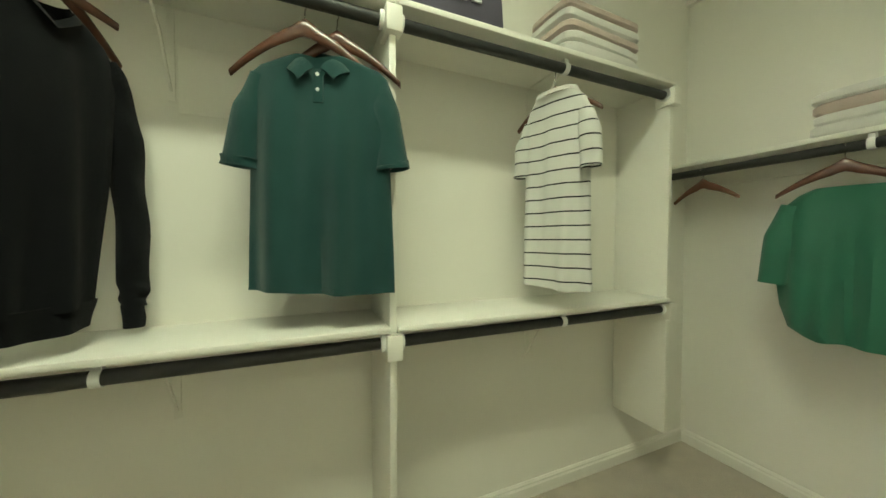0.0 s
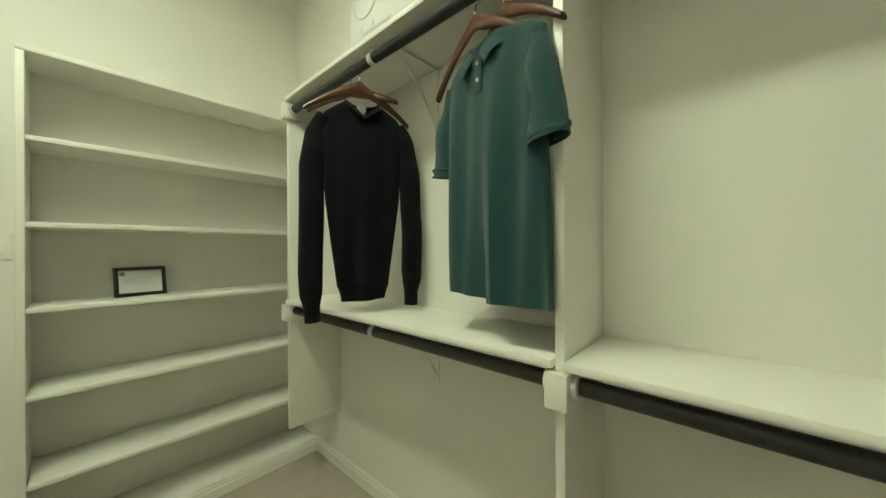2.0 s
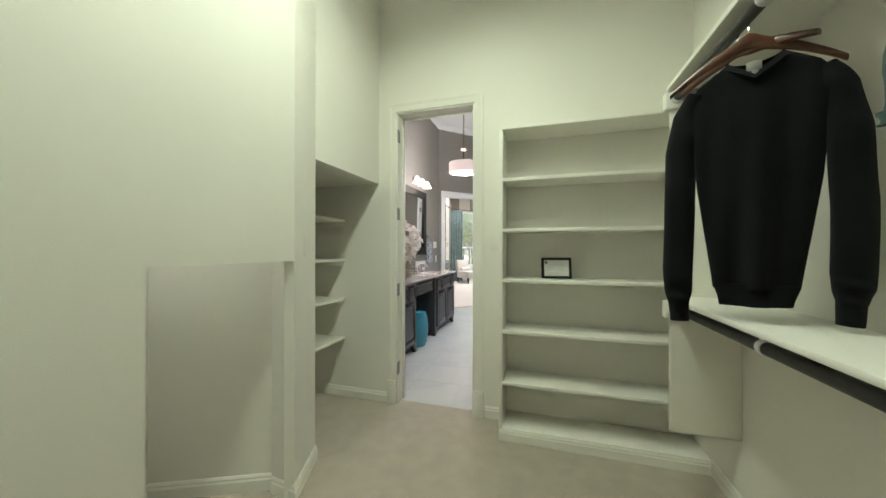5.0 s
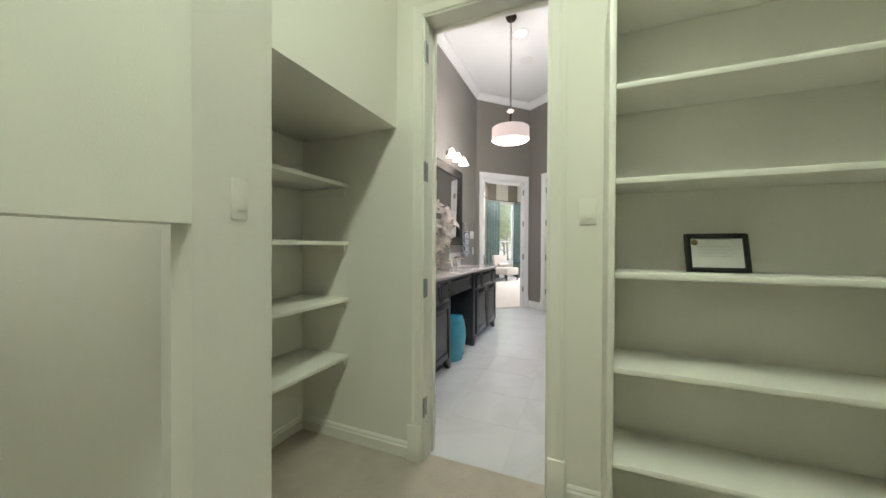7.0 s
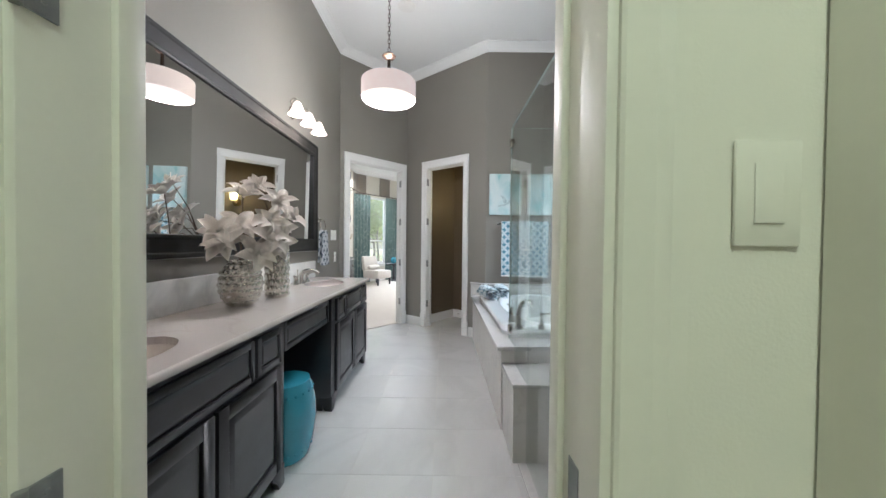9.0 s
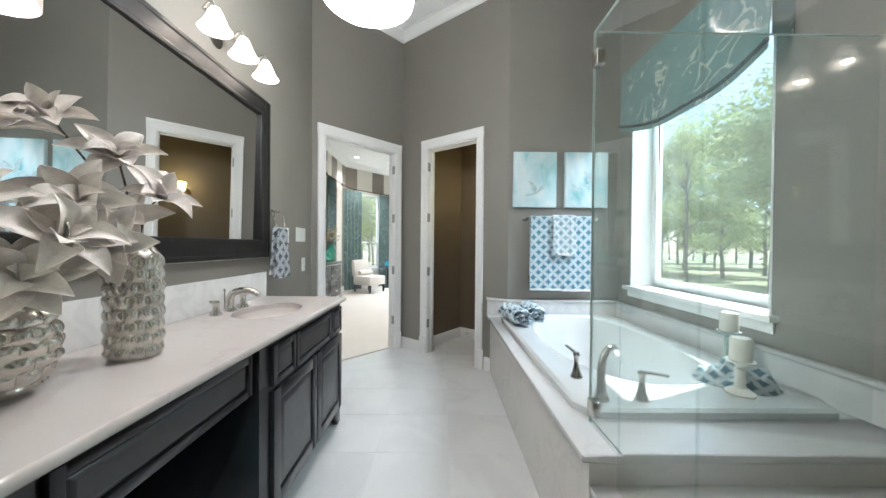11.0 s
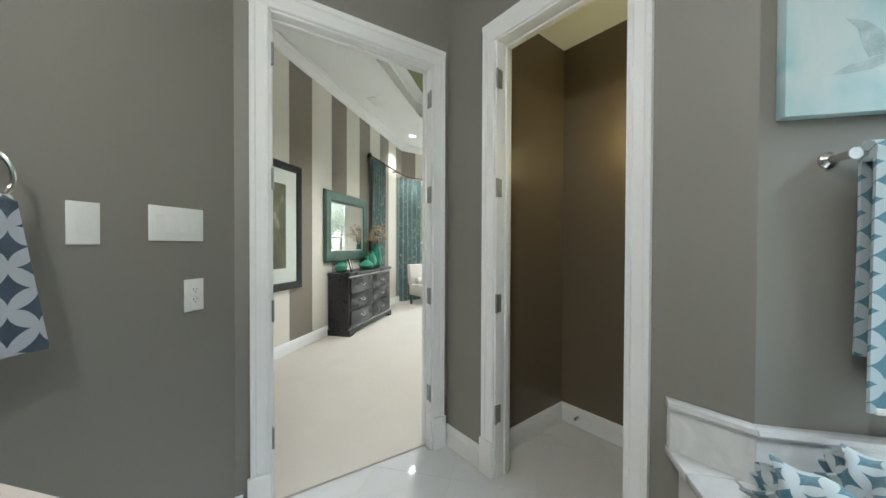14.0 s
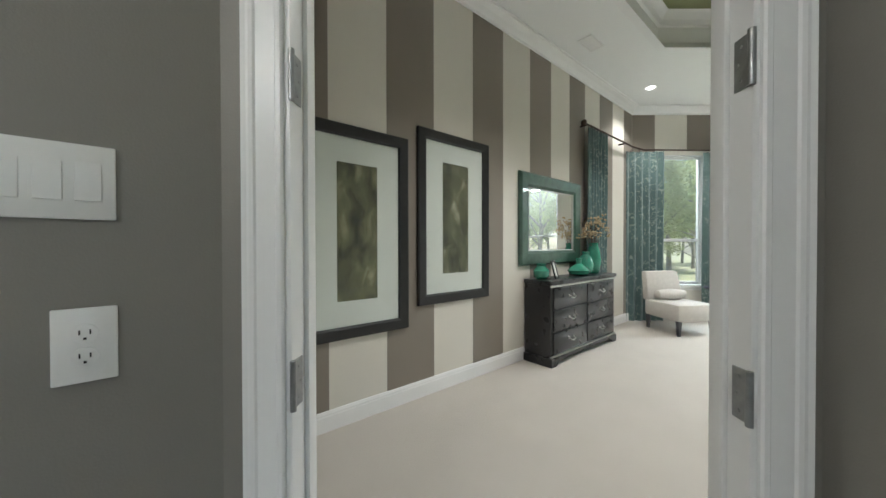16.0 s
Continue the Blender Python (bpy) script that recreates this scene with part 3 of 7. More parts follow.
HZ = (0.36, 0.98, 1.62, 2.22)
dm = frame2((CW, D0[0]), (CW, D0[1]))
doorway("door_1", dm, 0, D0[1] - D0[0], 0.15, "cream and white closet door frame with bare hinges", hinges=[(-1, (0.30, 0.955, 1.59, 2.24))], material=closet_wood, w=0.07, plain=True)
doorway("door_2", frame2(A, C), *D1, 0.1, "white fluted door frame to the bedroom with bare hinges", hinges=[(-1, HZ), (1, HZ)], w=0.088)
doorway("door_3", frame2(C, B), *D2, 0.115, "white fluted door frame to the toilet room with bare hinges", hinges=[(-1, HZ)], w=0.088)
part("strike_plate", Mesh().box((D0[1] - D0[0] - 0.0195, 0.05, 0.93), (D0[1] - D0[0] - 0.017, 0.08, 1.0)), steel, bpy.data.objects["door_1"], "satin steel strike plate")

# ---- windows ----
def window(name, m, u0, u1, z0, z1, depth, label, rail=None, f=0.05, horn=0.11):
    wd = thing(name, label, "window", kind="structure", at=m)
    ms = Mesh()
    for a, b in (((u0, z0), (u0 + f, z1)), ((u1 - f, z0), (u1, z1)), ((u0 + f, z0), (u1 - f, z0 + f)), ((u0 + f, z1 - f), (u1 - f, z1))):
        ms.box((a[0], depth - 0.06, a[1]), (b[0], depth - 0.01, b[1]))
    if rail:
        ms.box((u0 + f, depth - 0.058, rail - 0.025), (u1 - f, depth - 0.012, rail + 0.025))
    part("window_frame", ms, trim_white, wd, bevel=0.004)
    p = part("pane", Mesh().box((u0 + f, depth - 0.04, z0 + f), (u1 - f, depth - 0.034, z1 - f)), window_glass, wd)
    p.visible_shadow = False
    r = Mesh().box((u0 - 0.001, -0.003, z0), (u0 + 0.012, depth - 0.06, z1)).box((u1 - 0.012, -0.003, z0), (u1 + 0.001, depth - 0.06, z1)).box((u0, -0.003, z1 - 0.012), (u1, depth - 0.06, z1 + 0.001))
    part("reveal", r, trim_white, wd)
    sl = Mesh().box((u0 - horn, -0.055, z0 - 0.03), (u1 + horn, depth - 0.06, z0 + 0.004))
    part("window_sill", sl, trim_white, wd, bevel=0.006)
    part("apron", Mesh().box((u0 - horn + 0.02, -0.016, z0 - 0.095), (u1 + horn - 0.02, 0, z0 - 0.03)), trim_white, wd, bevel=0.004)
    return wd


window("window_1", frame2((PX, WY), (BE, WY)), WX0 - PX, WX1 - PX, WZ0, WZ1, 0.24, "white framed bath window with a deep sill", f=0.075, horn=0.045)
window("window_2", frame2(BAY0, BAY1), *QW, 0.14, "white bay window with a meeting rail", rail=1.36)
window("window_3", frame2(BAY1, (-13.6, 3.0)), 1.0, 2.6, 0.8, 2.86, 0.1, "white bedroom window with a meeting rail", rail=1.52)

# ---- stripes on the bedroom walls ----
sm = frame2((-6.06, SY), BAY0)
for x0, x1 in ((-6.3, -6.72), (-7.175, -7.636), (-8.112, -8.553), (-9.024, -9.45), (-9.887, -10.293), (-10.74, -11.17), (-11.6, -11.93)):
    part("stripe", Mesh().box((-6.06 - x0, -0.002, 0.13), (-6.06 - x1, 0.02, BZ - 0.10)), stripe_brown, bpy.data.objects["wall_striped"], "taupe painted stripe")
for u0, u1, z0 in ((0.0, 0.385, 0.13), (0.93, 1.38, 2.87)):
    part("stripe", Mesh().box((u0, -0.002, z0), (u1, 0.02, BZ - 0.10)), stripe_brown, bpy.data.objects["wall_bay"], "taupe painted stripe")

# ---- vanity ----
def panel_front(u0, u1, z0, z1, t=0.02, rail=0.045, raised=False):
    """A framed cabinet front in the x-z plane, its face towards +y at y = t."""
    ms = Mesh()
    ms.box((u0, 0, z0), (u0 + rail, t, z1)).box((u1 - rail, 0, z0), (u1, t, z1))
    ms.box((u0 + rail, 0, z0), (u1 - rail, t, z0 + rail)).box((u0 + rail, 0, z1 - rail), (u1 - rail, t, z1))
    ms.box((u0 + rail, 0, z0 + rail), (u1 - rail, t * 0.3, z1 - rail))
    rows = [(0.006, 0.3), (0.006, 0.55), (0.034 if raised else 0.02, 0.92), (0.037 if raised else 0.023, 0.92)]
    ms.rings([[(u0 + rail + e, t * h, z0 + rail + e), (u1 - rail - e, t * h, z0 + rail + e), (u1 - rail - e, t * h, z1 - rail - e), (u0 + rail + e, t * h, z1 - rail - e)] for e, h in rows])
    return ms


FY, TOP = -1.005, 0.872


def vanity_cabinet(x0, x1, drawers, doors, label):
    cab = thing("vanity_cabinet", label, "vanity", "vanity units", at=pose(0, 0, 0))
    part("body", Mesh().box((x0, VY + 0.004, 0.10), (x1, FY, 0.69)), espresso, cab, bevel=0.002)
    part("front_rail", Mesh().box((x0, FY - 0.03, 0.69), (x1, FY, TOP)).box((x0, VY + 0.004, 0.69), (x0 + 0.02, FY - 0.03, TOP)).box((x1 - 0.02, VY + 0.004, 0.69), (x1, FY - 0.03, TOP)), espresso, cab)
    part("toe_kick", Mesh().box((x0 + 0.01, VY + 0.004, 0.0), (x1 - 0.01, FY - 0.07, 0.10)), espresso, cab)
    for a, d in ((x0, 1), (x1, -1)):
        poly = [(0, 0.11), (0, 0.0), (0.055, 0.0), (0.065, 0.03), (0.085, 0.055), (0.12, 0.085), (0.125, 0.11)]
        part("bracket_foot", Mesh().rings([[(a + d * p, y, z) for p, z in poly] for y in (FY - 0.03, FY + 0.006)]), espresso, cab, bevel=0.002)
        part("bracket_foot", Mesh().rings([[(x, FY + 0.004 - p, z) for p, z in poly] for x in (a + d * 0.002, a + d * 0.03)]), espresso, cab, bevel=0.002)
    for a, b in drawers:
        part("drawer", panel_front(a, b, 0.674, 0.848, 0.02, 0.028), espresso, cab, bevel=0.002, at=pose(0, FY, 0))
    for a, b in doors:
        part("door", panel_front(a, b, 0.125, 0.652, 0.022, 0.058, True), espresso, cab, bevel=0.002, at=pose(0, FY, 0))
    return cab


vanity_cabinet(-5.03, -3.965, [(-5.012, -4.805), (-4.785, -4.275), (-4.26, -4.045)], [(-5.012, -4.548), (-4.532, -4.045)], "espresso stained wood vanity cabinet under the marble top")
vanity_cabinet(-3.225, -2.06, [(-3.168, -2.948), (-2.925, -2.30), (-2.28, -2.08)], [(-3.168, -2.69), (-2.67, -2.08)], "espresso stained wood vanity cabinet beside the knee space")
kn = thing("vanity_apron", "espresso stained drawer apron over the knee space", "vanity", "vanity units", at=pose(0, 0, 0))
part("body", Mesh().box((-3.963, VY + 0.004, 0.69), (-3.227, FY - 0.03, TOP)), espresso, kn)
part("drawer", panel_front(-3.935, -3.255, 0.690, 0.848, 0.02, 0.028), espresso, kn, bevel=0.002, at=pose(0, FY - 0.03, 0))
part("back_panel", Mesh().box((-3.963, VY + 0.004, 0.0), (-3.227, VY + 0.02, 0.69)), espresso, kn)


def counter_mesh():
    """Top slab with two oval cut-outs."""
    x0, x1, y0, y1, z0, z1 = -5.07, -2.004, VY + 0.003, FY + 0.022, TOP + 0.001, 0.905
    ms = Mesh()
    xs = [x0, -4.88, -4.22, -2.88, -2.22, x1]
    for i, (a, b) in enumerate(zip(xs, xs[1:])):
        if i in (1, 3):
            cx, cy, rx, ry = (a + b) / 2, -1.27, 0.235, 0.165
            N = 48
            hole, edge = [], []
            for k in range(N):
                t = 2 * math.pi * (k + 0.5) / N
                c, s = math.cos(t), math.sin(t)
                hole.append((cx + rx * c, cy + ry * s))
                k1 = min(((b - cx) / c if c > 0 else (a - cx) / c) if abs(c) > 1e-6 else 1e9, ((y1 - cy) / s if s > 0 else (y0 - cy) / s) if abs(s) > 1e-6 else 1e9)
                edge.append((cx + k1 * c, cy + k1 * s))
            for cxn, cyn in ((a, y0), (b, y0), (b, y1), (a, y1)):
                k = min(range(N), key=lambda q: (edge[q][0] - cxn) ** 2 + (edge[q][1] - cyn) ** 2)
                edge[k] = (cxn, cyn)
            ms.rings([[(x, y, z1) for x, y in edge], [(x, y, z1) for x, y in hole], [(x, y, z0) for x, y in hole], [(x, y, z0) for x, y in edge]], closed=True)
        else:
            ms.box((a, y0, z0), (b, y1, z1))
    return ms


top = thing("countertop", "cream marble vanity countertop with two sink cut-outs", "countertop", at=pose(0, 0, 0))
part("slab", counter_mesh(), counter_marble, top)
ms = Mesh().rings([[(x, FY + 0.0215 + 0.012 * math.sin(a), (TOP + 0.905) / 2 + 0.0165 * math.cos(a)) for a in [math.pi * k / 8 for k in range(9)]] for x in (-5.07, -2.004)])
part("bullnose", ms, counter_marble, top, smooth=True)
part("backsplash", Mesh().box((-5.07, VY + 0.003, 0.906), (-2.004, VY + 0.022, 1.085)), splash_marble, top, bevel=0.003)
for cx in (-4.55, -2.55):
    sink = thing("sink", "cream oval undermount sink", "sink", "sinks", at=pose(cx, -1.27, 0.873))
    prof = [(1.0, 0), (0.97, -0.02), (0.9, -0.05), (0.7, -0.085), (0.4, -0.10), (0.08, -0.105)]
    rings = [[(0.238 * r * math.cos(2 * math.pi * k / 40), 0.168 * r * math.sin(2 * math.pi * k / 40), z) for k in range(40)] for r, z in prof]
    part("bowl", Mesh().rings(rings, caps=False), basin, sink, smooth=True, solid=0.006)
    part("drain", Mesh().lathe([(0.03, -0.107), (0.028, -0.101), (0.01, -0.100)], 16), chrome, sink, "nickel drain", smooth=True)

# ---- tub, deck, shower ----
TX0, TX1, TF, TZ = PX + 0.003, -3.73, 0.245, 0.585
N = 56


def rect_ring(x0, x1, y0, y1, z, n=N, r=0.0):
    pts = []
    cx, cy, hx, hy = (x0 + x1) / 2, (y0 + y1) / 2, (x1 - x0) / 2, (y1 - y0) / 2
    for k in range(n):
        t = 2 * math.pi * (k + 0.5) / n
        c, s = math.cos(t), math.sin(t)
        p = 26
        q = (abs(c) ** p + abs(s) ** p) ** (-1 / p)
        pts.append((cx + hx * q * c, cy + hy * q * s, z))
    return pts


def oval_ring(cx, cy, rx, ry, z, n=N, p=3.0):
    out = []
    for k in range(n):
        t = 2 * math.pi * (k + 0.5) / n
        c, s = math.cos(t), math.sin(t)
        q = (abs(c) ** p + abs(s) ** p) ** (-1 / p)
        out.append((cx + rx * q * c, cy + ry * q * s, z))
    return out


def slant_x(y):
    return B[0] - (B[1] - y) * uB.x / uB.y + 0.004


deck = thing("tub_surround", "tiled tub surround with a white marble deck edge", "bathtub surround", at=pose(0, 0, 0))
part("apron", Mesh().box((TX0, TF, 0), (TX1 - 0.02, TF + 0.03, TZ - 0.03)), apron_tile, deck)
part("apron_end", Mesh().prism([(slant_x(TF), TF), (TX0 - 0.0005, TF), (TX0 - 0.0005, B[1] - 0.006)], 0, TZ - 0.031), apron_tile, deck)
part("deck_end", Mesh().prism([(slant_x(TF - 0.035), TF - 0.035), (TX0 - 0.0005, TF - 0.035), (TX0 - 0.0005, B[1] - 0.006)], TZ - 0.03, TZ), deck_marble, deck, "white marble deck", bevel=0.004)
part("end_panel", Mesh().box((TX1 - 0.05, TF + 0.03, 0), (TX1 - 0.02, WY - 0.002, TZ - 0.03)), apron_tile, deck)
ms = Mesh().box((TX0, TF - 0.035, TZ - 0.03), (TX1, TF + 0.10, TZ)).box((-3.975, TF + 0.10, TZ - 0.03), (TX1, WY - 0.002, TZ)).box((TX0, TF + 0.10, TZ - 0.03), (TX0 + 0.10, WY - 0.002, TZ)).box((TX0 + 0.10, WY - 0.12, TZ - 0.03), (-3.975, WY - 0.002, TZ))
part("deck", ms, deck_marble, deck, "white marble deck", bevel=0.008)
part("splash", Mesh().prism([(slant_x(TF - 0.03), TF - 0.03), (slant_x(TF - 0.03) + 0.024, TF - 0.03), (TX0 + 0.022, B[1] - 0.012), (TX0, B[1] - 0.002)], TZ + 0.001, 0.735), splash_marble, deck, "veined marble splash")
part("splash", Mesh().box((TX0, B[1] - 0.010, TZ + 0.001), (TX0 + 0.022, WY - 0.003, 0.735)), splash_marble, deck, "veined marble splash")
part("splash", Mesh().box((TX0 + 0.023, WY - 0.026, TZ + 0.001), (TX1, WY - 0.003, 0.735)), splash_marble, deck, "veined marble splash")
capp = [(0, 0.736), (0.036, 0.736), (0.040, 0.745), (0.036, 0.758), (0.02, 0.762), (0, 0.762)]
ms = Mesh().rings([[(TX0 + o, y, z) for o, z in capp] for y in (B[1] - 0.012, WY - 0.003)]).rings([[(slant_x(y) + o * 1.15, y - 0.2 * o, z) for o, z in capp] for y in (TF - 0.035, B[1] - 0.008)]).rings([[(x, WY - 0.003 - o, z) for o, z in capp] for x in (TX0 + 0.005, TX1)])
part("splash_cap", ms, deck_marble, deck, "white cap moulding")
tub = thing("bathtub", "white acrylic drop-in bathtub with an oval basin", "bathtub", at=pose(0, 0, 0))
x0, x1, y0, y1 = TX0 + 0.055, -3.955, 0.306, WY - 0.07
cx, cy = (x0 + x1) / 2, (y0 + y1) / 2
rings = [rect_ring(x0, x1, y0, y1, TZ + 0.001), rect_ring(x0, x1, y0, y1, TZ + 0.03), rect_ring(x0 + 0.015, x1 - 0.015, y0 + 0.015, y1 - 0.015, TZ + 0.043)]
for q, z, p in ((1.0, 0.043, 2.6), (0.975, 0.036, 2.6), (0.955, 0.01, 2.6), (0.93, -0.10, 2.6), (0.88, -0.30, 2.6), (0.82, -0.38, 2.6), (0.7, -0.42, 2.6), (0.3, -0.43, 2.4), (0.05, -0.43, 2)):
    rings.append(oval_ring(cx - 0.10, cy + 0.01, 0.80 * q, 0.42 * q, TZ + z, p=p))
part("shell", Mesh().rings(rings, caps=False), acrylic, tub, smooth=True)
part("drain", Mesh().lathe([(0.035, 0), (0.033, 0.005), (0.012, 0.006)], 20, Matrix.Translation((cx + 0.35, cy, TZ - 0.428))), chrome, tub, "nickel drain", smooth=True)
part("overflow", Mesh().lathe([(0.036, 0), (0.036, 0.006), (0.02, 0.012), (0.004, 0.013)], 20, pose(cx + 0.625, cy, TZ - 0.15, 0, -78, 0)), chrome, tub, "nickel overflow cover", smooth=True)


glass_edge = mat("green_glass_edge", (0.55, 0.66, 0.62), 0.15, var=0.1, scale=30)


def glass_panel(parent, a, b, m=None, edge=False):
    g = part("glass", Mesh().box(a, b), clear_glass, parent, "clear tempered glass", at=m)
    if edge:
        part("glass_edge", Mesh().box((a[0] - 0.0025, a[1], a[2]), (a[0] - 0.0002, b[1], b[2])), glass_edge, parent, "green polished glass edge")
    part("glass_edge", Mesh().box((a[0], a[1], b[2] + 0.0002), (b[0], b[1], b[2] + 0.0025)), glass_edge, parent, "green polished glass edge")
    g.visible_shadow = False
    return g


GY, GX, GT = 0.333, -3.935, 2.14
sh = thing("shower_enclosure", "frameless clear glass shower enclosure beside the tub", "shower", at=pose(0, 0, 0))
ms_b = Mesh().box((-3.746, TF + 0.01, 0), (-3.40, WY - 0.005, 0.445))
part("bench", ms_b, apron_tile, sh, "tiled shower bench")
part("bench_top", Mesh().box((-3.746, TF + 0.0, 0.446), (-3.385, WY - 0.005, 0.47)), deck_marble, sh, "white marble bench top", bevel=0.005)
glass_panel(sh, (GX, GY - 0.005, TZ + 0.003), (-3.725, GY + 0.005, GT), edge=True)
glass_panel(sh, (-3.724, GY - 0.005, 0.473), (-3.39, GY + 0.005, GT))
glass_panel(sh, (-3.389, GY - 0.005, 0.02), (-2.82, GY + 0.005, GT))
glass_panel(sh, (GX - 0.005, GY + 0.006, TZ + 0.003), (GX + 0.005, WY - 0.03, GT))
door = part("door", Mesh().box((-2.81, GY - 0.005, 0.03), (-2.05, GY + 0.005, GT)), clear_glass, sh, "clear glass shower door")
door.visible_shadow = False
hd = [(-2.88, GY - 0.006, 0.72), (-2.88, GY - 0.045, 0.72), (-2.88, GY - 0.055, 0.74), (-2.88, GY - 0.055, 1.0), (-2.88, GY - 0.045, 1.02), (-2.88, GY - 0.006, 1.02)]
part("handle", Mesh().tube([(x + 0.10, y, z) for x, y, z in hd], 0.011, 10), chrome, sh, "brushed nickel D handle", smooth=True)
for x, z in ((GX + 0.03, 0.66), (GX + 0.03, 2.02)):
    part("clip", Mesh().box((x - 0.025, GY - 0.016, z - 0.03), (x + 0.025, GY + 0.016, z + 0.03)), chrome, sh, "nickel glass clip", bevel=0.003)
part("threshold", Mesh().box((-3.38, GY - 0.05, 0), (BE - 0.001, GY + 0.05, 0.018)), deck_marble, sh, bevel=0.004)
part("tiled_wall", Mesh().box((-3.38, WY - 0.02, 0), (BE - 0.001, WY - 0.003, 2.4)), apron_tile, sh)

# ---- closet joinery ----
def shelf_board(parent, a, b, name="shelf"):
    return part(name, Mesh().box(a, b), closet_wood, parent, bevel=0.004)


su = thing("shoe_shelves", "cream painted built-in shoe shelves, mostly empty", "shelving", at=pose(0, 0, 0))
SX, S0, S1 = -1.577, 0.262, CN - 0.002
part("side_panel", Mesh().box((CW + 0.002, S0 - 0.012, 0.0), (SX, S0 + 0.012, 2.105)), closet_wood, su, bevel=0.003)
part("top_board", Mesh().box((CW + 0.002, S0 - 0.012, 2.106), (SX + 0.001, S1, 2.128)), closet_wood, su, bevel=0.003)
for z in (1.779, 1.436, 1.093, 0.745, 0.395):
    shelf_board(su, (CW + 0.002, S0 + 0.012, z - 0.022), (SX - 0.004, S1, z))
part("plinth", Mesh().box((CW + 0.002, S0 + 0.012, 0.0), (SX - 0.003, S1, 0.085)), closet_wood, su, bevel=0.004)
part("base_trim", Mesh().rings([[(SX - 0.004 + o * 0.8, y, z * 0.8 + 0.004) for o, z in CLBASE] for y in (S0 - 0.01, S1)]), closet_wood, su)

RODY, ROD_L, ROD_U = 1.186, 0.997, 2.068                   # line and heights of the rods
rw = thing("hanging_unit", "cream painted closet unit with two shelves and divider panels", "closet unit", at=pose(0, 0, 0))
FRY = 1.165
for x, z0 in ((-1.30, 0.36), (0.182, 0.0), (1.60, 0.36)):
    part("divider", Mesh().box((x - 0.012, FRY, z0), (x + 0.012, CN - 0.002, 2.105 if x > 0 else 2.12)), closet_wood, rw, bevel=0.003)
for x0, x1 in ((-1.286, 0.169), (0.195, 1.587)):
    part("lower_shelf", Mesh().box((x0, FRY - 0.022, 1.036), (x1, CN - 0.002, 1.058)), closet_wood, rw, bevel=0.006)
    part("upper_shelf", Mesh().box((x0, FRY - 0.022, 2.107), (x1 + 0.02, CN - 0.002, 2.13)), closet_wood, rw, bevel=0.006)
    part("cleat", Mesh().box((x0, CN - 0.022, 0.95), (x1, CN - 0.002, 1.034)), closet_wood, rw, bevel=0.003)
for x in (-1.295, 0.182, 1.605):
    for z in (ROD_L - 0.052, ROD_U - 0.052):
        part("rod_block", Mesh().box((x - 0.027, RODY - 0.048, z), (x + 0.027, RODY + 0.05, z + 0.085)), closet_wood, rw, bevel=0.004)
        for s in (-1, 1):
            if (x < -1 and s < 0) or (x > 1 and s > 0):
                continue
            part("rod_socket", Mesh().lathe([(0.030, 0), (0.030, 0.012), (0.024, 0.014)], 20, pose(x + s * 0.027, RODY, z + 0.052, 0, 90 * s, 0)), plastic, rw, "white rod socket", smooth=True)


def closet_rod(a, b, ring_at, label):
    rod = thing("closet_rod", label, "closet rod", "closet rods", at=pose(0, 0, 0))
    part("bar", Mesh().tube([a, b], 0.0205, 20), rod_black, rod, smooth=True)
    for p in ring_at:
        d = (Vector(b) - Vector(a)).normalized()
        q = Vector(p)
        part("hook", Mesh().tube([q - d * 0.011, q + d * 0.011], 0.0245, 20).box((-0.011, -0.010, 0.020), (0.011, 0.010, 0.038), Matrix.Translation(q)), plastic, rod, "white rod hook", smooth=True)
    return rod


for z in (ROD_L, ROD_U):
    closet_rod((-1.266, RODY, z), (0.153, RODY, z), [(-0.57, RODY, z)], "black closet rod on white hooks")
    closet_rod((0.211, RODY, z), (1.576, RODY, z), [(0.93, RODY, z)], "black closet rod on white hooks")
es = thing("east_shelf", "cream painted closet shelf on a cleat", "shelf", at=pose(0, 0, 0))
part("board", Mesh().box((1.93, CS + 0.3, 1.765), (CE - 0.002, CN - 0.002, 1.788)), closet_wood, es, bevel=0.005)
part("cleat", Mesh().box((CE - 0.022, CS + 0.3, 1.68), (CE - 0.002, CN - 0.002, 1.764)), closet_wood, es, bevel=0.003)
closet_rod((1.95, CS + 0.3, 1.725), (1.95, CN - 0.003, 1.725), [(1.95, 0.62, 1.725)], "black closet rod on white hooks")
part("end_panel", Mesh().box((1.93, CS + 0.276, 0.0), (CE - 0.002, CS + 0.298, 1.788)), closet_wood, es)
al = thing("alcove_shelves", "four cream painted shelves in the alcove", "shelving", at=pose(0, 0, 0))
for z in (1.555, 1.21, 0.87, 0.526):
    shelf_board(al, (CW + 0.002, -1.498, z - 0.022), (NX - 0.002, -1.13, z))
    part("cleat", Mesh().box((CW + 0.002, -1.498, z - 0.062), (CW + 0.02, -1.15, z - 0.023)), closet_wood, al, bevel=0.003)

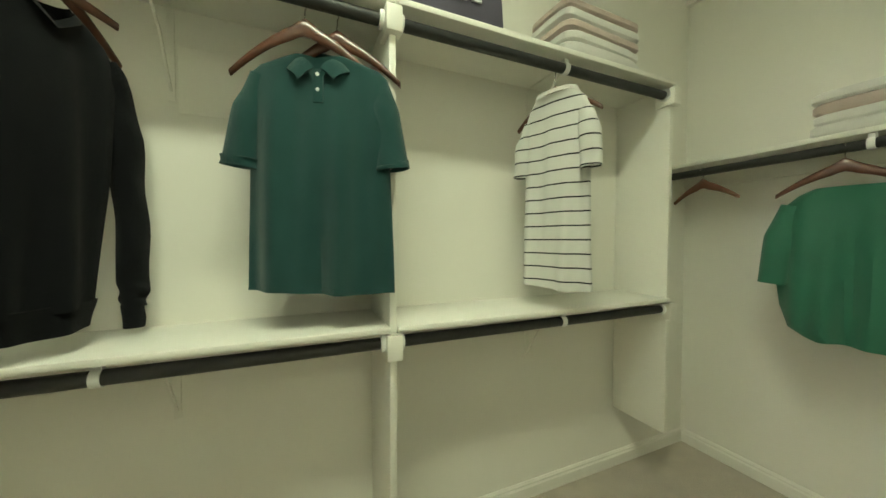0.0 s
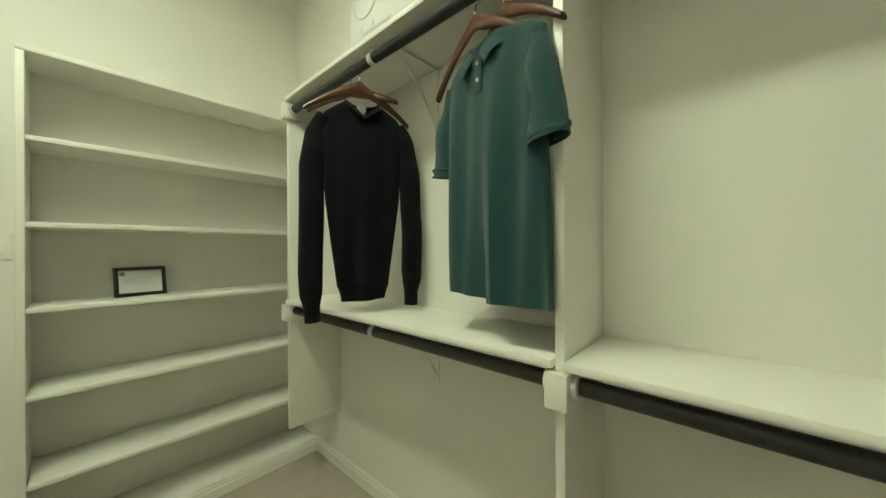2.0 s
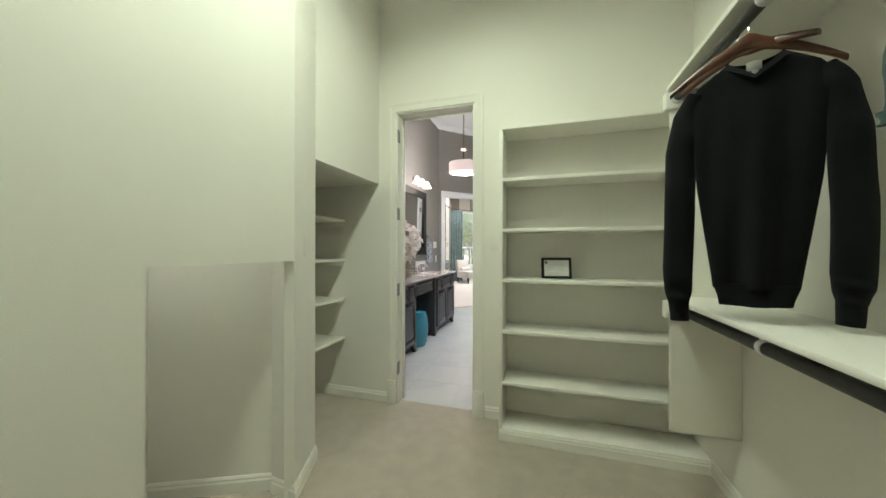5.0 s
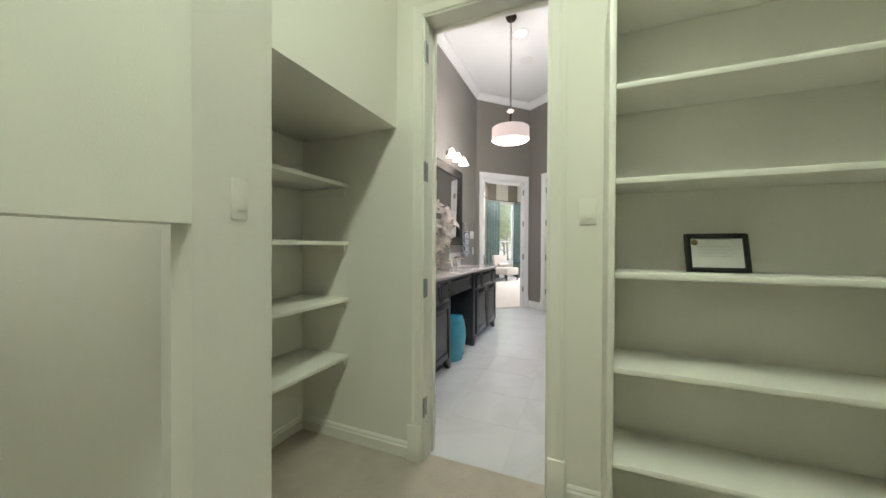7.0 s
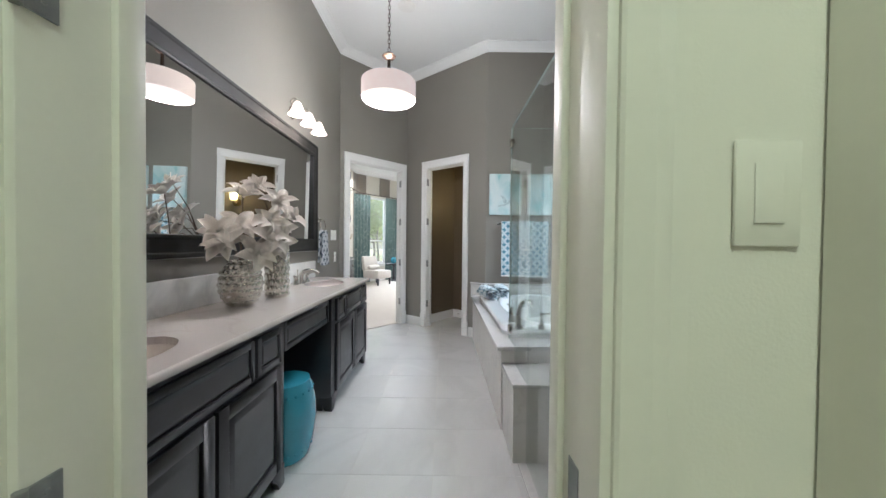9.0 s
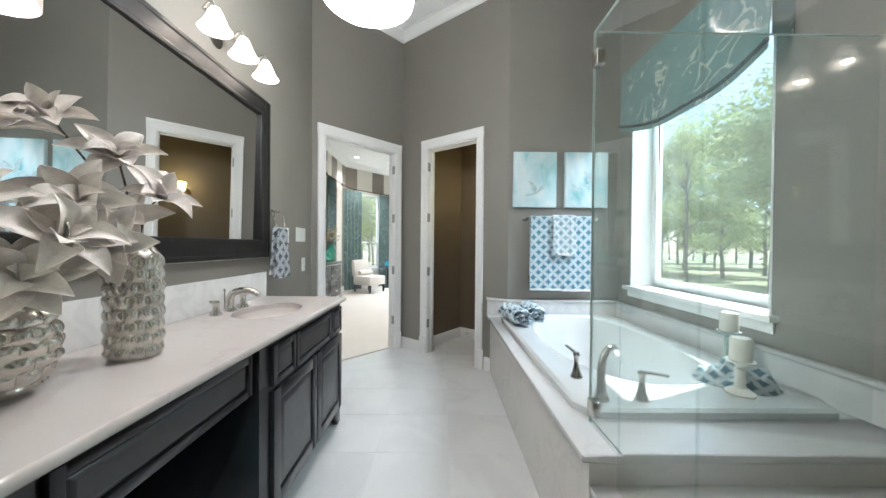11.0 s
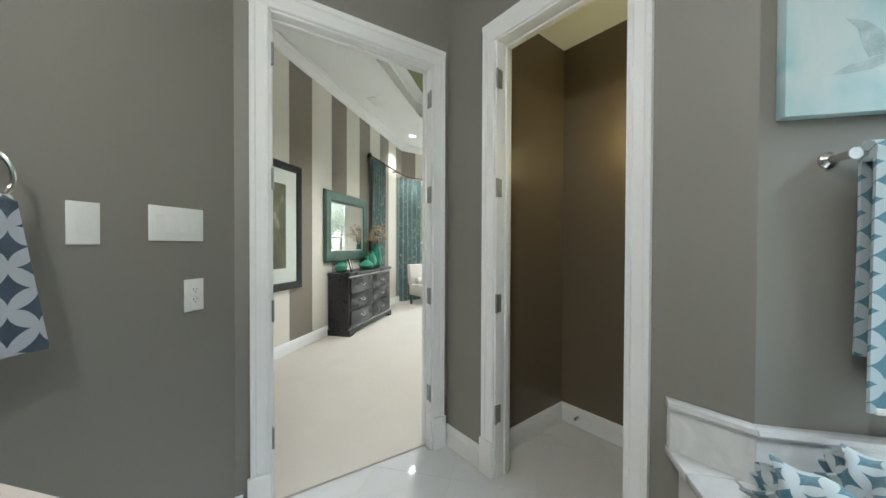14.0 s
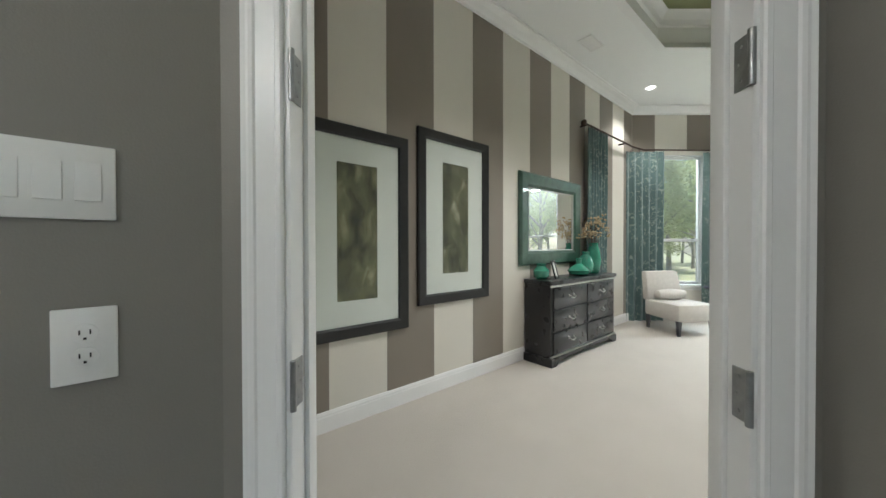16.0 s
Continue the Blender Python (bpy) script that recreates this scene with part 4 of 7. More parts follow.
# ---- cloth and print materials ----
polo_cloth = mat("teal_pique_knit", (0.015, 0.068, 0.064), 0.85, var=0.10, scale=8, bump=0.5, bump_scale=900, sheen=0.25, spec=0.2)
navy_knit = mat("charcoal_knit", (0.006, 0.0065, 0.008), 0.9, var=0.15, scale=8, bump=0.6, bump_scale=700, sheen=0.05, spec=0.15)
green_sheer = mat("green_chiffon", (0.014, 0.150, 0.085), 0.6, var=0.10, scale=6, bump=0.3, bump_scale=700, sheen=0.3)
hanger_wood = mat("walnut_hanger_wood", (0.14, 0.050, 0.026), 0.30, var=0.25, scale=16, bump=0.06, bump_scale=80, coat=0.4)
linen_white = mat("white_linen", (0.72, 0.70, 0.66), 0.9, var=0.05, scale=10, bump=0.4, bump_scale=500, sheen=0.2)
linen_blush = mat("blush_linen", (0.56, 0.45, 0.40), 0.9, var=0.08, scale=10, bump=0.4, bump_scale=500, sheen=0.2)
tote_cloth = mat("plum_grey_canvas", (0.10, 0.09, 0.125), 0.85, var=0.1, scale=8, bump=0.4, bump_scale=600)
paper_white = mat("white_paper", (0.74, 0.73, 0.70), 0.7, var=0.03, scale=5)
grey_print = mat("grey_print", (0.30, 0.29, 0.27), 0.7, var=0.03)
silver_print = mat("pale_letter_print", (0.62, 0.62, 0.64), 0.7, var=0.03)
black_frame = mat("black_frame", (0.018, 0.018, 0.018), 0.35, var=0.2, scale=20, bump=0.05)
petal = mat("blush_petal", (0.86, 0.80, 0.745), 0.75, var=0.12, scale=25, bump=0.3, bump_scale=200, sheen=0.3)
twig = mat("brown_twig", (0.10, 0.065, 0.045), 0.8, var=0.2, scale=30)
stool_glaze = mat("turquoise_glaze", (0.045, 0.30, 0.42), 0.22, var=0.08, scale=8, coat=0.5)
mercury = mat("mercury_glass", (0.74, 0.71, 0.65), 0.13, metal=0.85, var=0.18, scale=22, bump=0.08, bump_scale=60)
wax = mat("ivory_candle_wax", (0.78, 0.75, 0.68), 0.5, var=0.02, scale=8)
distressed = mat("distressed_green_paint", (0.30, 0.40, 0.36), 0.6, var=0.2, scale=25, bump=0.4, bump_scale=80)
jade = mat("jade_glazed_glass", (0.05, 0.26, 0.17), 0.12, var=0.2, scale=9, coat=0.4)
upholstery = mat("ivory_upholstery", (0.62, 0.58, 0.53), 0.9, var=0.06, scale=20, bump=0.5, bump_scale=500, sheen=0.3)
silver_trim = mat("silver_leaf_trim", (0.55, 0.55, 0.52), 0.3, metal=0.9, var=0.1, scale=30)
brass = mat("antique_brass", (0.42, 0.30, 0.13), 0.28, metal=1.0, var=0.15, scale=25)
green_mirror_frame = mat("sage_mirror_frame", (0.055, 0.12, 0.085), 0.3, var=0.25, scale=14, bump=0.08, bump_scale=70, coat=0.3)
leaf_mat = mat("oak_leaf", (0.23, 0.29, 0.12), 0.6, var=0.2, scale=1.2, colour2=(0.40, 0.43, 0.22))
_n, _l = leaf_mat.node_tree.nodes, leaf_mat.node_tree.links
_t, _m = _n.new("ShaderNodeBsdfTranslucent"), _n.new("ShaderNodeMixShader")
_t.inputs[0].default_value, _m.inputs[0].default_value = (0.50, 0.56, 0.26, 1), 0.45
_l.new(_n["Principled BSDF"].outputs[0], _m.inputs[1])
_l.new(_t.outputs[0], _m.inputs[2])
_l.new(_m.outputs[0], _n["Material Output"].inputs[0])
bark = mat("oak_bark", (0.34, 0.31, 0.27), 0.9, var=0.25, scale=8, bump=0.9, bump_scale=30)
grass_mat = mat("lawn", (0.26, 0.29, 0.13), 0.9, var=0.25, scale=0.6, bump=0.8, bump_scale=40, colour2=(0.42, 0.38, 0.27))
shade_glass = mat("frosted_lamp_glass", (0.85, 0.80, 0.74), 0.4, var=0.02, emit=(1.0, 0.82, 0.68, 0.75))
pend_shade = mat("pleated_shade_cloth", (0.80, 0.70, 0.64), 0.8, var=0.03, scale=20, bump=0.2, bump_scale=250, emit=(1.0, 0.80, 0.70, 0.223))
pend_glow = mat("lamp_diffuser", (0.85, 0.8, 0.74), 0.5, var=0.02, emit=(1.0, 0.87, 0.76, 0.447))
sconce_glass = mat("amber_sconce_glass", (0.8, 0.7, 0.45), 0.4, var=0.02, emit=(1.0, 0.80, 0.34, 1.62))
spot_glow = mat("downlight_lens", (0.9, 0.88, 0.84), 0.5, var=0.0, emit=(1.0, 0.93, 0.84, 3.65))


def nodes_of(m):
    return m.node_tree.nodes, m.node_tree.links, m.node_tree.nodes["Principled BSDF"]


def math_node(n, l, op, a, b=None):
    q = n.new("ShaderNodeMath")
    q.operation = op
    for i, v in enumerate((a, b)):
        if v is None:
            continue
        if isinstance(v, (int, float)):
            q.inputs[i].default_value = v
        else:
            l.new(v, q.inputs[i])
    return q.outputs[0]


def blend_print(m, factor, colour):
    """Lays a printed or woven second colour over a material."""
    n, l, b = nodes_of(m)
    old = b.inputs["Base Color"].links[0].from_socket
    mx = n.new("ShaderNodeMix")
    mx.data_type = "RGBA"
    l.new(factor, mx.inputs["Factor"])
    l.new(old, mx.inputs["A"])
    mx.inputs["B"].default_value = (*colour, 1)
    l.new(mx.outputs["Result"], b.inputs["Base Color"])


def xyz(m):
    n, l, b = nodes_of(m)
    s = n.new("ShaderNodeSeparateXYZ")
    tc = n.new("ShaderNodeTexCoord")
    l.new(tc.outputs["Object"], s.inputs[0])
    return n, l, s.outputs


tee_cloth = mat("white_jersey", (0.72, 0.71, 0.67), 0.9, var=0.04, scale=8, bump=0.4, bump_scale=700, sheen=0.2)
n, l, o = xyz(tee_cloth)
fr = math_node(n, l, "FRACT", math_node(n, l, "DIVIDE", o[2], 0.056))
blend_print(tee_cloth, math_node(n, l, "LESS_THAN", fr, 0.11), (0.012, 0.012, 0.014))


def ring_towel(name, dark, light, size):
    """Terry towel woven with interlocking rings."""
    m = mat(name, dark, 0.95, var=0.1, scale=20, bump=0.8, bump_scale=500, sheen=0.4)
    n, l, o = xyz(m)
    v = math_node(n, l, "ADD", o[2], math_node(n, l, "MULTIPLY", o[1], 0.8))
    w = math_node(n, l, "MULTIPLY", o[0], 1.0)
    k = 1 / size / 1.4142
    p = math_node(n, l, "MULTIPLY", math_node(n, l, "ADD", w, v), k)
    q = math_node(n, l, "MULTIPLY", math_node(n, l, "SUBTRACT", w, v), k)
    a = math_node(n, l, "ABSOLUTE", math_node(n, l, "SUBTRACT", math_node(n, l, "FRACT", p), 0.5))
    b = math_node(n, l, "ABSOLUTE", math_node(n, l, "SUBTRACT", math_node(n, l, "FRACT", q), 0.5))
    lo, hi = math_node(n, l, "MINIMUM", a, b), math_node(n, l, "MAXIMUM", a, b)
    d1 = math_node(n, l, "POWER", math_node(n, l, "ADD", lo, 0.5), 2.0)
    d2 = math_node(n, l, "POWER", math_node(n, l, "SUBTRACT", 0.5, hi), 2.0)
    f = math_node(n, l, "LESS_THAN", math_node(n, l, "ADD", d1, d2), 0.535)
    blend_print(m, f, light)
    return m


towel_teal = ring_towel("teal_ring_towel", (0.075, 0.205, 0.265), (0.43, 0.50, 0.53), 0.068)
towel_roll = ring_towel("teal_ring_roll_towel", (0.075, 0.19, 0.25), (0.50, 0.56, 0.59), 0.06)
towel_grey = ring_towel("pale_ring_towel", (0.20, 0.30, 0.33), (0.46, 0.51, 0.53), 0.062)
towel_blue = ring_towel("slate_ring_towel", (0.045, 0.075, 0.115), (0.42, 0.45, 0.50), 0.072)


def floral(name, ground, light, dark, scale):
    """Woven curtain cloth with trailing vines."""
    m = mat(name, ground, 0.8, var=0.12, scale=5, bump=0.3, bump_scale=500, sheen=0.3)
    n, l, b = nodes_of(m)
    tc, no, ad = n.new("ShaderNodeTexCoord"), n.new("ShaderNodeTexNoise"), n.new("ShaderNodeMix")
    no.inputs["Scale"].default_value = scale
    no.inputs["Detail"].default_value = 1.5
    no.inputs["Distortion"].default_value = 1.2
    l.new(tc.outputs["Object"], no.inputs["Vector"])
    vine = math_node(n, l, "LESS_THAN", math_node(n, l, "ABSOLUTE", math_node(n, l, "SUBTRACT", no.outputs[0], 0.5)), 0.02)
    vo = n.new("ShaderNodeTexVoronoi")
    vo.inputs["Scale"].default_value = scale * 1.3
    l.new(tc.outputs["Object"], vo.inputs["Vector"])
    bud = math_node(n, l, "LESS_THAN", math_node(n, l, "ABSOLUTE", math_node(n, l, "SUBTRACT", vo.outputs["Distance"], 0.16)), 0.045)
    sprig = n.new("ShaderNodeTexNoise")
    sprig.inputs["Scale"].default_value = scale * 0.9
    l.new(tc.outputs["Object"], sprig.inputs["Vector"])
    vine = math_node(n, l, "MULTIPLY", vine, math_node(n, l, "GREATER_THAN", sprig.outputs[0], 0.46))
    flower = math_node(n, l, "LESS_THAN", math_node(n, l, "ABSOLUTE", math_node(n, l, "SUBTRACT", vo.outputs["Distance"], 0.10)), 0.02)
    blend_print(m, math_node(n, l, "MULTIPLY", bud, 0.45), dark)
    blend_print(m, math_node(n, l, "MULTIPLY", math_node(n, l, "MAXIMUM", vine, flower), 0.75), light)
    return m


curtain_cloth = floral("teal_floral_curtain", (0.125, 0.20, 0.195), (0.36, 0.42, 0.37), (0.06, 0.115, 0.12), 8.0)
valance_cloth = floral("aqua_floral_valance", (0.17, 0.31, 0.32), (0.56, 0.60, 0.54), (0.10, 0.20, 0.22), 5.2)


def painted(name, stops, scale, seed):
    """Loose painted washes for the pictures."""
    m = mat(name, stops[0], 0.6, var=0.05, scale=8, bump=0.2, bump_scale=300)
    n, l, b = nodes_of(m)
    tc, mp, no, cr = n.new("ShaderNodeTexCoord"), n.new("ShaderNodeMapping"), n.new("ShaderNodeTexNoise"), n.new("ShaderNodeValToRGB")
    mp.inputs["Location"].default_value = (seed, seed * 2, seed)
    mp.inputs["Scale"].default_value = (1.6, 1, 1)
    no.inputs["Scale"].default_value, no.inputs["Detail"].default_value, no.inputs["Distortion"].default_value = scale, 7, 0.6
    l.new(tc.outputs["Object"], mp.inputs[0])
    l.new(mp.outputs[0], no.inputs["Vector"])
    l.new(no.outputs[0], cr.inputs[0])
    el = cr.color_ramp.elements
    while len(el) < len(stops):
        el.new(0.5)
    for i, c in enumerate(stops):
        el[i].position, el[i].color = 0.30 + 0.42 * i / (len(stops) - 1), (*c, 1)
    l.new(cr.outputs[0], b.inputs["Base Color"])
    return m


canvas_wash = painted("aqua_wash_canvas", [(0.16, 0.40, 0.43), (0.40, 0.55, 0.57), (0.52, 0.61, 0.62), (0.58, 0.63, 0.62)], 3.2, 1.0)
bird_grey = mat("grey_bird_paint", (0.27, 0.35, 0.37), 0.7, scale=22, colour2=(0.48, 0.57, 0.58))
woods_a = painted("misty_woods_print", [(0.015, 0.016, 0.010), (0.06, 0.06, 0.03), (0.15, 0.14, 0.07), (0.36, 0.34, 0.22)], 5.0, 4.0)
woods_b = painted("misty_river_print", [(0.03, 0.032, 0.022), (0.08, 0.08, 0.045), (0.16, 0.15, 0.09), (0.40, 0.38, 0.29)], 6.0, 9.0)


# ---- garments ----
def ring_loop(hw, d, z, n=72, fold=0.0, phase=0.0, shift=0.0, y0=0.0):
    out = []
    for k in range(n):
        t = 2 * math.pi * k / n
        c, s = math.cos(t), math.sin(t)
        x = hw * math.copysign(abs(c) ** 0.92, c)
        y = d * math.copysign(abs(s) ** 0.8, s)
        y += fold * (math.sin(x * 34 + phase) + 0.6 * math.sin(x * 61 - phase * 2))
        out.append((x + shift, y + y0, z))
    return out


def body_mesh(profile, fold, phase=0.0, dip=0.0):
    """profile: rows (z, half width, half depth), hem first; folds fade towards the shoulders."""
    z0, z1 = profile[0][0], profile[-1][0]
    rows = []
    for (za, wa, da), (zb, wb, db) in zip(profile, profile[1:]):
        steps = max(1, int((zb - za) / 0.025))
        rows += [(za + (zb - za) * i / steps, wa + (wb - wa) * i / steps, da + (db - da) * i / steps) for i in range(steps)]
    rows.append(profile[-1])
    rings = []
    for z, w, d in rows:
        f = fold * max(0, 1 - (z - z0) / (z1 - z0)) ** 0.7
        r = ring_loop(w, d, z, fold=f, phase=phase + z * 1.5)
        if dip and z > z1 - 0.10:          # neckline falls at the front
            g = (z - z1 + 0.10) / 0.10
            r = [(x, y, zz - dip * g * max(0.0, 1 - abs(x) / 0.095) ** 0.8 * (1 if y < 0 else 0.15)) for x, y, zz in r]
        if z == z0:
            r = [(x, y, zz - 0.008 * math.sin(x * 9 + phase)) for x, y, zz in r]
        rings.append(r)
    return Mesh().rings(rings, caps=False)


def limb_mesh(path, radii, n=18, fold=0.004, phase=0.0):
    """A sleeve: flattened tube along a path in the x-z plane; radii rows (across, deep)."""
    pts, rad = [], []
    for (p, q), (r0, r1) in zip(zip(path, path[1:]), zip(radii, radii[1:])):
        for i in range(5):
            f = i / 5
            pts.append([a + (b - a) * f for a, b in zip(p, q)])
            rad.append([a + (b - a) * f for a, b in zip(r0, r1)])
    pts.append(list(path[-1]))
    rad.append(list(radii[-1]))
    rings = []
    for i, (p, r) in enumerate(zip(pts, rad)):
        a, b = pts[max(i - 1, 0)], pts[min(i + 1, len(pts) - 1)]
        t = Vector((b[0] - a[0], 0, b[2] - a[2])).normalized()
        side = Vector((t.z, 0, -t.x))
        ring = []
        for k in range(n):
            ang = 2 * math.pi * k / n
            w = 1 + 0.10 * math.sin(i * 1.3 + k * 0.9 + phase)
            q = Vector(p) + side * (r[0] * math.cos(ang)) + Vector((0, 1, 0)) * (r[1] * math.sin(ang) * w + fold * math.sin(i * 0.9 + phase))
            ring.append(q)
        rings.append(ring)
    return Mesh().rings(rings, caps=False)


def hanger(at, label, span=0.215, drop=0.115, tilt=0.0, hook=0.17, white_hook=False):
    """A curved wooden hanger; its hook hangs at the origin, the wood below it."""
    h = thing("clothes_hanger", label, "hanger", "clothes hangers", at=at)
    pts, n = [], 26
    for i in range(n + 1):
        s = -1 + 2 * i / n
        z = -hook - drop * (abs(s) ** 1.5) + 0.012 * math.exp(-(s / 0.12) ** 2)
        pts.append((s * span, 0.012 * s * s, z))
    rings = []
    for i, p in enumerate(pts):
        s = abs(-1 + 2 * i / n)
        hh, tt = 0.028 - 0.018 * s ** 0.7, 0.0075 + 0.004 * s
        rings.append([(p[0], p[1] + tt * math.cos(a), p[2] + hh * math.sin(a)) for a in [2 * math.pi * k / 12 for k in range(12)]])
    part("arm", Mesh().rings(rings), hanger_wood, h, smooth=True)
    wire = [(0, 0, -hook + 0.01), (0, 0, -0.05)]
    for k in range(11):
        a = -math.pi / 2 + k * (1.45 * math.pi) / 10
        wire.append((0.0, 0.021 * math.cos(a) if k else 0.006, 0.0 + 0.021 * math.sin(a) + 0.001))
    part("hook", Mesh().tube(wire, 0.0021 if not white_hook else 0.006, 8), chrome if not white_hook else plastic, h, smooth=True)
    return h


# polo shirt
px, pa = -0.038, -16.7
hanger(pose(px - 0.045, RODY + 0.012, ROD_U, 0, 0, pa + 3), "walnut wooden hanger holding the teal polo shirt", 0.215, 0.135, hook=0.088)
hanger(pose(px + 0.05, RODY + 0.02, ROD_U, 0, 0, pa - 4), "spare walnut wooden hanger behind the polo shirt", 0.20, 0.125, hook=0.095)
polo = thing("polo_shirt", "teal cotton polo shirt with white buttons on a hanger", "shirt", "hanging clothes", at=pose(px, RODY + 0.016, 0.014, 0, 0, pa))
part("body", body_mesh([(1.165, 0.228, 0.030), (1.30, 0.224, 0.034), (1.60, 0.212, 0.040), (1.70, 0.212, 0.040), (1.78, 0.212, 0.034), (1.835, 0.208, 0.028), (1.862, 0.180, 0.028), (1.884, 0.120, 0.034), (1.905, 0.078, 0.042)], 0.017, 0.6, 0.03), polo_cloth, polo, smooth=True, solid=0.002)
for s in (-1, 1):
    sl = part("sleeve", limb_mesh([(s * 0.178, 0.0, 1.832), (s * (0.207 - 0.006 * s), -0.004, 1.73), (s * (0.228 - 0.010 * s), -0.004, 1.565)], [(0.028, 0.020), (0.043, 0.030), (0.055, 0.034)], phase=s), polo_cloth, polo, smooth=True, solid=0.002)
    part("cuff", limb_mesh([(s * (0.2260 - 0.010 * s), -0.004, 1.580), (s * (0.2300 - 0.010 * s), -0.0045, 1.553)], [(0.0572, 0.0362), (0.0565, 0.0358)], phase=s), polo_cloth, sl, "ribbed cuff", smooth=True, solid=0.003)

    def leaf(u, v, s=s):
        a = math.pi * (0.03 + 0.97 * v)
        f = (1 - v) ** 2
        fx, fy, fz = 0.062 * math.sin(a) ** 0.85, -0.046 * math.cos(a), 1.845 + 0.092 * v ** 0.6
        if u < 0.34:
            k = u / 0.34
            return (s * (fx - 0.008 * (1 - k) * math.sin(a)), fy + 0.006 * (1 - k) * math.cos(a), fz - 0.035 * (1 - k))
        k = (u - 0.34) / 0.66
        return (s * (fx + k * (0.022 * math.sin(a) + 0.040 * f)), fy - k * (0.008 * math.cos(a) + 0.002), fz + 0.005 * math.sin(math.pi * k) - k * (0.050 * (1 - f) + 0.040 * f))
    part("collar", Mesh().grid(leaf, 9, 22), polo_cloth, polo, smooth=True, solid=0.0025)
part("placket", Mesh().box((-0.016, -0.0412, 1.745), (0.016, -0.034, 1.845)), polo_cloth, polo, bevel=0.002)
for z in (1.782, 1.828):
    part("button", Mesh().lathe([(0.0055, 0), (0.0055, 0.003), (0.003, 0.004)], 12, pose(0, -0.0405, z, 90, 0, 0)), plastic, polo, "white button", smooth=True)
part("neck_label", Mesh().box((-0.018, 0.036, 1.872), (0.018, 0.038, 1.905)), silver_print, polo, "pale printed neck label")

# sweater
sx, sa = -0.668, 66
hanger(pose(sx + 0.01, RODY, ROD_U, 0, 0, sa + 4), "walnut wooden hanger holding the dark sweater", 0.215, 0.11, hook=0.095)
hanger(pose(sx - 0.06, RODY, ROD_U, 0, 0, sa - 34), "spare walnut wooden hanger beside the sweater", 0.205, 0.05, hook=0.085)
sw = thing("sweater", "charcoal knit v-neck sweater on a wooden hanger", "sweater", "hanging clothes", at=pose(sx, RODY + 0.02, -0.012, 0, 0, sa) @ Matrix.Diagonal((0.89, 1, 1, 1)))
part("body", body_mesh([(1.185, 0.120, 0.034), (1.24, 0.128, 0.036), (1.36, 0.146, 0.038), (1.53, 0.170, 0.040), (1.70, 0.184, 0.038), (1.79, 0.196, 0.034), (1.845, 0.196, 0.028), (1.885, 0.165, 0.029), (1.918, 0.115, 0.034), (1.94, 0.085, 0.042)], 0.013, 2.2, 0.075), navy_knit, sw, smooth=True, solid=0.003)
part("hem_rib", body_mesh([(1.128, 0.098, 0.028), (1.150, 0.103, 0.030), (1.195, 0.119, 0.034)], 0.010, 2.2), navy_knit, sw, "ribbed hem", smooth=True, solid=0.003)
for s in (-1, 1):
    low = 1.135 + 0.02 * s
    sl = part("sleeve", limb_mesh([(s * 0.172, 0.0, 1.862), (s * 0.206, 0.0, 1.79), (s * 0.224, -0.006, 1.66), (s * 0.230 + 0.004, -0.012, 1.45), (s * 0.232, -0.016, 1.24), (s * 0.230, -0.018, low + 0.04), (s * 0.228, -0.018, low)], [(0.030, 0.024), (0.044, 0.030), (0.052, 0.032), (0.052, 0.030), (0.051, 0.030), (0.047, 0.028), (0.035, 0.024)], phase=s * 2), navy_knit, sw, smooth=True, solid=0.003)
    part("cuff", limb_mesh([(s * 0.228, -0.018, low + 0.004), (s * 0.224, -0.018, low - 0.065)], [(0.035, 0.024), (0.032, 0.022)], phase=s), navy_knit, sl, "ribbed cuff", smooth=True, solid=0.003)


def neck_rib(u, v):
    a = 2 * math.pi * v
    c, q = math.cos(a), math.sin(a)
    x, y = 0.086 * math.copysign(abs(c) ** 0.75, c), 0.042 * math.copysign(abs(q) ** 0.8, q)
    k = 1.03 - 0.16 * u
    return (x * k, y * k - 0.004 * (1 - u) * (q < 0), 1.934 + 0.017 * u - 0.075 * max(0.0, 1 - abs(x) / 0.095) ** 0.8 * (1 if q < 0 else 0.15))


part("neckband", Mesh().grid(neck_rib, 3, 56, wrap=True), navy_knit, sw, "plain ribbed v-neck band", smooth=True, solid=0.003)
part("neck_label", Mesh().box((-0.022, 0.028, 1.915), (0.022, 0.031, 1.945)).box((-0.008, 0.026, 1.893), (0.014, 0.029, 1.915)), linen_white, sw, "white woven neck label", bevel=0.001)

# striped tee
ta = -73
hanger(pose(0.878, RODY, ROD_U, 0, 0, ta), "walnut wooden hanger holding the striped tee", 0.19, 0.10, hook=0.12, white_hook=False)
tee = thing("striped_tee", "white jersey tee with thin black stripes on a hanger", "t-shirt", "hanging clothes", at=pose(0.878, RODY - 0.012, 0, 0, 0, ta) @ Matrix.Diagonal((0.86, 1, 1, 1)))
part("body", body_mesh([(1.150, 0.185, 0.034), (1.30, 0.176, 0.038), (1.60, 0.166, 0.040), (1.75, 0.170, 0.038), (1.85, 0.170, 0.032), (1.905, 0.145, 0.032), (1.94, 0.105, 0.04)], 0.014, 1.1), tee_cloth, tee, smooth=True, solid=0.002)
for s in (-1, 1):
    part("sleeve", limb_mesh([(s * 0.140, 0.0, 1.85), (s * 0.170, -0.01, 1.76), (s * 0.182, -0.02, 1.62)], [(0.034, 0.028), (0.048, 0.038), (0.046, 0.036)], phase=s), tee_cloth, tee, smooth=True, solid=0.002)
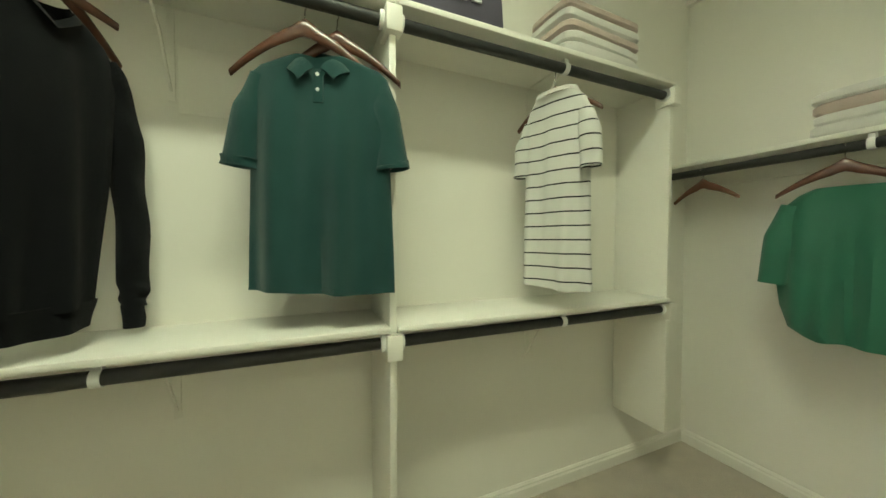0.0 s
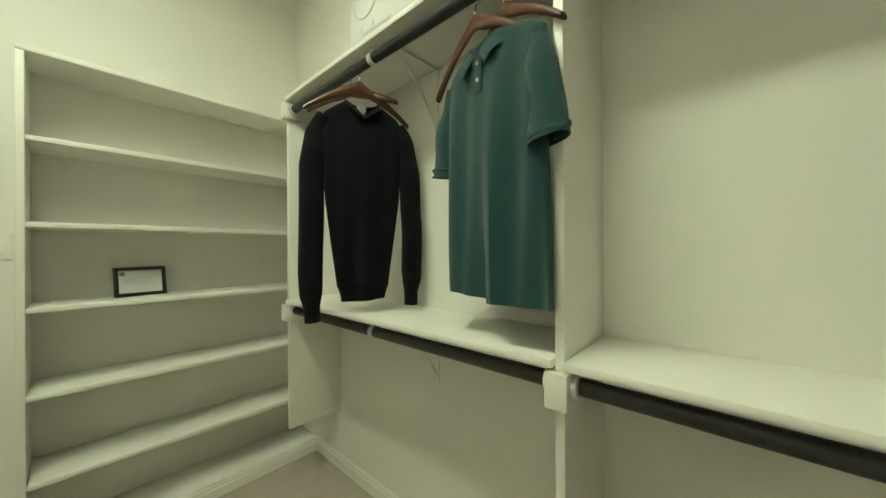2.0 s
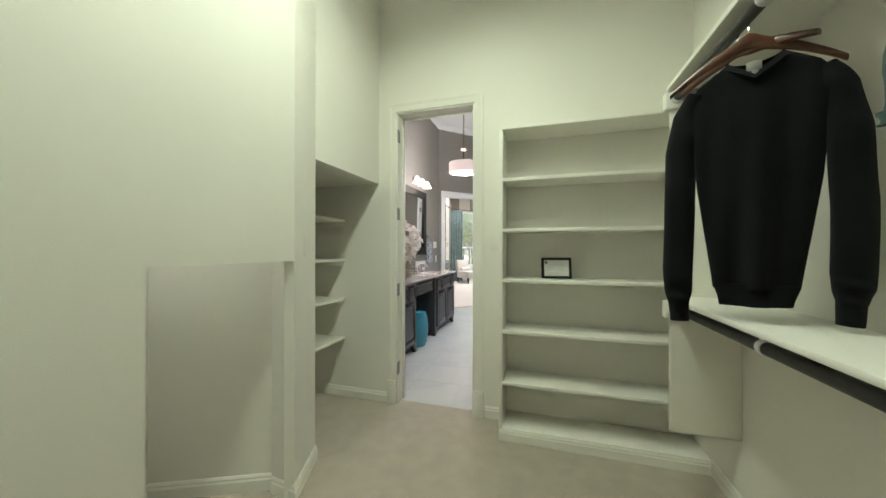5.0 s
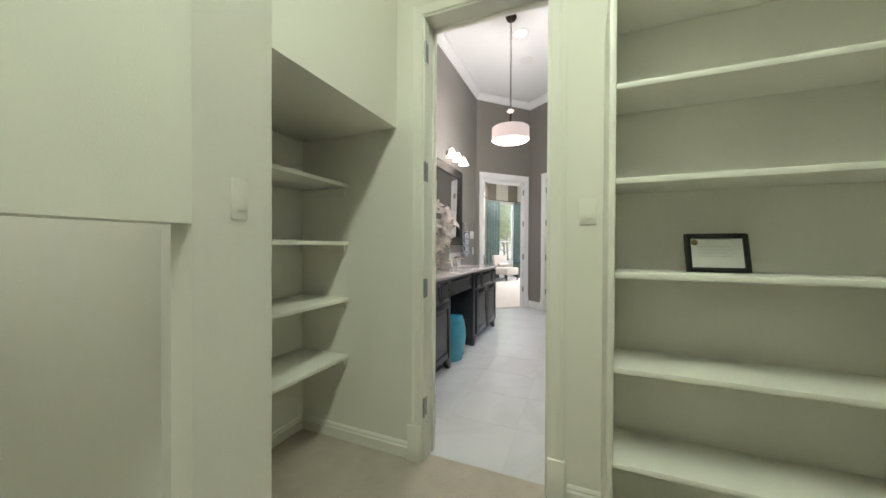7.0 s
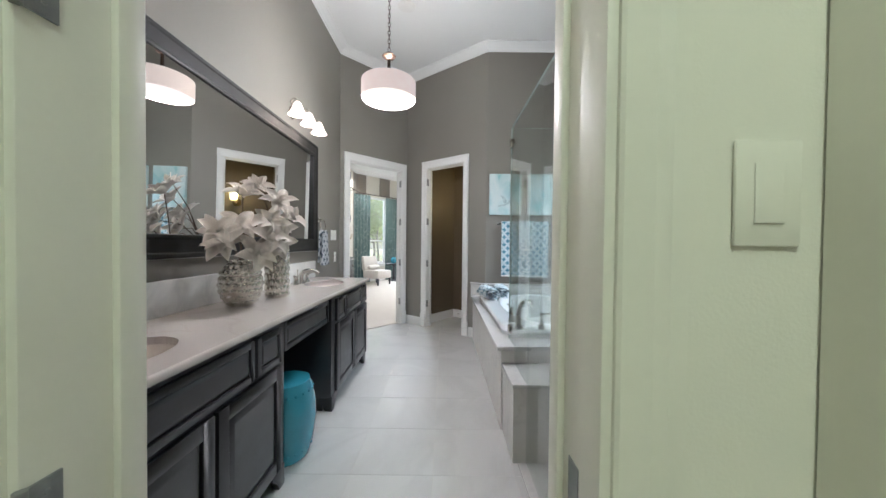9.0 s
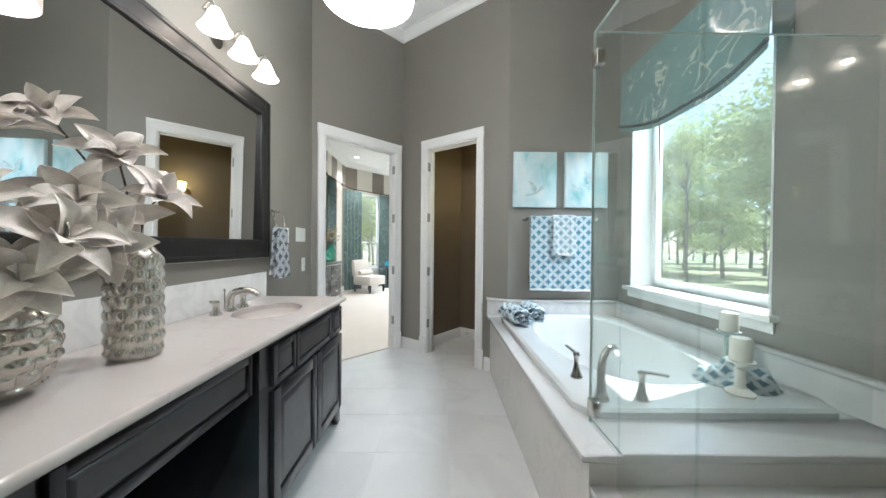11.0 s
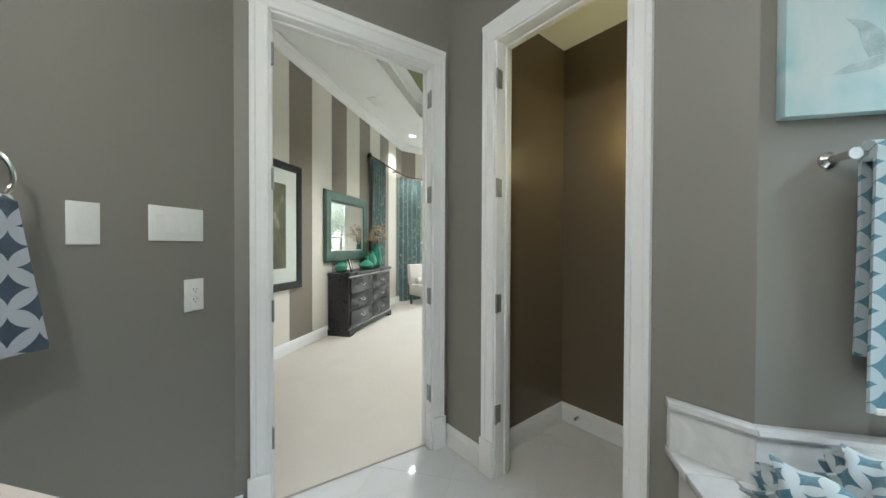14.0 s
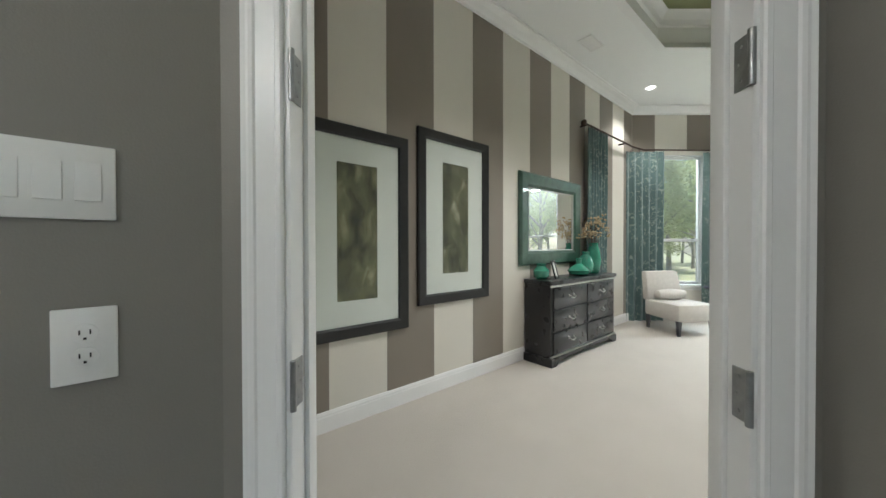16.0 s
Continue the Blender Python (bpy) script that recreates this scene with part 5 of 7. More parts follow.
part("neckband", Mesh().rings([ring_loop(0.108, 0.052, 1.938), ring_loop(0.102, 0.048, 1.955)], caps=False), linen_white, tee, smooth=True, solid=0.003)

# green blouse and empty hanger on the east rod
hanger(pose(1.95, 0.69, 1.725, 0, 0, 285), "walnut wooden hanger holding the green blouse", 0.20, 0.10, hook=0.08)
bl = thing("blouse", "sheer emerald green blouse with wide sleeves on a hanger", "blouse", "hanging clothes", at=pose(1.95, 0.655, 0, 0, 0, 283))
part("body", body_mesh([(0.92, 0.135, 0.05), (0.96, 0.185, 0.045), (1.05, 0.215, 0.046), (1.20, 0.232, 0.046), (1.40, 0.222, 0.044), (1.50, 0.200, 0.036), (1.54, 0.160, 0.045), (1.565, 0.115, 0.05)], 0.026, 0.3), green_sheer, bl, smooth=True, solid=0.0015)
for s in (-1, 1):
    part("sleeve", limb_mesh([(s * 0.18, 0, 1.50), (s * 0.215, -0.01, 1.36), (s * 0.235, -0.015, 1.15)], [(0.035, 0.03), (0.052, 0.036), (0.05, 0.034)], phase=s), green_sheer, bl, smooth=True, solid=0.0015)
hanger(pose(1.95, 1.21, 1.725, 0, 0, 262), "empty walnut wooden hanger on the rod", 0.17, 0.08, hook=0.075)

# ---- closet odds ----
for bx, bz in ((-0.49, 1.034), (0.96, 1.034), (-0.49, 2.105), (0.96, 2.105)):
    sb = thing("shelf_bracket", "cream painted steel shelf bracket under the shelf", "bracket", "shelf brackets", at=pose(bx, CN, bz))
    part("upright", Mesh().box((-0.011, -0.005, -0.30), (0.011, -0.0005, -0.085 if bz < 2 else -0.001)), closet_wood, sb, bevel=0.001)
    part("arm", Mesh().box((-0.009, -0.27, -0.006), (0.009, -0.024, -0.001)), closet_wood, sb, bevel=0.001)
    part("brace", Mesh().tube([(0, -0.006, -0.27), (0, -0.10, -0.12), (0, -0.24, -0.008)], 0.0045, 8), closet_wood, sb, smooth=True)
ap = thing("access_panel", "cream painted wall access panel behind the clothes", "access panel", at=pose(-0.30, CN, 1.88))
part("panel", Mesh().box((-0.17, -0.005, -0.11), (0.17, -0.0005, 0.11)), closet_wood, ap, bevel=0.002)

tote = thing("tote_bag", "plum grey canvas tote bag with pale lettering on the shelf", "bag", at=pose(0.43, 1.24, 2.131, 0, 0, -6))
prof = [[(-0.19, -0.06, 0), (0.19, -0.06, 0), (0.19, 0.06, 0), (-0.19, 0.06, 0)], [(-0.185, -0.07, 0.10), (0.18, -0.065, 0.10), (0.18, 0.06, 0.10), (-0.185, 0.06, 0.10)], [(-0.175, -0.05, 0.22), (0.165, -0.045, 0.23), (0.165, 0.03, 0.22), (-0.175, 0.03, 0.23)], [(-0.165, -0.02, 0.32), (0.15, -0.015, 0.31), (0.15, 0.01, 0.32), (-0.165, 0.01, 0.32)]]
part("bag", Mesh().rings(prof), tote_cloth, tote, bevel=0.012)
for i, w in enumerate((0.05, 0.06, 0.04)):
    part("print_bar", Mesh().box((-0.10 + i * 0.075, -0.0735, 0.075), (-0.10 + i * 0.075 + w, -0.068, 0.095)).box((-0.10 + i * 0.075, -0.0735, 0.075), (-0.10 + i * 0.075 + 0.012, -0.068, 0.125)), silver_print, tote, "pale printed letters")
part("strap", Mesh().tube([(-0.08, -0.02, 0.31), (-0.07, -0.05, 0.42), (0, -0.07, 0.45), (0.07, -0.05, 0.42), (0.08, -0.02, 0.31)], 0.011, 8), tote_cloth, tote, smooth=True)


def folded(at, label, layers, w=0.30, d=0.22):
    st = thing("folded_linens", label, "folded fabric", "folded linens", at=at)
    z = 0.0
    for i, (h, m) in enumerate(layers):
        hw, hd = w / 2 * random.uniform(0.93, 1.0), d / 2 * random.uniform(0.93, 1.0)
        ring = [[((hw if abs(a) < 1.5708 or abs(a) > 4.712 else hw) * math.copysign(abs(math.cos(a)) ** 0.25, math.cos(a)) * f, hd * math.copysign(abs(math.sin(a)) ** 0.25, math.sin(a)) * f + 0.003 * math.sin(5 * a + i), z + zz + 0.0015 * math.sin(3 * a + i)) for a in [2 * math.pi * k / 28 for k in range(28)]]
                for f, zz in ((0.93, 0.002), (1.0, h * 0.25), (1.0, h * 0.75), (0.93, h))]
        part("fold", Mesh().rings(ring), m, st, smooth=True)
        z += h * 0.98
    return st


folded(pose(1.16, 1.30, 2.1315, 0, 0, 2), "folded white and blush linens in a stack", [(0.06, linen_white), (0.05, linen_white), (0.045, linen_blush), (0.05, linen_white), (0.04, linen_blush)], 0.50, 0.26)
folded(pose(2.07, 0.60, 1.789, 0, 0, 92), "folded white and grey linens on the closet shelf", [(0.05, linen_white), (0.045, linen_white), (0.05, linen_blush), (0.045, linen_white)], 0.42, 0.24)
bag = thing("paper_bag", "white paper shopping bag with grey printed marks", "bag", at=pose(-0.58, 1.30, 2.131, 0, 0, 3))
part("sack", Mesh().rings([[(-0.20, -0.07, 0), (0.20, -0.07, 0), (0.20, 0.07, 0), (-0.20, 0.07, 0)], [(-0.20, -0.07, 0.46), (0.20, -0.07, 0.46), (0.20, 0.07, 0.46), (-0.20, 0.07, 0.46)]]), paper_white, bag, bevel=0.003)
part("print_bar", Mesh().box((-0.12, -0.0725, 0.10), (0.06, -0.0702, 0.112)).box((-0.12, -0.0725, 0.10), (-0.112, -0.0702, 0.13)).box((-0.05, -0.0725, 0.10), (-0.042, -0.0702, 0.135)), silver_print, bag, "grey printed lettering")
part("print_curve", Mesh().tube([(-0.10 + 0.07 * math.cos(a), -0.0715, 0.24 + 0.07 * math.sin(a)) for a in [math.pi * (0.9 + 0.08 * k) for k in range(14)]], 0.003, 6), silver_print, bag, "grey printed curve")
kb = thing("tan_box", "small tan storage box on the top shelf", "box", at=pose(-0.27, 1.33, 2.131))
part("box", Mesh().box((-0.09, -0.1, 0), (0.09, 0.1, 0.2)), mat("tan_card", (0.42, 0.33, 0.24), 0.8, bump=0.2), kb, bevel=0.004)


def card_frame(at, label, w, h, inner_mat, t=0.022, name="card_frame"):
    f = thing(name, label, "picture frame", at=at)
    ms = Mesh().box((-w / 2, -0.008, 0), (-w / 2 + t, 0.008, h)).box((w / 2 - t, -0.008, 0), (w / 2, 0.008, h)).box((-w / 2 + t, -0.008, 0), (w / 2 - t, 0.008, t)).box((-w / 2 + t, -0.008, h - t), (w / 2 - t, 0.008, h))
    part("frame", ms, black_frame, f, bevel=0.002)
    part("card", Mesh().box((-w / 2 + t, -0.001, t), (w / 2 - t, 0.005, h - t)), inner_mat, f, "white printed card")
    return f


cf = card_frame(pose(-1.735, 0.627, 1.094, -12, 0, 97), "black framed white certificate leaning on the shelf", 0.20, 0.145, paper_white, 0.017)
for i, (a, b) in enumerate(((-0.06, 0.045), (-0.06, 0.05), (-0.06, 0.03), (-0.06, 0.048))):
    part("print_bar", Mesh().box((a, -0.0022, 0.095 - i * 0.012), (b, -0.0012, 0.098 - i * 0.012)), silver_print, cf, "faint lines of print")
part("seal", Mesh().lathe([(0.011, 0), (0.011, 0.001)], 14, pose(-0.068, -0.0008, 0.112, 90, 0, 0)), brass, cf, "gold seal")
part("easel", Mesh().box((-0.02, 0.006, 0.0), (0.02, 0.010, 0.10)), black_frame, cf)


def wall_plate(at, label, gangs=1, kind="rocker", w=None, name="switch_plate", face=None):
    """A cover plate on a wall; its face towards -y."""
    w = w or 0.080 + 0.046 * (gangs - 1)
    h = 0.0575 if face else 0.064
    p = thing(name, label, "switch" if kind != "outlet" else "outlet", at=at)
    part("plate", Mesh().box((-w / 2, -0.0055, -h), (w / 2, -0.0005, h)), face or plastic, p, bevel=0.0035)
    for g in range(gangs):
        x = (g - (gangs - 1) / 2) * 0.046
        if kind == "rocker":
            part("rocker", Mesh().rings([[(x - 0.0165, -0.006, -0.033), (x + 0.0165, -0.006, -0.033), (x + 0.0165, -0.006, 0.033), (x - 0.0165, -0.006, 0.033)], [(x - 0.0155, -0.0080, -0.032), (x + 0.0155, -0.0080, -0.032), (x + 0.0155, -0.0062, 0.032), (x - 0.0155, -0.0062, 0.032)]]), face or plastic, p, bevel=0.001)
        else:
            for z in (-0.02, 0.02):
                soc = part("socket", Mesh().lathe([(0.0165, 0), (0.0165, 0.0025), (0.015, 0.003)], 20, pose(x, -0.006, z, 90, 0, 0)), plastic, p, smooth=True)
                part("slot", Mesh().box((x - 0.0075, -0.0098, z - 0.001), (x - 0.0055, -0.0085, z + 0.007)).box((x + 0.0055, -0.0098, z - 0.001), (x + 0.0075, -0.0085, z + 0.007)).box((x - 0.002, -0.0098, z - 0.010), (x + 0.002, -0.0085, z - 0.006)), black_frame, soc, "dark slot")
    return p


wall_plate(pose(CW, 0.188, 1.342, 0, 0, 90), "cream rocker light switch on the closet wall", w=0.072, face=closet_wood)
wall_plate(frame2((RX1, CS2), (NX, CS)) @ pose(0.17, 0, 1.315), "cream rocker light switch beside the alcove", w=0.072, face=closet_wood)
wall_plate(pose(-5.425, VY, 1.365, 0, 0, 180), "white switch plate beside the towel ring")
wall_plate(pose(-5.705, VY, 1.379, 0, 0, 180), "white triple switch plate on the taupe wall", 4, w=0.205)
wall_plate(pose(-5.768, VY, 1.10, 0, 0, 180), "white duplex outlet on the taupe wall", 1, "outlet")
lt = thing("ceiling_lamp", "long white wrap-around fluorescent ceiling lamp, lit", "ceiling light", at=pose(-0.28, 0.06, CH))
part("base", Mesh().box((-0.62, -0.08, -0.03), (0.62, 0.08, -0.001)), plastic, lt, bevel=0.004)
wrap = [(-0.14, -0.031), (-0.135, -0.085), (-0.11, -0.108), (0.11, -0.108), (0.135, -0.085), (0.14, -0.031)]
part("diffuser", Mesh().rings([[(x, y, z) for y, z in wrap] for x in (-0.60, 0.60)]), mat("opal_diffuser", (0.85, 0.85, 0.8), 0.5, emit=(0.92, 1.0, 0.72, 0.812)), lt, "opal acrylic wrap diffuser, lit", bevel=0.004)
for x in (-0.612, 0.612):
    part("end_cap", Mesh().rings([[(x + q, y * 1.02, z * 1.01) for y, z in wrap] for q in (-0.011, 0.011)]), plastic, lt, bevel=0.002)

# ---- vanity things ----
MX0, MX1, MZ0, MZ1 = -5.088, -2.06, 1.195, 2.325
fw = 0.125
mir = thing("vanity_mirror", "large vanity mirror in a broad espresso wood frame", "mirror", at=pose(0, 0, 0))
part("glass", Mesh().box((MX0 + fw - 0.02, VY + 0.002, MZ0 + fw - 0.02), (MX1 - fw + 0.02, VY + 0.004, MZ1 - fw + 0.02)), mirror_mat, mir, "silvered mirror glass", at=pose(-3.575, VY + 0.020, 1.75, -0.7, 0, 0.4) @ pose(3.575, -VY, -1.75))


def mitred_frame(x0, x1, z0, z1, w, prof, y):
    """Picture-frame moulding with mitred corners; prof rows (in from the outer edge 0..w, depth)."""
    rings = []
    for cx, cz, sx_, sz_ in ((x0, z0, 1, 1), (x1, z0, -1, 1), (x1, z1, -1, -1), (x0, z1, 1, -1)):
        rings.append([(cx + sx_ * a, y + b, cz + sz_ * a) for a, b in prof])
    return Mesh().rings(rings, closed=True)


part("frame", mitred_frame(MX0, MX1, MZ0, MZ1, fw, [(0, 0), (0, 0.034), (0.006, 0.038), (0.022, 0.038), (0.030, 0.034), (0.095, 0.034), (0.105, 0.038), (fw - 0.005, 0.037), (fw, 0.031), (fw, 0)], VY + 0.003), mat("dark_mirror_frame_wood", (0.011, 0.011, 0.011), 0.5, spec=0.3, var=0.2, scale=14, bump=0.06, bump_scale=90), mir)
part("bead", mitred_frame(MX0 - 0.006, MX1 + 0.006, MZ0 - 0.006, MZ1 + 0.006, 0.006, [(0, 0), (0, 0.010), (0.006, 0.012), (0.006, 0)], VY + 0.002), silver_trim, mir, "thin silver outer bead")


def vanity_light(xs, zc, label):
    vl = thing("vanity_light", label, "wall lamp", "vanity lights", at=pose(0, 0, 0))
    mid = sum(xs) / len(xs)
    part("back_plate", Mesh().lathe([(0.058, 0), (0.058, 0.012), (0.04, 0.02), (0.015, 0.03)], 28, pose(mid, VY, zc + 0.055, 270, 0, 180)), chrome, vl, smooth=True)
    part("bar", Mesh().tube([(xs[0], VY + 0.10, zc + 0.055), (xs[-1], VY + 0.10, zc + 0.055)], 0.009, 12), chrome, vl, smooth=True)
    part("stem", Mesh().tube([(mid, VY + 0.01, zc + 0.055), (mid, VY + 0.10, zc + 0.055)], 0.009, 12), chrome, vl, smooth=True)
    for x in xs:
        arm = [(x, VY + 0.10, zc + 0.055), (x, VY + 0.125, zc + 0.085), (x, VY + 0.15, zc + 0.085), (x, VY + 0.16, zc + 0.06)]
        a = part("arm", Mesh().tube(arm, 0.007, 10), chrome, vl, smooth=True)
        sh_ = part("shade", Mesh().lathe([(0.016, 0.055), (0.022, 0.052), (0.034, 0.03), (0.05, -0.01), (0.066, -0.04), (0.078, -0.055)], 28, pose(x, VY + 0.16, zc), caps=False), shade_glass, vl, "frosted bell glass shade, lit", smooth=True, solid=0.003)
        sh_.visible_shadow = False


vanity_light((-4.79, -4.55, -4.31), 2.425, "three-light nickel vanity lamp with frosted bell shades, lit")
vanity_light((-2.79, -2.55, -2.31), 2.425, "three-light nickel vanity lamp with frosted bell shades, lit")

PXX, PYY, PZ = -4.2, -0.625, 2.53
pend = thing("pendant_lamp", "drum pendant lamp with a blush shade on a chain, lit", "pendant lamp", at=pose(PXX, PYY, 0))
s1 = part("shade", Mesh().lathe([(0.215, PZ - 0.075), (0.22, PZ - 0.07), (0.22, PZ + 0.07), (0.215, PZ + 0.075)], 48, caps=False), pend_shade, pend, "blush fabric drum shade, lit", smooth=True, solid=0.004)
s2 = part("diffuser", Mesh().lathe([(0.001, PZ - 0.082), (0.10, PZ - 0.080), (0.205, PZ - 0.068)], 48, caps=False), pend_glow, pend, "frosted diffuser, lit", smooth=True)
s1.visible_shadow = s2.visible_shadow = False
part("stem", Mesh().lathe([(0.013, PZ + 0.02), (0.013, PZ + 0.25), (0.008, PZ + 0.26)], 14), bronze, pend, smooth=True)
part("hub", Mesh().lathe([(0.012, PZ + 0.25), (0.04, PZ + 0.262), (0.055, PZ + 0.28), (0.04, PZ + 0.295), (0.01, PZ + 0.315)], 20), bronze, pend, "bronze hub", smooth=True)
for k in range(3):
    a = k * 2.094
    part("scroll", Mesh().tube([(0.012 * math.cos(a), 0.012 * math.sin(a), PZ + 0.07), (0.05 * math.cos(a), 0.05 * math.sin(a), PZ + 0.09), (0.09 * math.cos(a), 0.09 * math.sin(a), PZ + 0.105), (0.10 * math.cos(a), 0.10 * math.sin(a), PZ + 0.085), (0.085 * math.cos(a), 0.085 * math.sin(a), PZ + 0.08)], 0.006, 8), bronze, pend, smooth=True)
zz, k = PZ + 0.31, 0
while zz < BH - 0.06:
    pts = [(0.010 * math.cos(a) if k % 2 else 0.0, 0.0 if k % 2 else 0.010 * math.cos(a), zz + 0.022 + 0.022 * math.sin(a)) for a in [2 * math.pi * q / 12 for q in range(12)]]
    part("chain_link", Mesh().tube(pts, 0.0028, 6, closed=True), bronze, pend, smooth=True)
    zz += 0.034
    k += 1
part("canopy", Mesh().lathe([(0.008, BH - 0.06), (0.05, BH - 0.04), (0.065, BH - 0.01), (0.065, BH - 0.001)], 24), bronze, pend, smooth=True)


def downlight(x, y, z, label, r=0.075):
    d = thing("downlight", label, "ceiling light", "downlights", at=pose(x, y, z))
    part("trim_ring", Mesh().lathe([(r + 0.02, -0.001), (r + 0.018, -0.008), (r, -0.006), (r, -0.001)], 28, caps=False), plastic, d, smooth=True)
    part("lens", Mesh().lathe([(r, -0.004), (0.002, -0.003)], 28, caps=False), spot_glow, d, "glowing lens").visible_shadow = False


downlight(-4.55, -0.57, BH, "round recessed bath downlight, lit")
for x, y in ((-11.36, -2.5), (-11.9, -1.7)):
    downlight(x, y, BZ, "round recessed bedroom downlight, lit", 0.06)
vd = thing("ceiling_speaker", "round white ceiling speaker grille", "speaker", at=pose(-5.2, -0.6, BH))
part("grille", Mesh().lathe([(0.10, -0.001), (0.098, -0.008), (0.08, -0.012), (0.01, -0.013)], 28), plastic, vd, smooth=True)


def faucet(at, label):
    """Widespread basin tap: arched spout and two lever handles; the spout reaches to +y."""
    f = thing("faucet", label, "faucet", "vanity faucets", at=at)
    part("spout_base", Mesh().lathe([(0.026, 0), (0.026, 0.008), (0.019, 0.02)], 20), chrome, f, smooth=True)
    path, rad = [], []
    for k in range(13):
        q = k / 12
        a = math.pi * (0.98 - 0.80 * q)
        path.append((0, 0.068 + 0.075 * math.cos(a) if k > 2 else -0.006 + 0.002 * k, 0.005 + 0.028 * k if k <= 2 else 0.052 + 0.046 * math.sin(a)))
        rad.append(0.019 - 0.007 * q)
    part("spout", Mesh().tube(path, rad, 14), chrome, f, "brushed nickel arched spout", smooth=True)
    part("lift_rod", Mesh().tube([(0, -0.028, 0), (0, -0.028, 0.09)], 0.003, 8).lathe([(0.003, 0.088), (0.007, 0.094), (0.004, 0.104)], 10, Matrix.Translation((0, -0.028, 0))), chrome, f, smooth=True)
    for s in (-1, 1):
        b = part("handle", Mesh().lathe([(0.024, 0), (0.024, 0.006), (0.014, 0.022), (0.012, 0.045), (0.016, 0.055), (0.012, 0.064)], 18, Matrix.Translation((s * 0.10, 0, 0))), chrome, f, smooth=True)
        part("lever", Mesh().tube([(s * 0.10, 0, 0.058), (s * 0.125, 0.01, 0.064), (s * 0.165, 0.02, 0.070)], [0.008, 0.006, 0.005], 10), chrome, b, smooth=True)
    return f


faucet(pose(-4.52, -1.475, 0.905) @ Matrix.Scale(1.22, 4), "brushed nickel widespread basin faucet")
faucet(pose(-2.52, -1.475, 0.905) @ Matrix.Scale(1.22, 4), "brushed nickel widespread basin faucet")

st = thing("garden_stool", "turquoise glazed barrel garden stool in the knee space", "stool", at=pose(-3.46, -1.12, 0))
part("body", Mesh().lathe([(0.12, 0.0), (0.145, 0.006), (0.152, 0.03), (0.175, 0.12), (0.187, 0.23), (0.180, 0.34), (0.16, 0.42), (0.152, 0.44), (0.148, 0.455), (0.12, 0.463), (0.03, 0.466)], 48), stool_glaze, st, smooth=True)
for z in (0.065, 0.40):
    for k in range(22):
        a = 2 * math.pi * k / 22
        r = 0.160 if z < 0.1 else 0.166
        part("stud", Mesh().lathe([(0.009, -0.002), (0.008, 0.004), (0.003, 0.007)], 8, Matrix.Translation((r * math.cos(a), r * math.sin(a), z)) @ pose(0, 0, 0, 0, 90, math.degrees(a))), stool_glaze, st, smooth=True)


def hammered(profile, n, lobes, amp, rowh):
    """A turned body with rows of beaten dimples, every other row shifted by half a dimple."""
    rings = []
    for (r0, z0), (r1, z1) in zip(profile, profile[1:]):
        steps = max(1, round((z1 - z0) / rowh * 7))
        for k in range(steps):
            q = k / steps
            r, z = r0 + (r1 - r0) * q, z0 + (z1 - z0) * q
            row, bulge = int(z / rowh), abs(math.sin(math.pi * z / rowh)) ** 0.6
            ring = []
            for j in range(n):
                a = 2 * math.pi * j / n
                rr = r + amp * bulge * abs(math.sin(lobes * a / 2 + (row % 2) * math.pi / 2)) ** 0.7
                ring.append((rr * math.cos(a), rr * math.sin(a), z))
            rings.append(ring)
    r, z = profile[-1]
    rings.append([(r * math.cos(2 * math.pi * j / n), r * math.sin(2 * math.pi * j / n), z) for j in range(n)])
    return Mesh().rings(rings, caps=False)


va = thing("round_vase", "rounded mercury glass vase with hammered bands on the counter", "vase", "silver vases", at=pose(-3.43, -1.36, 0.906))
part("body", hammered([(0.05, 0.0), (0.085, 0.03), (0.108, 0.09), (0.112, 0.14), (0.10, 0.20), (0.075, 0.235), (0.062, 0.25), (0.066, 0.27)], 96, 12, 0.010, 0.036), mercury, va, smooth=True, solid=0.004)
vb = thing("tall_vase", "tall mercury glass cylinder vase with hammered bands", "vase", "silver vases", at=pose(-3.745, -1.305, 0.906))
part("rim", Mesh().tube([(0.046 * math.cos(a), 0.046 * math.sin(a), 0.376) for a in [2 * math.pi * k / 32 for k in range(32)]], 0.004, 8, closed=True), mercury, vb, smooth=True)
part("body", hammered([(0.064, 0.0), (0.070, 0.02), (0.072, 0.10), (0.072, 0.20), (0.072, 0.30), (0.068, 0.345), (0.05, 0.36), (0.045, 0.375)], 88, 11, 0.009, 0.043), mercury, vb, smooth=True, solid=0.004)


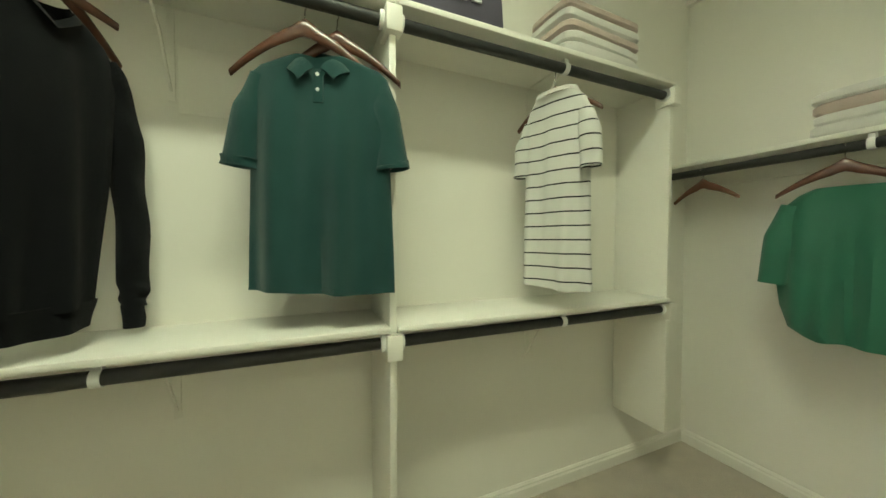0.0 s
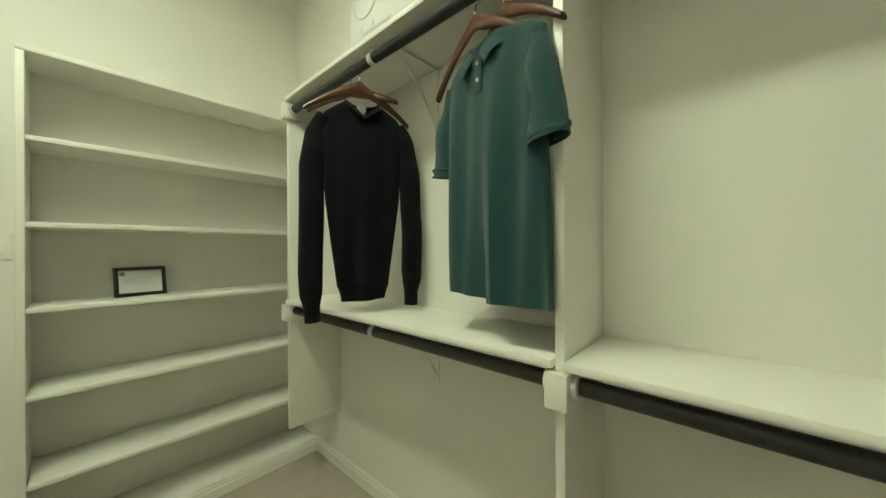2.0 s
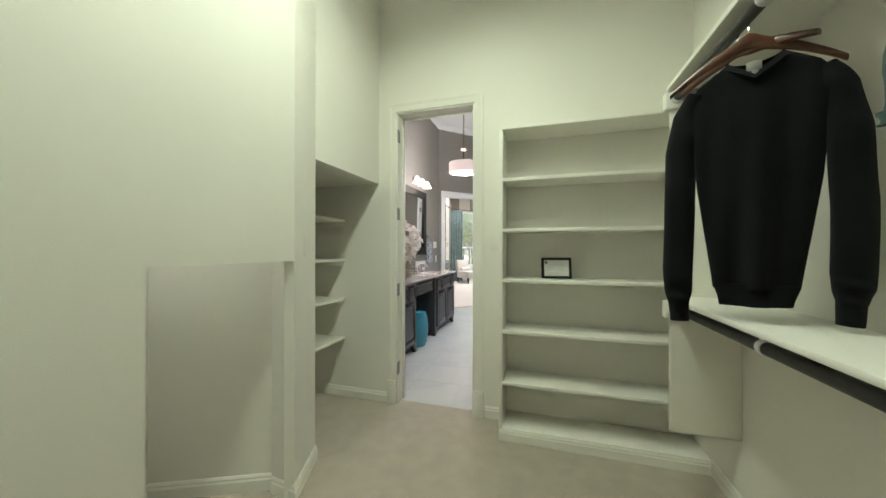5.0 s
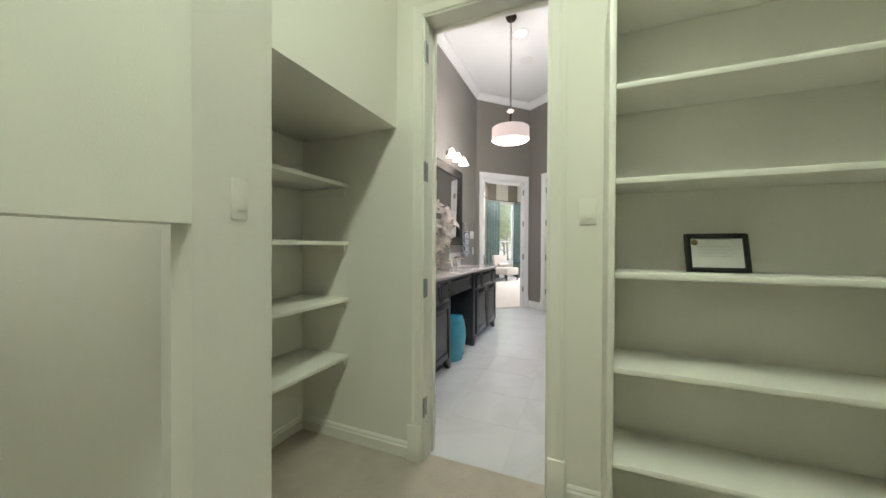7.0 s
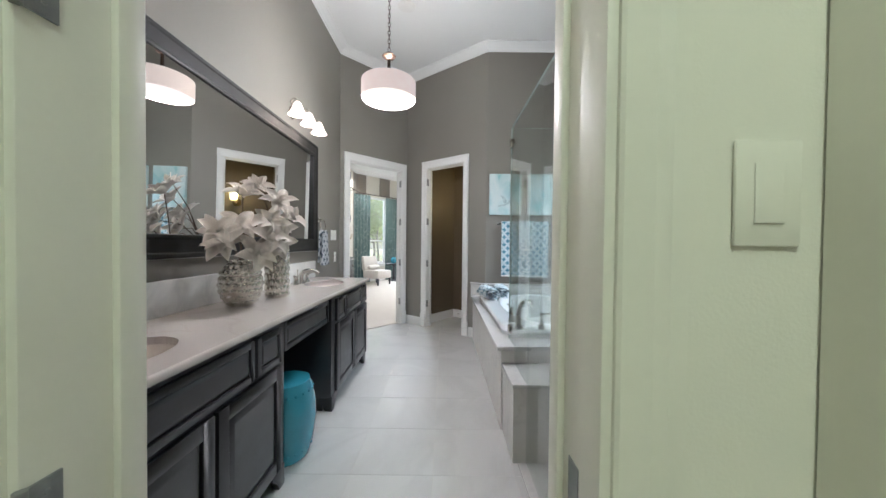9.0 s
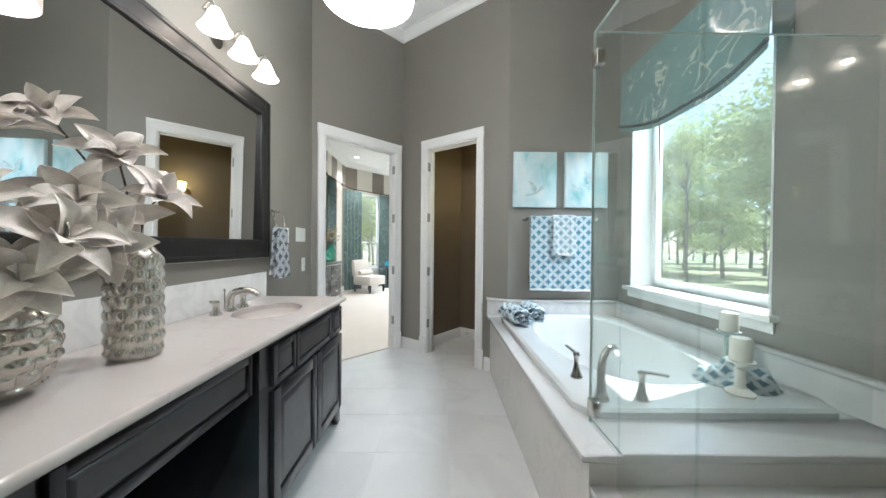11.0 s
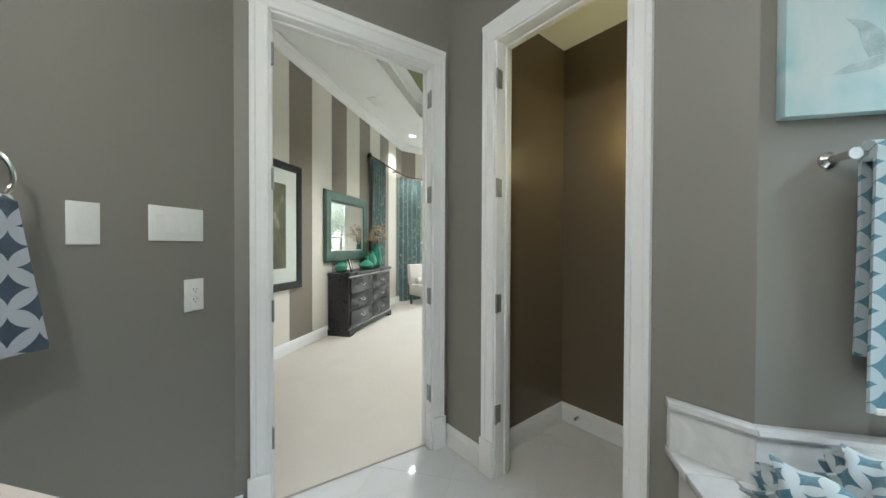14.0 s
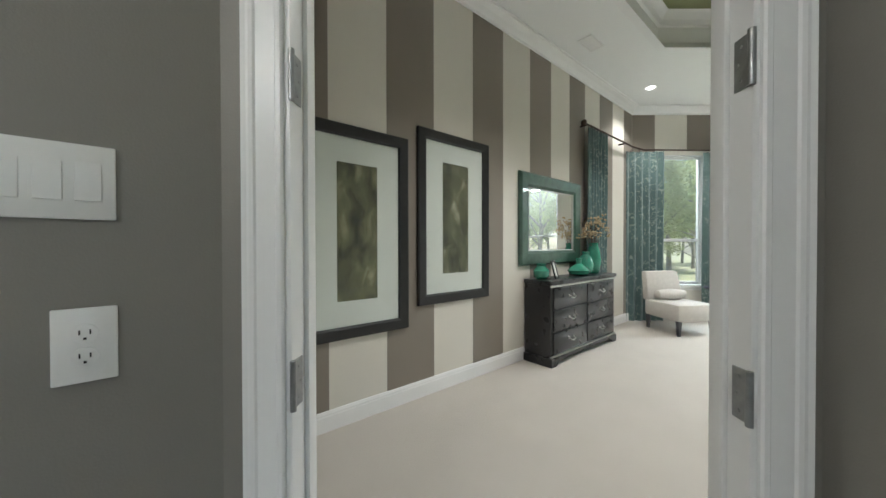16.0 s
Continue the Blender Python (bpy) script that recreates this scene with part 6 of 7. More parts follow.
def magnolia(parent, p, d, size):
    """A many-petalled silk blossom at p facing along d."""
    m = Matrix.Translation(p) @ Vector(d).to_track_quat("Z", "Y").to_matrix().to_4x4()
    ms = Mesh()
    for ringi, (cnt, lift, ln) in enumerate(((6, 0.30, 1.0), (4, 0.85, 0.85), (2, 1.25, 0.6))):
        for k in range(cnt):
            a0 = 2 * math.pi * (k + 0.5 * ringi) / cnt + random.uniform(-0.25, 0.25)
            ll = size * 1.12 * ln * random.uniform(0.8, 1.12)
            tw, curl, lf = random.uniform(-0.2, 0.2), random.uniform(0.1, 0.9), lift + random.uniform(-0.2, 0.2)

            def pet(u, v, a0=a0, ll=ll, lift=lf, tw=tw, curl=curl):
                w = ll * 0.25 * (math.sin(math.pi * u ** 0.75) ** 0.85 + 0.12 * (1 - u)) if u < 1 else ll * 0.008
                e = lift * (1.25 - curl * u * u)
                x = ll * u * math.cos(e)
                z = ll * u * math.sin(e) + ll * 0.13 * (2 * v - 1) ** 2 * math.sin(math.pi * u)
                y = w * (2 * v - 1) + tw * u * u * ll * 0.5
                return (x * math.cos(a0) - y * math.sin(a0), x * math.sin(a0) + y * math.cos(a0), z)
            ms.grid(pet, 9, 6, m=m)
    return part("blossom", ms, petal, parent, "blush white silk blossom", smooth=True, solid=0.0012)


fl_ = thing("flower_arrangement", "spray of blush white silk magnolias in the vases", "flowers", at=pose(0, 0, 0))
base = Vector((-3.43, -1.36, 1.16))
heads = [(-3.38, -1.24, 1.21, 0.12), (-3.32, -1.30, 1.36, 0.11), (-3.50, -1.22, 1.40, 0.12), (-3.28, -1.36, 1.28, 0.11), (-3.64, -1.25, 1.36, 0.11), (-3.44, -1.20, 1.30, 0.12), (-3.60, -1.22, 1.54, 0.10), (-3.40, -1.33, 1.55, 0.10), (-3.72, -1.20, 1.44, 0.11), (-3.54, -1.20, 1.29, 0.11), (-3.50, -1.30, 1.62, 0.085), (-3.19, -1.33, 1.33, 0.10)]
for x, y, z, s in heads:
    src = base if x > -3.5 else Vector((-3.745, -1.305, 1.265))
    p = Vector((x, y, z))
    mid = src.lerp(p, 0.5) + Vector((0, 0, 0.05))
    st_ = part("stem", Mesh().tube([src - Vector((0, 0, 0.12)), src, mid, p], [0.004, 0.004, 0.0035, 0.003], 6), twig, fl_, "brown twig", smooth=True)
    magnolia(fl_, p, (p - src).normalized() + Vector((0.35, 0.45, 0.1)), s * 1.05)


def towel_sheet(x0, x1, z0, z1, y, thick, seed, flare=0.0):
    def fn(u, v):
        x = x0 + (x1 - x0) * v + flare * (1 - u) * (v - 0.5)
        return (x, y + 0.004 * math.sin(9 * v + seed) * (1.2 - u) + 0.003 * math.sin(17 * v + seed * 2 + 3 * u), z0 + (z1 - z0) * u + 0.003 * math.sin(8 * v + seed) * (1 - u))
    return Mesh().grid(fn, 14, 16)


tr = thing("towel_ring", "nickel towel ring on the wall", "towel ring", at=pose(-5.185, VY, 1.54, 0, 0, 180))
part("post", Mesh().lathe([(0.026, 0), (0.026, 0.008), (0.012, 0.016), (0.010, 0.045), (0.014, 0.055)], 20, pose(0, 0, 0, 90, 0, 0)), chrome, tr, smooth=True)
part("ring", Mesh().tube([(0.075 * math.cos(a), -0.05 - 0.01 * (1 - math.sin(a)), -0.07 + 0.075 * math.sin(a)) for a in [2 * math.pi * k / 32 for k in range(32)]], 0.0055, 8, closed=True), chrome, tr, smooth=True)
ht = thing("hand_towel", "slate blue and white ring-patterned hand towel on the ring", "towel", at=pose(-5.185, VY + 0.06, 0, 0, 0, 180))
part("front", towel_sheet(-0.07, 0.07, 1.03, 1.405, -0.022, 0.01, 1.0, flare=0.10), towel_blue, ht, smooth=True, solid=0.008)
part("back", towel_sheet(-0.07, 0.07, 1.06, 1.405, 0.014, 0.01, 2.0, flare=0.10), towel_blue, ht, smooth=True, solid=0.008)
part("fold", Mesh().tube([(-0.064, -0.004, 1.402), (0.064, -0.004, 1.402)], 0.021, 12), towel_blue, ht, smooth=True)

# ---- towels and canvases on the end wall (local x runs along +y of the plan when turned 90) ----
EW = frame2((PX, 0.0), (PX, 1.0))           # local x along the wall, -y into the bath
tb = thing("towel_bar", "nickel towel bar on the taupe wall", "towel bar", at=EW)
part("bar", Mesh().tube([(0.55, -0.075, 1.552), (1.25, -0.075, 1.552)], 0.008, 12), chrome, tb, smooth=True)
for x in (0.565, 1.235):
    part("post", Mesh().lathe([(0.024, 0), (0.024, 0.008), (0.012, 0.018), (0.011, 0.07), (0.016, 0.085)], 18, pose(x, 0, 1.552, 90, 0, 0)), chrome, tb, smooth=True)


def bar_towel(x0, x1, zb, y, m, label, seed, zback=1.0):
    t = thing("bath_towel", label, "towel", "towels on the bar", at=EW)
    part("front", towel_sheet(x0, x1, zb, 1.562, y, 0.01, seed), m, t, smooth=True, solid=0.009)
    part("back", towel_sheet(x0, x1, zback, 1.562, -0.052, 0.01, seed + 1), m, t, smooth=True, solid=0.008)
    part("fold", Mesh().tube([(x0, (y - 0.052) / 2, 1.558), (x1, (y - 0.052) / 2, 1.558)], abs(y + 0.052) / 2 + 0.004, 12), m, t, smooth=True)
    part("border", Mesh().box((x0 + 0.002, y - 0.0105, zb + 0.004), (x1 - 0.002, y - 0.006, zb + 0.022)), linen_white, t, "white woven border", bevel=0.002)


bar_towel(0.595, 0.895, 0.862, -0.100, towel_teal, "teal and white ring-patterned bath towel on the bar", 0.4)
bar_towel(0.90, 1.20, 0.855, -0.100, towel_teal, "teal and white ring-patterned bath towel on the bar", 2.3)
bar_towel(0.805, 1.02, 1.20, -0.122, towel_grey, "pale ring-patterned hand towel over the bath towels", 4.1, 1.2)


def canvas(x0, x1, label, birds):
    c = thing("canvas_picture", label, "painting", "bird canvases", at=EW)
    z0, z1 = 1.675, 2.215
    part("canvas", Mesh().box((x0, -0.04, z0), (x1, -0.002, z1)), canvas_wash, c, bevel=0.003)
    for bx, bz, s, f in birds:
        body = [(-1.05, -0.62), (-0.70, -0.38), (-0.30, -0.28), (0.15, -0.10), (0.42, 0.12), (0.62, 0.20), (0.98, 0.16), (0.64, 0.06), (0.45, -0.10), (0.22, -0.34), (-0.15, -0.52), (-0.62, -0.60)]
        wing_a = [(0.10, -0.12), (0.16, 0.22), (0.02, 0.55), (-0.30, 0.86), (-0.75, 1.02), (-0.50, 0.70), (-0.42, 0.42), (-0.36, 0.12), (-0.24, -0.18)]
        wing_b = [(0.20, -0.04), (0.42, 0.32), (0.78, 0.58), (1.20, 0.66), (0.92, 0.40), (0.72, 0.16), (0.45, 0.02)]
        ms = Mesh()
        for j, out in enumerate((body, wing_a, wing_b)):
            ms.rings([[(bx + f * s * a, yy - 0.0002 * j, bz + s * 0.9 * b) for a, b in out] for yy in (-0.0415, -0.0403)])
        part("bird", ms, bird_grey, c, "pale grey painted bird")


canvas(0.436, 0.86, "pale aqua canvas print with a grey bird", [(0.65, 1.84, 0.105, 1)])
canvas(0.945, 1.366, "pale aqua canvas print with two grey birds", [(1.20, 1.93, 0.105, 1), (1.045, 1.855, 0.06, 1)])

# ---- tub things ----
def rolled_towel(at, label, length=0.26, r=0.055):
    t = thing("rolled_towel", label, "towel", "rolled towels", at=at)
    def fn(u, v):
        a = v * 2 * math.pi * 3.6
        rr = r * (0.05 + 0.95 * v) * (1 + 0.10 * math.sin(13 * u + 2.2 * a + 60 * r) + 0.07 * math.sin(29 * u - 3 * a) + 0.10 * math.sin(math.pi * u))
        end = 0.05 * math.sin(2.3 * a + 70 * r) * (2 * u - 1) ** 3
        return (length * (u - 0.5) + 0.012 * math.sin(a) + end, rr * math.cos(a) + 0.012 * math.sin(5 * u), r * 0.86 + max(rr * math.sin(a) * 0.9, -r * 0.86))
    part("roll", Mesh().grid(fn, 34, 120), towel_roll, t, smooth=True, solid=0.007)
    return t


rolled_towel(pose(-5.50, 0.385, TZ + 0.046, 0, 0, 14), "rolled teal and white ring-patterned towel on the tub rim", 0.40, 0.078)
rolled_towel(pose(-5.60, 0.565, TZ + 0.046, 0, 0, 4), "rolled teal and white ring-patterned towel on the tub rim", 0.38, 0.080)
ft = thing("tub_faucet", "brushed nickel roman tub faucet with two lever handles", "faucet", at=pose(-4.04, 0.43, TZ + 0.044, 0, 0, 0))
FTM = pose(0, 0, 0, 0, 0, 40)
part("base", Mesh().lathe([(0.032, 0), (0.032, 0.01), (0.022, 0.03)], 20), chrome, ft, smooth=True)
path = [(0, -0.004, 0.0), (0, -0.008, 0.06)] + [(0, 0.085 - 0.092 * math.cos(a), 0.125 + 0.085 * math.sin(a)) for a in [math.pi * k / 14 * 0.86 for k in range(15)]]
part("spout", Mesh().tube(path, [0.027, 0.020] + [0.0175 - 0.005 * i / 14 for i in range(15)], 16, FTM), chrome, ft, "arched spout", smooth=True)
for x, y, a in ((-4.28, 0.42, 190), (-4.04, 0.605, 40)):
    hm = pose(x + 4.04, y - 0.43, 0, 0, 0, a)
    h = part("handle", Mesh().lathe([(0.030, 0), (0.030, 0.008), (0.019, 0.03), (0.013, 0.07), (0.013, 0.10), (0.018, 0.115), (0.012, 0.128)], 20, hm), chrome, ft, "lever handle", smooth=True)
    part("lever", Mesh().tube([(0, 0, 0.118), (0.04, 0, 0.126), (0.10, 0, 0.132)], [0.009, 0.007, 0.006], 10, hm), chrome, h, smooth=True)


def candle(x, y, hgt, m, label):
    c = thing("candle_holder", label, "candle holder", "candle holders", at=pose(x, y, TZ + 0.044))
    part("stand", Mesh().lathe([(0.055, 0), (0.056, 0.010), (0.045, 0.018), (0.022, 0.03), (0.017, 0.05), (0.024, 0.07 * hgt / 0.2), (0.017, 0.10 * hgt / 0.2), (0.022, 0.15 * hgt / 0.2), (0.016, hgt - 0.03), (0.03, hgt - 0.018), (0.052, hgt - 0.008), (0.055, hgt)], 28), m, c, smooth=True)
    k = part("candle", Mesh().lathe([(0.042, hgt + 0.001), (0.042, hgt + 0.095), (0.037, hgt + 0.102), (0.03, hgt + 0.097), (0.004, hgt + 0.095)], 28), wax, c, "ivory pillar candle", smooth=True)
    part("wick", Mesh().tube([(0, 0, hgt + 0.094), (0.001, 0, hgt + 0.108)], 0.0012, 6), black_frame, k, "dark wick")


candle(-4.40, 1.30, 0.21, distressed, "distressed green turned candle holder with an ivory pillar candle")
candle(-4.10, 1.09, 0.155, wax, "white turned candle holder with an ivory pillar candle")
tw = thing("crumpled_towel", "loosely gathered teal ring-patterned towel on the tub deck", "towel", at=pose(-4.20, 1.16, TZ + 0.046, 0, 0, 55))


def heap(u, v):
    a, r = v * 2 * math.pi, u
    x, y = 0.165 * r * math.cos(a), 0.10 * r * math.sin(a)
    z = 0.10 * (1 - r ** 4) * (0.8 + 0.30 * math.sin(46 * x + 18 * y + 2) + 0.24 * math.cos(70 * y - 31 * x) + 0.10 * math.sin(120 * x))
    return (x * (1 + 0.06 * math.sin(5 * a)), y * (1 + 0.08 * math.sin(4 * a + 1)), max(z, 0.0))


part("cloth", Mesh().grid(heap, 30, 72, wrap=True), towel_roll, tw, smooth=True, solid=0.006)

# valance over the bath window
va_ = thing("window_valance", "aqua floral fabric valance with a scalloped hem over the bath window", "valance", at=pose(0, 0, 0))
VX0, VX1 = -5.665, -4.28


def val(u, v):
    x = VX0 + (VX1 - VX0) * v
    hem = 2.36 - 0.06 * v - 0.125 * math.sin(math.pi * v) ** 0.8
    return (x, WY - 0.10 - 0.012 * math.sin(v * 14) * (1 - u) - 0.02 * (1 - u), hem + (2.88 - hem) * u)


part("face", Mesh().grid(val, 10, 48), valance_cloth, va_, smooth=True, solid=0.004)
for x in (VX0, VX1):
    part("return", Mesh().box((x - 0.003, WY - 0.115, 2.37), (x + 0.003, WY - 0.003, 2.88)), valance_cloth, va_)
part("board", Mesh().box((VX0 + 0.004, WY - 0.10, 2.84), (VX1 - 0.004, WY - 0.003, 2.862)), trim_white, va_)
hem_pts = [val(0.0, k / 48) for k in range(49)]
part("cord", Mesh().tube([(x, y - 0.006, z + 0.045) for x, y, z in hem_pts], 0.012, 8), mat("dark_teal_cord", (0.03, 0.06, 0.075), 0.8, bump=0.3), va_, "dark cord along the hem", smooth=True)

# ---- toilet room ----
TM = frame2(loc(0.298, 0.873), loc(2.2, 0.873))
sc = thing("wall_sconce", "brass wall sconce with an amber glass cup, lit", "wall lamp", at=TM @ pose(0.545, 0, 1.885))
part("back_plate", Mesh().lathe([(0.064, 0), (0.064, 0.008), (0.056, 0.016), (0.03, 0.024), (0.012, 0.032)], 28, pose(0, 0, 0, 90, 0, 0)), brass, sc, smooth=True)
part("arm", Mesh().tube([(0, -0.02, 0), (0.015, -0.06, -0.03), (0.045, -0.09, -0.025), (0.055, -0.095, 0.01)], 0.009, 10), brass, sc, smooth=True)
part("cup", Mesh().lathe([(0.008, 0.0), (0.024, 0.006), (0.028, 0.02)], 20, Matrix.Translation((0.055, -0.095, 0))), brass, sc, smooth=True)
sg = part("shade", Mesh().lathe([(0.025, 0.018), (0.045, 0.026), (0.056, 0.055), (0.060, 0.10), (0.066, 0.135)], 28, Matrix.Translation((0.055, -0.095, 0)), caps=False), sconce_glass, sc, "amber glass cup, lit", smooth=True, solid=0.003)
sg.visible_shadow = False
tp = thing("paper_holder", "nickel toilet paper holder on the brown wall", "paper holder", at=TM @ pose(0.50, 0, 0.80))
part("post", Mesh().lathe([(0.024, 0), (0.024, 0.008), (0.011, 0.018), (0.010, 0.06), (0.015, 0.07)], 18, pose(0, 0, 0, 90, 0, 0)), chrome, tp, smooth=True)
part("bar", Mesh().tube([(-0.005, -0.062, 0), (0.15, -0.062, 0)], 0.007, 10), chrome, tp, smooth=True)
part("post", Mesh().lathe([(0.024, 0), (0.024, 0.008), (0.011, 0.018), (0.010, 0.06), (0.015, 0.07)], 18, pose(0.15, 0, 0, 90, 0, 0)), chrome, tp, smooth=True)
dst = thing("door_bumper", "small spring door bumper on the baseboard", "door stop", at=TM @ pose(0.14, -0.016, 0.07))
part("spring", Mesh().tube([(0.008 * math.cos(k * 0.9), -0.0012 * k, 0.008 * math.sin(k * 0.9)) for k in range(50)], 0.0018, 6), chrome, dst, smooth=True)
part("tip", Mesh().lathe([(0.009, 0), (0.010, 0.008), (0.006, 0.014)], 14, pose(0, -0.058, 0, 90, 0, 0)), plastic, dst, "white rubber tip", smooth=True)

# ---- bedroom ----
SM = frame2((0, SY), (-1, SY))              # local x = -x of the plan, -y into the room
def art(x0, x1, z0, z1, print_mat, label):
    a = thing("framed_print", label, "framed picture", "framed prints", at=SM)
    w = 0.085
    part("frame", mitred_frame(x0, x1, z0, z1, w, [(0, -0.001), (0, -0.030), (0.01, -0.035), (w - 0.015, -0.030), (w, -0.022), (w, -0.001)], 0), black_frame, a)
    part("mat_board", Mesh().box((x0 + w - 0.01, -0.012, z0 + w - 0.01), (x1 - w + 0.01, -0.004, z1 - w + 0.01)), paper_white, a, "white mat board")
    cx, cz = (x0 + x1) / 2, (z0 + z1) / 2
    part("print", Mesh().box((cx - 0.155, -0.0135, cz - 0.485), (cx + 0.155, -0.0125, cz + 0.485)), print_mat, a, "dark green misty woodland print")
    g = part("glazing", Mesh().box((x0 + w - 0.005, -0.018, z0 + w - 0.005), (x1 - w + 0.005, -0.0165, z1 - w + 0.005)), clear_glass, a, "clear glazing")
    g.visible_shadow = False


art(7.455, 8.305, 0.775, 2.25, woods_b, "black framed woodland print in a white mat on the striped wall")
art(6.505, 7.355, 0.62, 2.115, woods_a, "black framed woodland print in a white mat on the striped wall")

dr = thing("dresser", "black six-drawer dresser with silver trim and bail pulls", "dresser", at=SM)
X0, X1, YF, ZT = 8.88, 10.43, -0.36, 0.905
part("body", Mesh().box((X0 + 0.02, YF + 0.02, 0.10), (X1 - 0.02, -0.02, 0.86)), black_wood, dr, bevel=0.004)
part("top", Mesh().box((X0, YF - 0.01, 0.862), (X1, -0.018, ZT)), black_wood, dr, "black lacquer top", bevel=0.010)
poly = [(0, 0.10), (0, 0.012), (0.10, 0.012), (0.13, 0.05), (0.22, 0.07), (X1 - X0 - 0.22, 0.07), (X1 - X0 - 0.13, 0.05), (X1 - X0 - 0.10, 0.012), (X1 - X0, 0.012), (X1 - X0, 0.10)]
part("base", Mesh().rings([[(X0 + a, y, z) for a, z in poly] for y in (YF - 0.006, YF + 0.03)]), black_wood, dr)
part("side_foot", Mesh().box((X0, YF + 0.03, 0.012), (X0 + 0.03, -0.02, 0.10)), black_wood, dr)
part("side_foot", Mesh().box((X1 - 0.03, YF + 0.03, 0.012), (X1, -0.02, 0.10)), black_wood, dr)
part("silver_line", Mesh().box((X0 + 0.01, YF + 0.005, 0.835), (X1 - 0.01, YF + 0.02, 0.853)), silver_trim, dr, "silver trim line")
part("silver_line", Mesh().box((X0 + 0.005, YF - 0.002, 0.108), (X1 - 0.005, YF + 0.02, 0.122)), silver_trim, dr, "silver trim line")
xm = (X0 + X1) / 2
for c, (a, b) in enumerate(((X0 + 0.06, xm - 0.01), (xm + 0.01, X1 - 0.06))):
    for r in range(3):
        z0 = 0.145 + r * 0.23
        d = part("drawer", Mesh().box((a, YF + 0.002, z0), (b, YF + 0.02, z0 + 0.215)), black_wood, dr, bevel=0.004)
        cx = (a + b) / 2
        part("pull", Mesh().tube([(cx - 0.05, YF, z0 + 0.12), (cx - 0.045, YF - 0.022, z0 + 0.105), (cx, YF - 0.026, z0 + 0.092), (cx + 0.045, YF - 0.022, z0 + 0.105), (cx + 0.05, YF, z0 + 0.12)], 0.006, 8).lathe([(0.014, 0), (0.010, 0.006)], 12, pose(cx - 0.05, YF + 0.002, z0 + 0.12, 90, 0, 0)).lathe([(0.014, 0), (0.010, 0.006)], 12, pose(cx + 0.05, YF + 0.002, z0 + 0.12, 90, 0, 0)), silver_trim, d, "silver bail pull", smooth=True)

bm_ = thing("dresser_mirror", "landscape mirror in a glossy green-black frame behind the dresser", "mirror", at=SM)
part("frame", mitred_frame(8.80, 10.10, 1.05, 2.085, 0.16, [(0, -0.004), (0, -0.03), (0.02, -0.05), (0.13, -0.045), (0.16, -0.02), (0.16, -0.004)], 0), green_mirror_frame, bm_)
part("inner_bead", mitred_frame(8.96, 9.94, 1.21, 1.925, 0.014, [(0, -0.018), (0, -0.028), (0.014, -0.026), (0.014, -0.016)], 0), silver_trim, bm_, "silver inner bead")
part("glass", Mesh().box((8.955, -0.016, 1.205), (9.945, -0.008, 1.93)), mirror_mat, bm_, "silvered mirror glass")


def jade_vase(x, y, prof, label):
    v = thing("green_vase", label, "vase", "green vases", at=SM @ pose(x, y, ZT + 0.001))
    part("body", Mesh().lathe(prof, 32, caps=False), jade, v, smooth=True, solid=0.004)


jade_vase(9.75, -0.20, [(0.04, 0), (0.11, 0.02), (0.13, 0.06), (0.09, 0.10), (0.03, 0.14), (0.03, 0.19), (0.04, 0.21)], "squat jade green glass vase on the dresser")
jade_vase(9.98, -0.17, [(0.05, 0), (0.085, 0.05), (0.095, 0.13), (0.07, 0.21), (0.035, 0.25), (0.045, 0.29)], "jade green bottle vase on the dresser")
jade_vase(10.18, -0.18, [(0.05, 0), (0.08, 0.05), (0.09, 0.18), (0.07, 0.30), (0.05, 0.36), (0.06, 0.40)], "tall jade green vase holding dried blossom")
jade_vase(9.02, -0.15, [(0.05, 0), (0.08, 0.03), (0.085, 0.09), (0.05, 0.13), (0.045, 0.15), (0.06, 0.165)], "small jade green glass bowl on the dresser")
db = thing("dried_flowers", "spray of cream dried blossom in the tall green vase", "flowers", at=SM @ pose(10.18, -0.18, ZT + 0.38))
ms, ms2 = Mesh(), Mesh()
for k in range(34):
    a, s = random.uniform(0, 6.283), random.uniform(0.05, 0.28)
    tip = Vector((s * math.cos(a), s * 0.7 * math.sin(a), random.uniform(0.12, 0.36)))
    ms.tube([(0, 0, -0.15), (tip * 0.5) + Vector((0, 0, 0.05)), tip], 0.002, 5)
    for q in range(5):
        c = tip + Vector((random.uniform(-0.03, 0.03), random.uniform(-0.03, 0.03), random.uniform(-0.05, 0.03)))
        ms2.lathe([(0.003, -0.012), (0.014, 0), (0.004, 0.012)], 6, Matrix.Translation(c))
part("stems", ms, twig, db)
part("blossom", ms2, mat("cream_dried_blossom", (0.55, 0.42, 0.25), 0.9, var=0.2, scale=30), db, "cream dried blossom")
card_frame(SM @ pose(9.22, -0.22, ZT + 0.001, -14, 0, 20), "small black photo frame on the dresser", 0.17, 0.20, paper_white, 0.022, "photo_frame")


